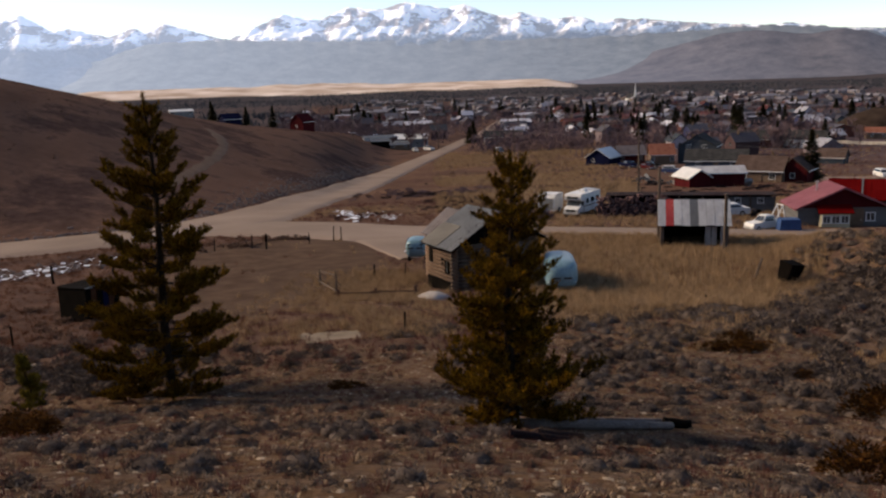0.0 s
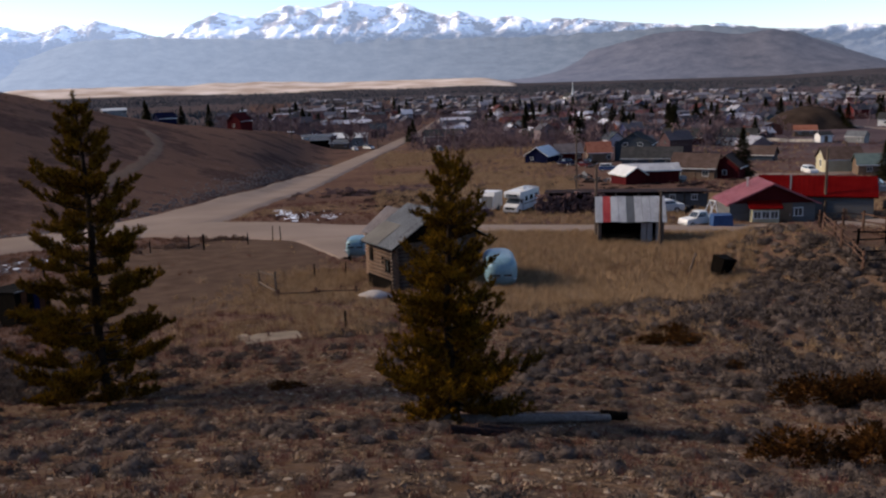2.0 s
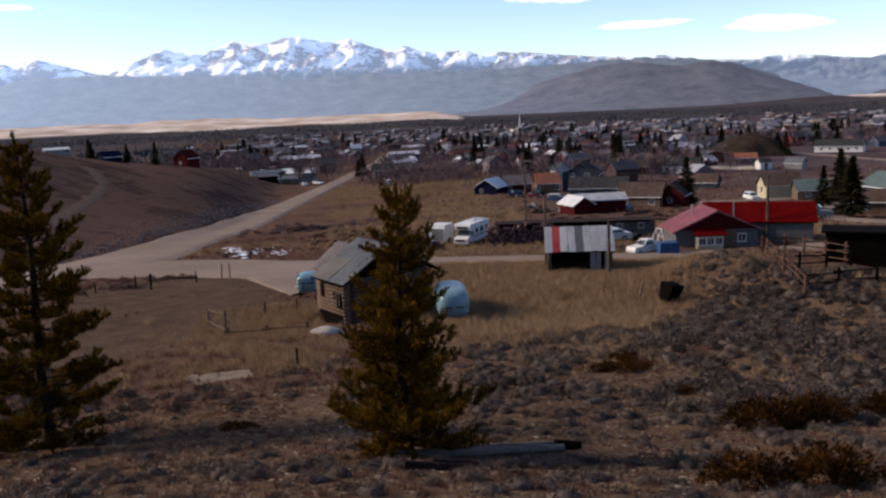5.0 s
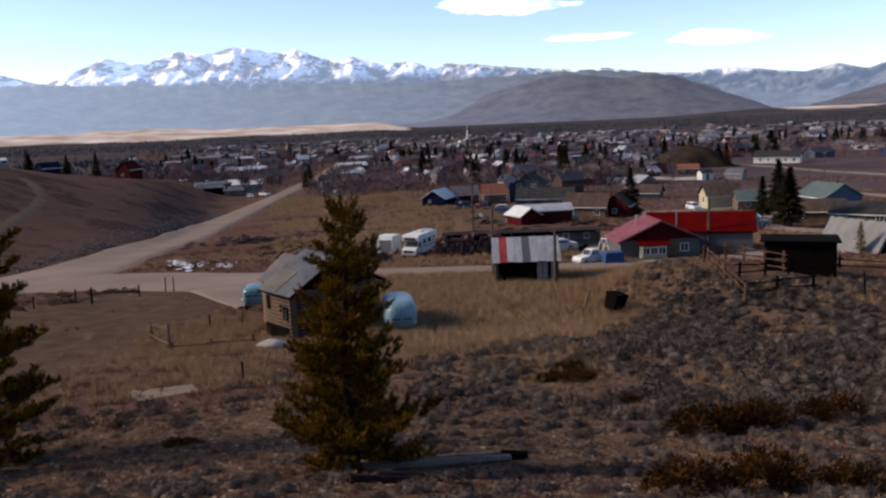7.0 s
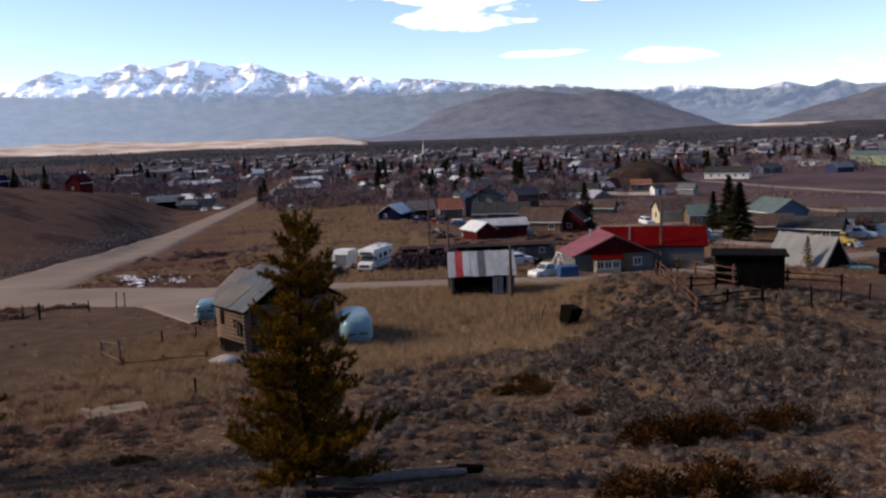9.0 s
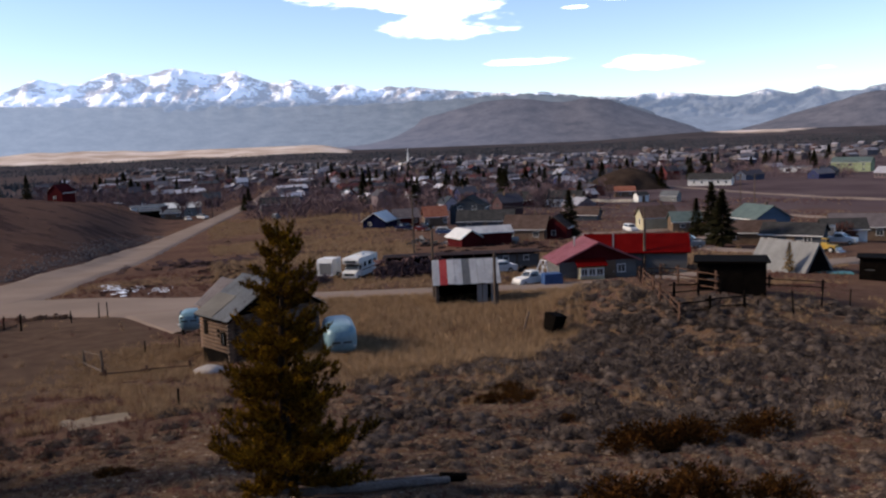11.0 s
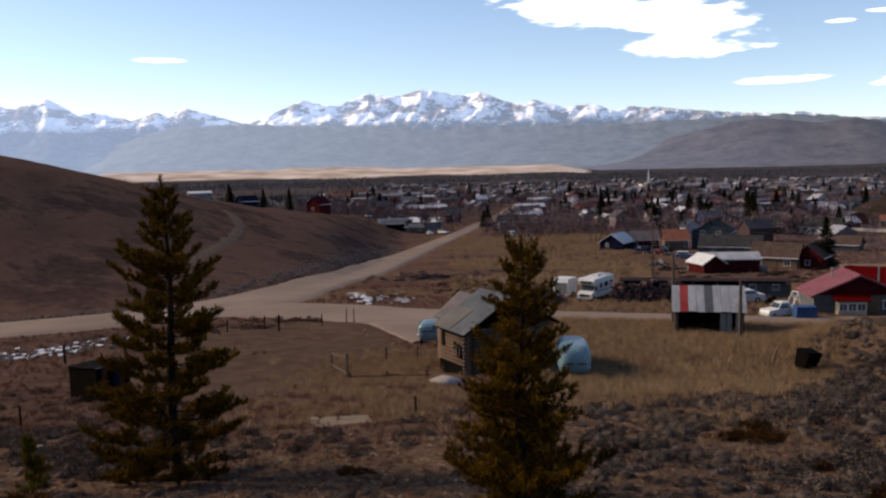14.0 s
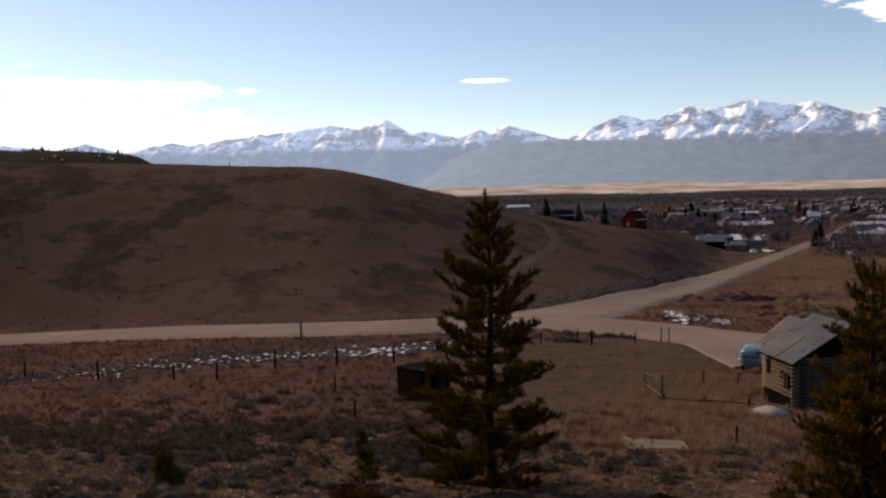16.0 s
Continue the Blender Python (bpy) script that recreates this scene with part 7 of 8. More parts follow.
for _ in range(600):
    r = tree_rng.uniform(900, 1700)
    a = radians(tree_rng.uniform(-42, 8))
    places.append((-r * math.sin(a), r * math.cos(a), ground_z(-r * math.sin(a), r * math.cos(a)) - 0.3, tree_rng.uniform(8, 15), tree_rng.uniform(0, 6), 0))
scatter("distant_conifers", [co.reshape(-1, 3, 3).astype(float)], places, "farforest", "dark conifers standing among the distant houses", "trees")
twigs = [np.array(bush_template(100, 500 + k, 1.5, 0.11, 1.6)) for k in range(4)]
places = []
for _ in range(3400):
    r = 300 * (1700 / 300) ** tree_rng.random()
    a = radians(tree_rng.uniform(-40, 10))
    x, y = -r * math.sin(a), r * math.cos(a)
    if road_gap(x, y) > 4 and not (x > 0.45 * y and r < 480) and not (-45 < x < 12 and y < 372):
        places.append((x, y, ground_z(x, y) - 0.2, tree_rng.uniform(1.5, 5.5), tree_rng.uniform(0, 6), tree_rng.randrange(4)))
scatter("town_brush", twigs, places, "twig", "leafless brown thickets between the distant houses", "thicket")

# dark woods of the valley floor and trees on the hill's rim
cone = np.array([[(math.cos(a), math.sin(a), 0.0), (math.cos(a + 2.1), math.sin(a + 2.1), 0.0), (0.0, 0.0, 4.2)] for a in (0, 2.1, 4.2)])
places = []
for _ in range(22000):
    r = tree_rng.uniform(1650, 2950)
    a = radians(tree_rng.uniform(-48, 30))
    x, y = -r * math.sin(a), r * math.cos(a)
    if noise.noise((x * 0.004, y * 0.004, 0)) + tree_rng.uniform(-0.3, 0.3) + (r - 2100) / 900 > -0.1:
        places.append((x, y, ground_z(x, y), tree_rng.uniform(0.6, 1.4), tree_rng.uniform(0, 6), 0))
for _ in range(900):
    r = tree_rng.uniform(520, 1500)
    a = radians(tree_rng.uniform(9, 26))
    x, y = -r * math.sin(a), r * math.cos(a)
    places.append((x, y, ground_z(x, y), tree_rng.uniform(0.8, 1.8), tree_rng.uniform(0, 6), 0))
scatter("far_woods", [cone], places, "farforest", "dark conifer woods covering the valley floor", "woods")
rim = Geo()
for k in range(40):
    for j in range(6):
        az = 39.0 + 26 * k / 39
        top = 20 + 640 * math.tan(radians(2.3 + 0.35 * smooth((az - 39) / 8) + 0.12 * noise.noise((az * 0.9, 0, 0)))) if az > 40.5 else 20 + 640 * math.tan(radians(1.4 + 0.55 * (az - 39)))
        r = 470 + 170 * j / 5
        z = 5 + (top - 5) * smooth(j / 5)
        rim.v.append((-r * math.sin(radians(az)), r * math.cos(radians(az)), z))
for k in range(39):
    for j in range(5):
        rim.f.append((k * 6 + j, k * 6 + j + 1, (k + 1) * 6 + j + 1, (k + 1) * 6 + j))
lone("spoil_ridge", rim, "darkspoil", "dark spoil ridge with old snow behind the hill", "ridge", kind="structure", round_off=True)
places = []
for k in range(60):
    az = tree_rng.uniform(34, 47)
    if az > 40.5:
        r = 640
        z = 20 + r * math.tan(radians(2.3 + 0.35 * smooth((az - 39) / 8))) - 1.0
    else:
        r = tree_rng.uniform(205, 240)
        z = ground_z(-r * math.sin(radians(az)), r * math.cos(radians(az))) - 0.2
    places.append((-r * math.sin(radians(az)), r * math.cos(radians(az)), z, tree_rng.uniform(0.5, 1.3) * (1.0 if az > 40.5 else 0.42), 0, 0))
scatter("rim_trees", [cone * np.array([0.8, 0.8, 1])], places, "farforest", "small dark conifers along the skyline of the hill", "trees")
rocks = [rock_template(k, 0.45) for k in range(4)]
places = []
for k in range(46):
    az = tree_rng.uniform(39.5, 48.5)
    j = tree_rng.uniform(0.5, 0.95)
    r = 470 + 170 * j
    top = 20 + 640 * math.tan(radians(2.3 + 0.35 * smooth((az - 39) / 8)))
    places.append((-r * math.sin(radians(az)), r * math.cos(radians(az)), 5 + (top - 5) * smooth(j), tree_rng.uniform(0.5, 1.8), tree_rng.uniform(0, 6), k))
scatter("ridge_snow", rocks, places, "snow", "patches of old snow on the spoil ridge", "snow")

# poles and wires
def power_pole(x, y, h, arms=1, label="brown wooden power pole with a crossarm"):
    root = thing("power_pole", label, "pole", on_ground(x, y, 20), "power poles")
    part("post", Geo().tube((0, 0, -0.5), (0, 0, h), 0.16, 0.11, 8), "polewood", root)
    for k in range(arms):
        arm = part("crossarm", Geo().box((0, 0.14, h - 0.5 - 0.8 * k), (2.2, 0.1, 0.12)), "polewood", root)
        for s in (-1, -0.4, 0.4, 1):
            part("insulator", Geo().tube((s, 0.14, h - 0.44 - 0.8 * k), (s, 0.14, h - 0.26 - 0.8 * k), 0.05, 0.04, 6), "steel", arm)
    return root


POLES = ((29.1, 128.5, 9.6, 1), (18.3, 73.2, 6.3, 0), (21.8, 66.5, 4.6, 0), (44.5, 84.0, 7.0, 0), (117, 170, 12, 1), (21, 250, 10, 1), (40, 330, 10, 1), (62, 420, 10, 1), (-1, 330, 9, 1), (-30, 300, 9, 1), (148, 222, 11, 1))
for p in POLES:
    power_pole(*p)
wires = []
for (x0, y0, h0), (x1, y1, h1) in (((29.1, 128.5, 9.2), (21, 250, 9.5)), ((21, 250, 9.5), (40, 330, 9.5)), ((29.1, 128.5, 9.2), (44.5, 84, 6.8)), ((29.1, 128.5, 8.8), (18.3, 73.2, 6.2))):
    g = Geo()
    a, b = Vector((x0, y0, ground_z(x0, y0) + h0)), Vector((x1, y1, ground_z(x1, y1) + h1))
    for k in range(10):
        p, q = a.lerp(b, k / 10), a.lerp(b, (k + 1) / 10)
        p.z -= 3.0 * (k / 10) * (1 - k / 10)
        q.z -= 3.0 * ((k + 1) / 10) * (1 - (k + 1) / 10)
        g.tube(p, q, 0.016, 0.016, 4, False)
    lone("power_wire", g, "wire", "thin sagging black wire between power poles", "wire", group="power wires")


# ---- fences, corral, loose things ----
def fence_post(x, y, h=1.25, r=0.06, tilt=0.0, material="oldwood", label="weathered grey wooden fence post", group="fence posts"):
    g = Geo().tube((0, 0, -0.3), (math.sin(tilt) * h, 0, h), r, r * 0.85, 7)
    return lone("fence_post", g, material, label, "post", on_ground(x, y, (x * 37) % 360), group)


post_rng = random.Random(3)
LINE = ((-64, 52), (-57, 52.5), (-50, 53), (-43.5, 54), (-39.7, 54.2), (-37.4, 58.6), (-33.5, 61.5), (-29.6, 64), (-26, 66.5), (-21, 71), (-16, 76.5))
for x, y in LINE:
    fence_post(x, y, post_rng.uniform(1.1, 1.6), 0.09, post_rng.uniform(-0.08, 0.08), "darkwood", "dark weathered fence post beside the ditch", "ditch fence posts")
for k in range(len(LINE) - 1):
    for h in (0.45, 0.95):
        a, b = (Vector((x, y, ground_z(x, y) + h)) for x, y in LINE[k:k + 2])
        lone("fence_wire", Geo().tube(a, b, 0.008, 0.008, 4, False), "wire", "thin rusty strand of fence wire", "wire", group="fence wires")
for x, y, h in ((-21.7, 41.7, 1.0), (-1.9, 36.6, 0.85), (-5.1, 60.0, 1.0), (-2.9, 60.2, 1.0), (-10.6, 81.5, 1.4), (-9.9, 82.0, 1.35), (-12.5, 79.0, 1.1), (-17.5, 77.5, 1.2), (-20.5, 76.0, 1.1), (-24, 74, 1.0), (-28.5, 52, 1.1), (14.0, 45.6, 0.55), (31.5, 46.3, 1.3), (34.1, 45.1, 1.5), (38.2, 47.8, 1.5), (41.5, 49.1, 1.4), (32.6, 46.6, 0.5)):
    fence_post(x, y, h, 0.055, post_rng.uniform(-0.1, 0.1), "darkwood")
fence_post(-45.1, 75.6, 1.75, 0.12, 0.0, "polewood", "short brown marker post beside the road", "marker posts")


def rail_fence(name, points, rails, label, h=1.15, material="brownwood"):
    root = thing(name, label, "fence", pose(0, 0, 0))
    for x, y in points:
        z = ground_z(x, y)
        part("post", Geo().tube((x, y, z - 0.3), (x + 0.03, y, z + h), 0.1, 0.085, 7), material, root)
    for k in range(len(points) - 1):
        (x0, y0), (x1, y1) = points[k], points[k + 1]
        d = Vector((x1 - x0, y1 - y0, 0)).normalized() * 0.3
        for i in range(rails):
            u = h * (i + 0.7) / (rails + 0.2)
            w = post_rng.uniform(-0.05, 0.05)
            part("rail", Geo().tube((x0 - d.x, y0 - d.y, ground_z(x0, y0) + u + w), (x1 + d.x, y1 + d.y, ground_z(x1, y1) + u - w), 0.045, 0.04, 7), material, root)
    return root


rail_fence("corral_fence", ((30.2, 57.0), (29.1, 53.5), (28.2, 51.0), (27.8, 48.8), (27.3, 46.9)), 3, "weathered brown pole fence running down the bench", 1.25)
rail_fence("corral_fence", ((27.6, 47.5), (29.4, 46.9), (31.5, 46.4)), 2, "sagging dark pole fence at the corral's foot", 1.15, "darkwood")
rail_fence("corral_fence", ((29.6, 51.6), (31.2, 51.2), (32.9, 51.2)), 2, "sagging dark pole rails before the black shed", 1.0, "darkwood")
rail_fence("corral_fence", ((32.9, 51.8), (32.6, 53.6), (32.2, 55.6)), 3, "pale weathered pole panel beside the black shed", 1.5)
rail_fence("corral_fence", ((30.6, 58.4), (33.0, 59.6), (36.5, 60.0)), 2, "far pole rails of the corral", 1.2)
rail_fence("yard_fence", ((37.5, 59.0), (41.5, 58.0), (46, 57.5)), 2, "low dark pole fence beyond the black shed", 1.0, "darkwood")
# gate by the cabin
gate = thing("pole_gate", "old grey pole gate frame with a leaning brace", "fence", pose(0, 0, 0))
za, zb = ground_z(-6.7, 51.4), ground_z(-8.7, 58.4)
part("post", Geo().tube((-6.7, 51.4, za - 0.3), (-6.72, 51.4, za + 1.75), 0.075, 0.06, 7), "oldwood", gate)
part("post", Geo().tube((-8.7, 58.4, zb - 0.3), (-8.7, 58.4, zb + 1.15), 0.08, 0.065, 7), "oldwood", gate)
part("rail", Geo().tube((-8.75, 58.6, zb + 0.95), (-6.7, 51.3, za + 1.5), 0.05, 0.045, 7), "oldwood", gate)
part("brace", Geo().tube((-8.9, 59.0, zb + 0.15), (-6.7, 51.3, za + 0.55), 0.06, 0.055, 7), "oldwood", gate)
rail_fence("rail_fence", ((-6.6, 51.3), (-4.3, 50.6), (-1.9, 50.2)), 1, "long low pole rail between gate and cabin", 0.62, "brownwood")


def log_thing(x0, y0, x1, y1, r, material, label, name="fallen_log"):
    a, b = Vector((x0, y0, ground_z(x0, y0) + r * 0.75)), Vector((x1, y1, ground_z(x1, y1) + r * 0.75))
    w = (b - a).normalized()
    u = w.orthogonal().normalized()
    q = w.cross(u)
    rings = []
    for k in range(9):
        c = a.lerp(b, k / 8)
        rings.append([c + (u * math.cos(i * math.pi / 5) + q * math.sin(i * math.pi / 5)) * r * (1 - 0.03 * k) * (1 + 0.16 * noise.noise((k * 0.7, i * 0.9, x0))) for i in range(10)])
    g = Geo().loft(rings)
    return lone(name, g, material, label, "log", round_off=False)


log_thing(1.0, 18.3, 5.2, 19.5, 0.13, "silverwood", "long silver-grey squared timber lying under the pine")
log_thing(2.4, 19.4, 5.1, 20.2, 0.11, "silverwood", "weathered grey timber lying behind another")
log_thing(5.1, 19.9, 5.75, 19.9, 0.14, "darkwood", "short charred log end beside the timber")
for x0, y0, x1, y1, r in ((0.2, 15.7, 1.2, 15.9, 0.08), (1.0, 15.0, 2.1, 15.1, 0.1), (1.6, 16.1, 2.6, 16.5, 0.09), (2.9, 14.3, 3.2, 14.9, 0.08), (0.9, 15.4, 1.9, 15.35, 0.07)):
    log_thing(x0, y0, x1, y1, r, "rust", "rotten reddish-brown stick of wood on stony ground", "rotten_log")


def rock_thing(x, y, s, material, label, flat=0.6, stretch=1.0):
    bm = bmesh.new()
    bmesh.ops.create_icosphere(bm, subdivisions=3, radius=1.0)
    for v in bm.verts:
        k = 0.85 + 0.3 * noise.noise(v.co * 1.2 + Vector((x, y, 0))) + 0.08 * noise.noise(v.co * 4 + Vector((y, x, 0)))
        v.co *= k
        v.co.z *= flat
        v.co.x *= stretch
    me = bpy.data.meshes.new("rock")
    bm.to_mesh(me)
    bm.free()
    me.materials.append(M[material])
    ob = new("rock", me)
    ob.matrix_basis = on_ground(x, y, (x * 53) % 360, 0.05) @ Matrix.Diagonal((s, s, s, 1))
    return tagged(ob, label, "rock", "rocks on the slope")


rock_thing(-6.15, 35.5, 0.42, "stone", "pale rounded boulder beside the concrete slab")
rock_thing(7.9, 25.9, 0.3, "bluestone", "blue-grey rounded boulder among sagebrush", 0.75)
for k in range(46):
    r, az = 9 + 17 * post_rng.random() ** 1.2, post_rng.uniform(-38, 36)
    x, y = -r * math.sin(radians(az)), r * math.cos(radians(az))
    rock_thing(x, y, post_rng.uniform(0.07, 0.17), "stone" if k % 4 else "bluestone", "pale flat stone lying on the slope", 0.3, 1.5)
rock_thing(-15.7, 31.4, 0.42, "stone", "pale grey stone behind low sagebrush", 0.8)
rock_thing(18.4, 23.0, 0.28, "stone", "white upright stone on the slope", 1.0)

slab = Geo().prism([(-1.0, -0.7), (0.4, -0.85), (1.25, -0.4), (1.15, 0.6), (-0.5, 0.75), (-1.1, 0.25)], -0.2, 0.05, "xy")
lone("concrete_slab", slab, "slab", "pale flat slab lying in the dry grass", "slab", on_ground(-4.9, 34.8, 10))
hull = Geo()
rings = []
for k in range(-5, 6):
    v = k / 5
    w = 0.62 * (1 - abs(v) ** 2.5) + 0.05
    rings.append([(v * 1.0, w * math.cos(i * math.pi / 6) * (1 + 0.2 * noise.noise((v * 2, i * 0.5, 1.0))), 0.42 * (1 - 0.6 * v * v) * math.sin(i * math.pi / 6) * (1 + 0.25 * noise.noise((v * 2.2, i * 0.7, 5.0)))) for i in range(7)])
hull.loft(rings)
M["fadedhull"] = mat("weathered_white_hull", (0.20, 0.178, 0.165), (0.32, 0.29, 0.275), 1.6, 0.8, bump=0.2, fine=8)
lone("upturned_boat", hull, "fadedhull", "pale upturned hull lying in the grass by the cabin", "boat", on_ground(-0.75, 48.5, -18), round_off=True)
box = thing("water_trough", "black tipped metal trough on the slope's edge", "trough", on_ground(21.2, 52.9, 30))
part("body", Geo().box((0, 0, 0.95), (1.05, 0.8, 1.05), pose(0, 0, 0, 12, 9, 0), 1.2), "darkwood", box)
part("leg", Geo().box((0.1, 0.1, 0.2), (0.5, 0.5, 0.7), None, 1.3), "darkwood", box)
fence_post(19.9, 55.0, 1.4, 0.08, 0.5, "oldwood", "leaning grey fence post near the black trough")
scrap = thing("scrap_heap", "dark heap of scrap timber beside the lane", "scrap", on_ground(5.9, 74.0, 20))
for k in range(14):
    part("plank", Geo().box((0, 0, 0), (post_rng.uniform(1.0, 2.2), 0.16, 0.08), pose(post_rng.uniform(-1, 1), post_rng.uniform(-0.6, 0.6), post_rng.uniform(0.15, 0.8), post_rng.uniform(-20, 20), post_rng.uniform(-35, 35), post_rng.uniform(0, 180))), "darkwood", scrap)

# wreckage of boards and sheets in the yard beyond the woodshed
for x, y, n, wide, tall, kinds in ((37.5, 158, 34, 3.4, 1.5, ("slate", "tarp", "dark", "shingle", "slate")), (39.8, 149.5, 16, 2.0, 0.7, ("tin", "slate", "whitepaint")), (27.0, 93.5, 18, 2.2, 1.3, ("dark", "oldwood", "heapwood")), (33, 92.5, 14, 1.8, 0.9, ("tin", "dark", "slate"))):
    pile = thing("scrap_heap", "untidy heap of grey sheets and old boards in a yard", "scrap", on_ground(x, y, x * 13), "scrap heaps in the yards")
    for k in range(n):
        u, v = post_rng.uniform(-1, 1), post_rng.random()
        long, thin = post_rng.uniform(0.7, 1.9), post_rng.uniform(0.2, 0.8)
        part("sheet" if k % 2 else "board", Geo().box((0, 0, 0), (long, thin if k % 2 else 0.2, 0.06), pose(u * wide * (1 - 0.4 * v), post_rng.uniform(-0.9, 0.9), 0.1 + v * tall * (1 - 0.6 * abs(u)), post_rng.uniform(-50, 50), post_rng.uniform(-35, 35), post_rng.uniform(0, 180))), kinds[k % len(kinds)], pile)

# snow lying in the hollows
snow_tri = [rock_template(40 + k, 0.14) for k in range(4)]
places = []
for k in range(130):
    u = post_rng.random()
    x, y, size = -13.4 + 3.6 * u + post_rng.gauss(0, 0.35), 113 - 14 * u + post_rng.gauss(0, 1.2), post_rng.uniform(0.25, 0.6)
    if k > 60:
        x, y, size = post_rng.gauss(-9.0, 0.9), post_rng.gauss(104.5, 2.4), post_rng.uniform(0.1, 0.3)
    if k > 95:
        x, y, size = post_rng.gauss(-6.2, 0.6), post_rng.gauss(101.5, 2.6), post_rng.uniform(0.12, 0.4)
    if road_gap(x, y) > 0.6:
        places.append((x, y, ground_z(x, y) + 0.02, size, post_rng.uniform(0, 6), k))
for k in range(330):
    u = post_rng.random() ** 0.6
    x, y = -59 + 29 * u + post_rng.gauss(0, 1.2), 51.5 + 23 * u + post_rng.gauss(0, 1.5)
    places.append((x, y, ground_z(x, y) + 0.02, post_rng.uniform(0.08, 0.42) * (0.5 + 0.5 * u), post_rng.uniform(0, 6), k))
scatter("snow_patches", snow_tri, places, "snow", "broken patches of old snow in the roadside hollows", "snow")
places = []
for k in range(60):
    r, az = post_rng.uniform(430, 760), post_rng.uniform(4, 17)
    x, y = -r * math.sin(radians(az)), r * math.cos(radians(az))
    if noise.noise((x * 0.012, y * 0.012, 3.3)) > -0.05:
        places.append((x, y, ground_z(x, y) + 0.2, post_rng.uniform(2.0, 6.0), post_rng.uniform(0, 6), k))
scatter("valley_snow", snow_tri, places, "snow", "old snow lying between the houses behind the hill", "snow")
# broken rock along the foot of the hill and the ditch
rock_tri = [rock_template(60 + k, 0.7) for k in range(6)]
places = []
line = ROAD_LINES["town_road"]
for k in range(3700):
    i = post_rng.randrange(3, min(len(line) - 1, 95))
    p = line[i].to_2d()
    d = (line[i + 1] - line[i - 1]).to_2d().normalized()
    off = line[i].z + 0.5 + abs(post_rng.gauss(0, 2.6))
    q = p + Vector((-d.y, d.x)) * off + d * post_rng.uniform(-3, 3)
    if road_gap(q.x, q.y) > 0.4:
        places.append((q.x, q.y, ground_z(q.x, q.y), post_rng.uniform(0.08, 0.32), post_rng.uniform(0, 6), k))
for k in range(900):
    u = post_rng.random()
    x, y = -64 + 38 * u + post_rng.gauss(0, 1.8), 48.5 + 29 * u + post_rng.gauss(0, 2.2)
    places.append((x, y, ground_z(x, y), post_rng.uniform(0.1, 0.35), post_rng.uniform(0, 6), k))
scatter("roadside_rubble", rock_tri, places, "bluestone", "grey broken rock along the foot of the hill", "rubble")

# ---- ground cover ----
veg = random.Random(17)
SAGE = [shrub_template(230, 100 + k, 0.55, 0.1) for k in range(10)]
SAGE_FINE = [shrub_template(300, 200 + k, 0.6, 0.09) for k in range(6)]
GRASS = [grass_template(16, 300 + k, 0.5, 0.035) for k in range(10)]


def spot(r0, r1, az0=-48, az1=58):
    r = math.sqrt(veg.uniform(r0 * r0, r1 * r1))
    a = radians(veg.uniform(az0, az1))
    return -r * math.sin(a), r * math.cos(a), r, math.degrees(a)


def slope_edge(az):
    return lerp_table(az, (-45, -36, -26, -20, -13, -7, 4, 12, 20, 30, 50), (56, 54, 62, 46, 43, 38.5, 33, 33, 40, 46, 50))


def rust_patch(x, y):
    """Where the junipers lie open to the eye between the clumps."""
    return math.hypot((x - 10.6) / 2.3, (y - 29.6) / 2.6) < 1


near_places, far_places = [], []
for _ in range(9500):
    x, y, r, az = spot(5, 62)
    clump = noise.noise((x * 0.22, y * 0.22, 4.0)) + 0.5 * noise.noise((x * 0.7, y * 0.7, 1.0))
    rich = max(smooth((-az - 12) / 14), 0.3 * smooth((az - 10) / 8) * smooth((r - 18) / 8))
    if r > slope_edge(az) + veg.uniform(-3, 2):
        continue
    if clump + veg.uniform(-0.5, 0.5) < 0.12 - 0.2 * rich - (0.22 if az < -4 and r < 26 else 0) or (az < -12 and r > 30 and veg.random() < 0.7):
        continue
    if 0.3 < x < 6 and abs(y - 17.5 - 0.37 * (x - 1)) < 0.9:
        continue
    s = veg.uniform(0.11, 0.33) * (1 + 1.3 * rich * smooth((r - 20) / 15)) * (1 + 0.35 * smooth((r - 22) / 10))
    (near_places if r < 26 else far_places).append((x, y, ground_z(x, y) - 0.01, s, veg.uniform(0, 6.28), veg.randrange(10)))
for _ in range(170):
    x, y, r, az = spot(36, 60, -36, -15)
    if noise.noise((x * 0.15, y * 0.15, 12.0)) > 0.05 and r < slope_edge(az):
        far_places.append((x, y, ground_z(x, y) - 0.03, veg.uniform(0.35, 0.6), veg.uniform(0, 6.28), veg.randrange(10)))
# big rounded clumps over the bench
BENCH, cells = [clump_template(760, 260 + k) for k in range(8)], {}
bench_places = []
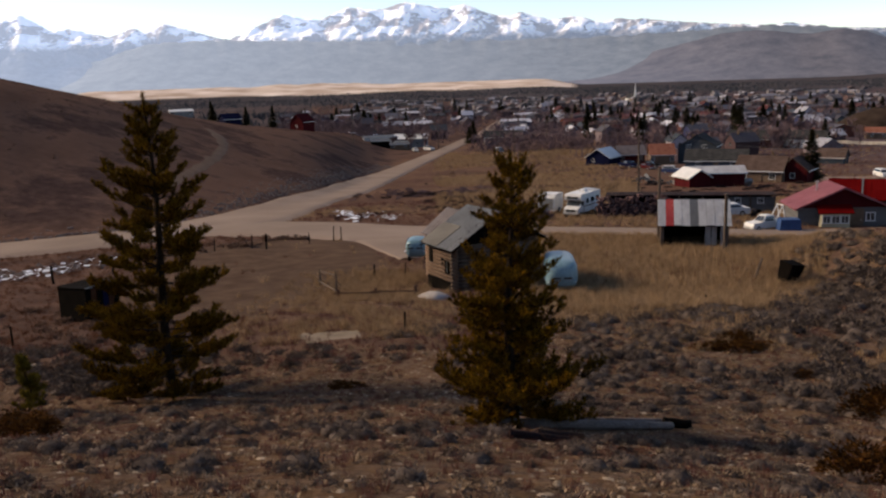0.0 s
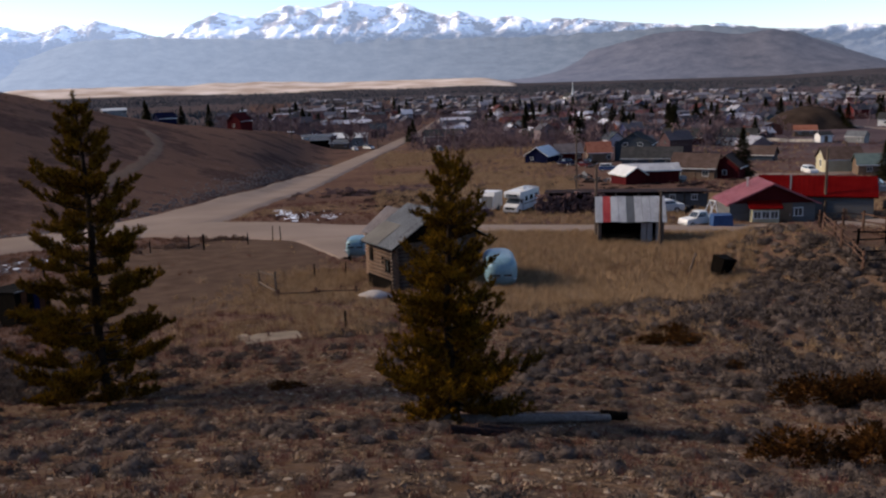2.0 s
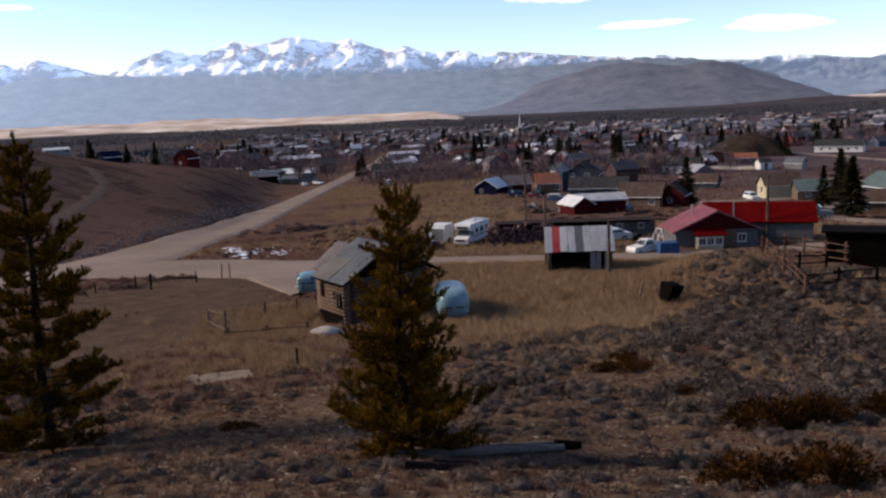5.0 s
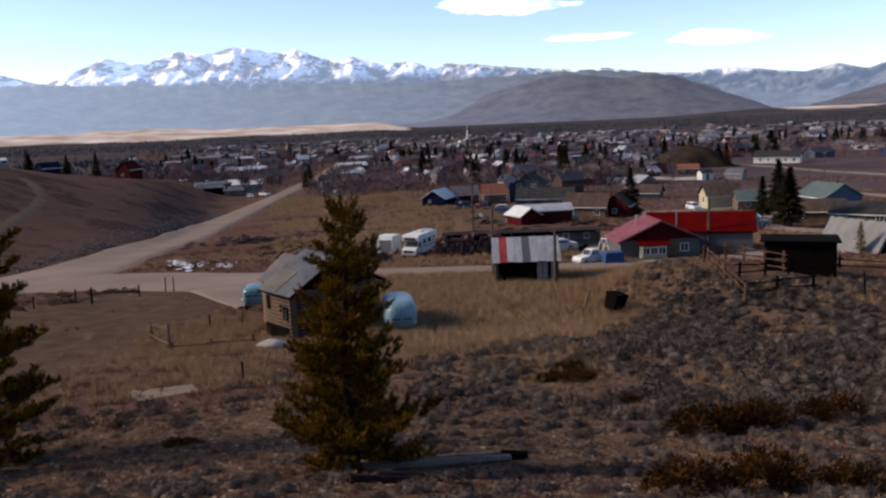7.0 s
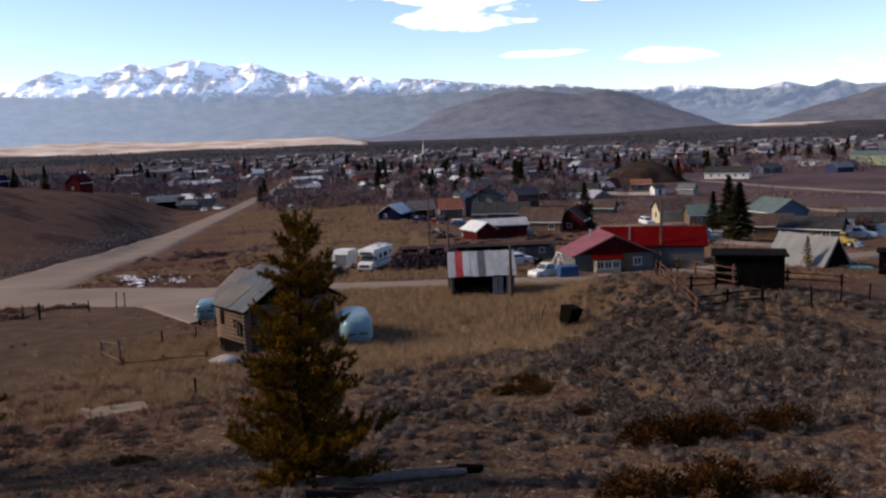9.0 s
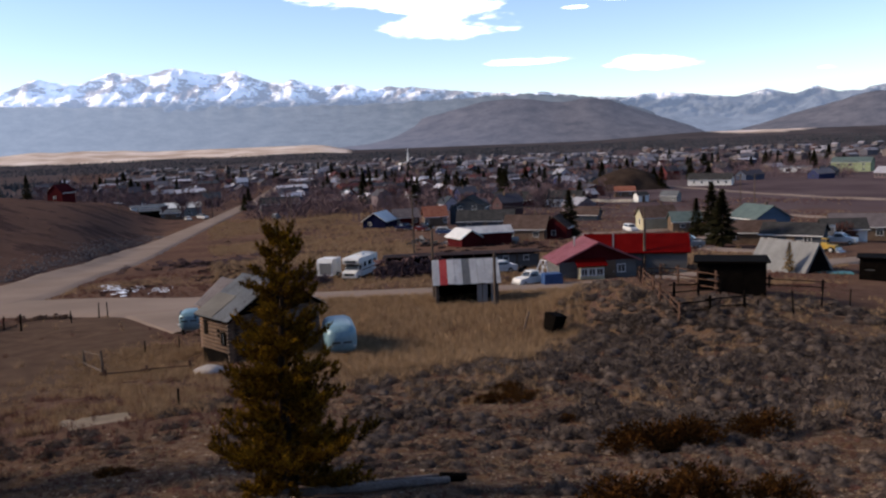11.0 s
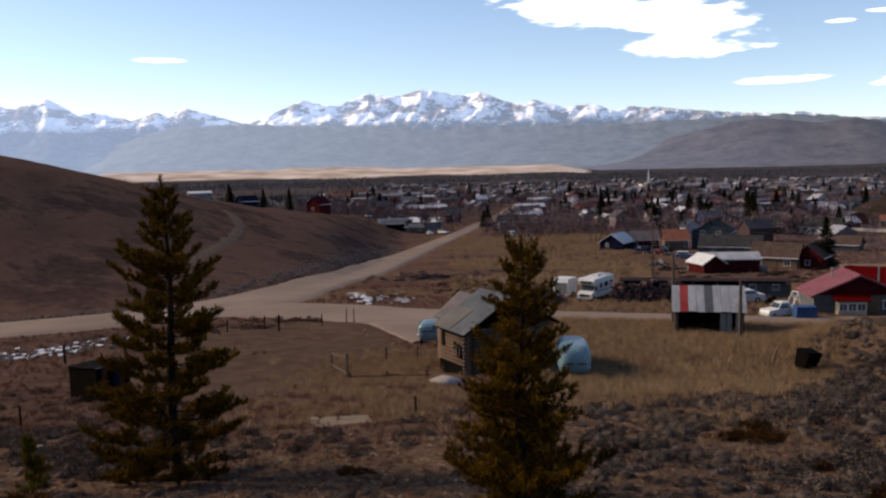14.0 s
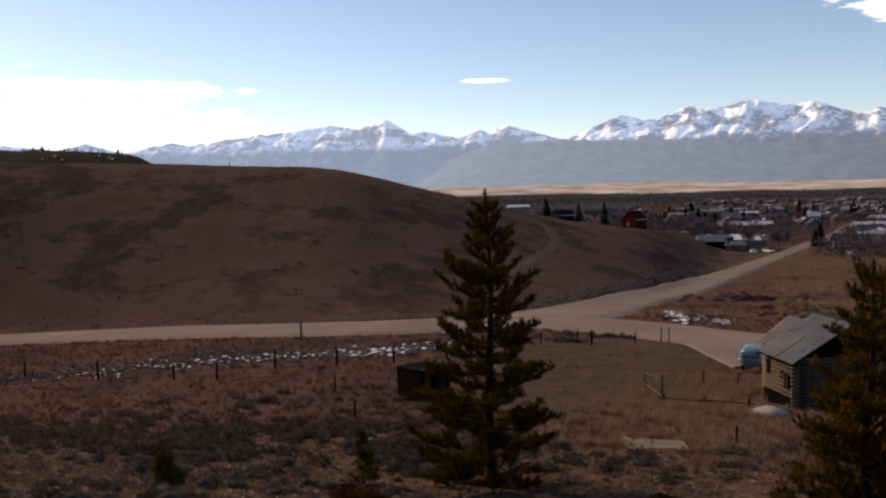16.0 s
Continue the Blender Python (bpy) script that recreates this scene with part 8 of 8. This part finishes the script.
for _ in range(5200):
    x, y, r, az = spot(24, 76, -46, -9)
    if r > slope_edge(az) + (10 * smooth((x - 19) / 4) if y > 44 else 0) or (x > 29 and y > 50.5) or road_gap(x, y) < 2:
        continue
    thick = noise.noise((x * 0.16, y * 0.16, 12.0)) + 0.4 * noise.noise((x * 0.5, y * 0.5, 3.0))
    if thick + veg.uniform(-0.25, 0.25) < -0.16 + 0.3 * smooth((33 - r) / 8) - (0.4 if x > 19 and y > 45 else 0):
        continue
    s = veg.uniform(0.3, 0.66) * (0.75 + 0.5 * smooth(thick + 0.5)) * (0.7 + 0.5 * smooth((r - 26) / 18))
    key = (int(x // 1.5), int(y // 1.5))
    if any(math.hypot(x - p, y - q) < 0.6 * (s + t) for i in (-1, 0, 1) for j in (-1, 0, 1) for p, q, t in cells.get((key[0] + i, key[1] + j), ())):
        continue
    cells.setdefault(key, []).append((x, y, s))
    bench_places.append((x, y, ground_z(x, y) - 0.04, s, veg.uniform(0, 6.28), veg.randrange(8)))
scatter_clumps("sagebrush_clumps", BENCH, [p for p in bench_places if not rust_patch(p[0], p[1])], "sage", "rounded grey sagebrush clumps crowding the bench", "sagebrush")
near_places.sort(key=lambda p: -p[3])
SAGE_MESHES = []
for k in range(6):
    v, f = clump_template(700, 240 + k)
    me = bpy.data.meshes.new("sagebrush")
    me.from_pydata(v.tolist(), [], f.tolist())
    me.polygons.foreach_set("use_smooth", [True] * len(f))
    me.materials.append(M["sage"])
    SAGE_MESHES.append(me)
for x, y, z, s, yaw, k in near_places[:260]:
    ob = new("sagebrush", SAGE_MESHES[k % 6])
    ob.matrix_basis = pose(x, y, z, 0, 0, math.degrees(yaw)) @ Matrix.Diagonal((s * 1.15, s * 1.15, s * 1.1, 1))
    tagged(ob, "low grey-green sagebrush clump on stony soil", "shrub", "sagebrush on the slope")
scatter("sagebrush_carpet", SAGE_FINE, near_places[260:], "sage", "scattered low grey sagebrush over the stony slope", "sagebrush")
for _ in range(16):
    x, y = veg.uniform(-3.4, 0.3), veg.uniform(33.8, 37.2)
    far_places.append((x, y, ground_z(x, y) - 0.02, veg.uniform(0.3, 0.5), veg.uniform(0, 6.28), veg.randrange(10)))
scatter("sagebrush_bench", SAGE, [p for p in far_places if not rust_patch(p[0], p[1])], "sage", "thick grey sagebrush over the bench and far slope", "sagebrush")
places = []
for _ in range(15000):
    x, y, r, az = spot(5.5, 34)
    if r < slope_edge(az) and noise.noise((x * 0.5, y * 0.5, 8.0)) + 0.6 * noise.noise((x * 1.7, y * 1.7, 2.0)) + veg.uniform(-0.3, 0.3) > -0.05:
        places.append((x, y, ground_z(x, y) - 0.01, veg.uniform(0.04, 0.13), veg.uniform(0, 6.28), veg.randrange(10)))
M["litter"] = leaf_mat("grey_brown_litter", (0.0773, 0.0523, 0.0367), (0.2637, 0.1905, 0.1341), (0.1546, 0.1098, 0.0766), 0.95, 0.1, 0.5)
scatter("low_sage", [bush_template(34, 400 + k, 0.6, 0.26) for k in range(10)], places, "litter", "small grey-brown sage seedlings and litter over the slope", "sagebrush")
places, bench_grass = [], []
for _ in range(15000):
    x, y, r, az = spot(5, 50)
    if r < slope_edge(az) + 2:
        places.append((x, y, ground_z(x, y) - 0.01, veg.uniform(0.07, 0.2), veg.uniform(0, 6.28), veg.randrange(10)))
for _ in range(5200):
    x, y, r, az = spot(30, 74, -46, -12)
    if noise.noise((x * 0.2, y * 0.2, 21.0)) > -0.05 and not (x > 29 and y > 50.5 and veg.random() < 0.6) and road_gap(x, y) > 1:
        bench_grass.append((x, y, ground_z(x, y) - 0.01, veg.uniform(0.16, 0.42), veg.uniform(0, 6.28), veg.randrange(10)))
scatter("slope_grass", GRASS, places, "browngrass", "short brown dry grass between the sagebrush", "grass")
places = []
for _ in range(5500):
    x, y, r, az = spot(5, 34)
    if r < slope_edge(az) and veg.random() < 0.4 + 0.6 * (noise.noise((x * 0.3, y * 0.3, 9.0)) > 0):
        places.append((x, y, ground_z(x, y), veg.uniform(0.02, 0.085) * (1.5 if veg.random() < 0.1 else 1), veg.uniform(0, 6.28), veg.randrange(6)))
scatter("slope_stones", [rock_template(80 + k, 0.32) for k in range(6)], places, "stone", "small pale stones strewn over the slope", "stones")
straw, brown, russet = bench_grass, [], []
for _ in range(2600):
    x, y = veg.gauss(-4.5, 3.2), veg.uniform(34, 60)
    if noise.noise((x * 0.3, y * 0.3, 31.0)) > -0.1 and abs(x + 4.9) + abs(y - 34.8) > 1.8 and math.hypot(x - 2.4, y - 56) > 4.6:
        straw.append((x, y, ground_z(x, y) - 0.02, veg.uniform(0.2, 0.5), veg.uniform(0, 6.28), veg.randrange(10)))
for _ in range(900):
    x, y = veg.gauss(-5.2, 2.2), veg.uniform(49, 63)
    if math.hypot(x - 2.4, y - 56) > 4.8:
        straw.append((x, y, ground_z(x, y) - 0.02, veg.uniform(0.25, 0.5), veg.uniform(0, 6.28), veg.randrange(10)))
for _ in range(6000):
    x, y, r, az = spot(42, 80, -24, -3)
    if r > slope_edge(az) - 1 and road_gap(x, y) > 0.5:
        straw.append((x, y, ground_z(x, y) - 0.02, veg.uniform(0.4, 0.75), veg.uniform(0, 6.28), veg.randrange(10)))
for _ in range(10500):
    x, y, r, az = spot(105, 310, -12.8, 0.5)
    if road_gap(x, y) > 1 and noise.noise((x * 0.03, y * 0.03, 5.0)) + veg.uniform(-0.3, 0.3) > -0.1:
        straw.append((x, y, ground_z(x, y) - 0.03, veg.uniform(0.45, 0.95), veg.uniform(0, 6.28), veg.randrange(10)))
for _ in range(27000):
    x, y, r, az = spot(28, 125, -40, 55)
    if r < slope_edge(az) - 4 or road_gap(x, y) < 0.3:
        continue
    if az > 5 and r > hill_table(az, HILL_FOOT) - 4 or veg.random() < 0.94 * bare_plot(x, y):
        continue
    tone = noise.noise((x * 0.06, y * 0.06, 2.0)) + (0.45 if az < -6 else -0.1) + 0.35 * math.exp(-((x + 3) / 8) ** 2 - ((y - 54) / 6) ** 2) - (0.4 if az > 14 else 0) - (smooth((x - 21 + 5 * noise.noise((x * 0.2, y * 0.2, 3.0))) / 7) if y < 66 else 0)
    (russet if az > 13 + veg.uniform(-3, 3) else straw if tone + veg.uniform(-0.25, 0.25) > 0.12 else brown).append((x, y, ground_z(x, y) - 0.02, veg.uniform(0.2, 0.55) * (1.25 if tone > 0.3 else 0.75), veg.uniform(0, 6.28), veg.randrange(10)))
for _ in range(7000):
    x, y, r, az = spot(110, 330, -40, -16)
    if road_gap(x, y) > 1 and noise.noise((x * 0.04, y * 0.02, 5.0)) + veg.uniform(-0.3, 0.3) > -0.05:
        (straw if veg.random() < 0.3 else brown).append((x, y, ground_z(x, y) - 0.05, veg.uniform(0.35, 0.8), veg.uniform(0, 6.28), veg.randrange(10)))
scatter("russet_meadow", GRASS, russet, "russet", "dark russet dry grass below the ditch", "grass")
scatter("straw_meadow", GRASS, straw, "straw", "tall straw-coloured dry grass in the meadow", "grass")
brown = [(x, y, z, s * (0.6 if x > 24 and y < 64 else 1.0), a, k) for x, y, z, s, a, k in brown]
scatter("brown_meadow", GRASS, brown, "browngrass", "low brown dry grass in the meadow", "grass")
places = []
for _ in range(1800):
    x, y, r, az = spot(108, 215, 9, 56)
    if r > hill_table(az, HILL_FOOT) + 3 and noise.noise((x * 0.05, y * 0.05, 6.0)) + 0.4 * noise.noise((x * 0.2, y * 0.2, 1.0)) > 0.08:
        places.append((x, y, ground_z(x, y) - 0.05, veg.uniform(0.15, 0.42), veg.uniform(0, 6.28), veg.randrange(10)))
M["hillbrush"] = leaf_mat("brown_hill_brush", (0.06, 0.037, 0.029), (0.11, 0.07, 0.054))
LOW = [bush_template(46, 700 + k, 0.25, 0.26) for k in range(8)]
scatter("hill_brush", LOW, places, "hillbrush", "dark brown brush in patches on the hill", "brush")
places = []
for _ in range(260):
    x, y, r, az = spot(30, 60, 16, 56)
    places.append((x, y, ground_z(x, y) - 0.03, veg.uniform(0.25, 0.6), veg.uniform(0, 6.28), veg.randrange(10)))
for x, y, n, sp in ((4, 108, 40, 3.0), (8, 112, 30, 3), (-14, 84, 40, 3), (-24, 78, 30, 4), (16, 108, 20, 3), (25, 150, 14, 8), (20, 175, 16, 10), (30, 200, 24, 10), (12, 215, 20, 9), (38, 215, 20, 7), (24, 245, 30, 10), (6, 140, 14, 6)):
    for _ in range(n):
        px, py = veg.gauss(x, sp), veg.gauss(y, 1.2)
        if road_gap(px, py) > 0.5:
            places.append((px, py, ground_z(px, py) - 0.03, veg.uniform(0.3, 0.7), veg.uniform(0, 6.28), veg.randrange(10)))
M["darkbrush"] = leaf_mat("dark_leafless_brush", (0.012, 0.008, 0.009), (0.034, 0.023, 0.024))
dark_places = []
# the group at (-10, 107) stands in for shade in the snow hollow
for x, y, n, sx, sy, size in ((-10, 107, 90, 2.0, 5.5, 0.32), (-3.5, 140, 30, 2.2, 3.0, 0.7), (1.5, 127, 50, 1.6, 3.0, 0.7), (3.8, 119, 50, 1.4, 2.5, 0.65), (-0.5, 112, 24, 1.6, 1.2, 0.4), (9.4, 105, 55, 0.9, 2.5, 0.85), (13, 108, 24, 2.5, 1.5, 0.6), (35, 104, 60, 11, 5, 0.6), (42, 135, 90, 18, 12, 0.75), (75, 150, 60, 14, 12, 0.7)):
    # the last three groups stand in for dark clutter in the yards
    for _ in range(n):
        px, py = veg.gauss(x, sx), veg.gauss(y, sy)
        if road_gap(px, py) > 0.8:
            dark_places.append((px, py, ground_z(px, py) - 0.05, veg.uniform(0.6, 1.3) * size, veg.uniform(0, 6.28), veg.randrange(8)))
scatter("hollow_brush", LOW, dark_places, "darkbrush", "dark leafless brush, partly in place of shade, behind the lane", "brush")
scatter("meadow_brush", [bush_template(90, 720 + k, 0.7, 0.2) for k in range(6)], places, "hillbrush", "dark low brush along ditch and verge", "brush")
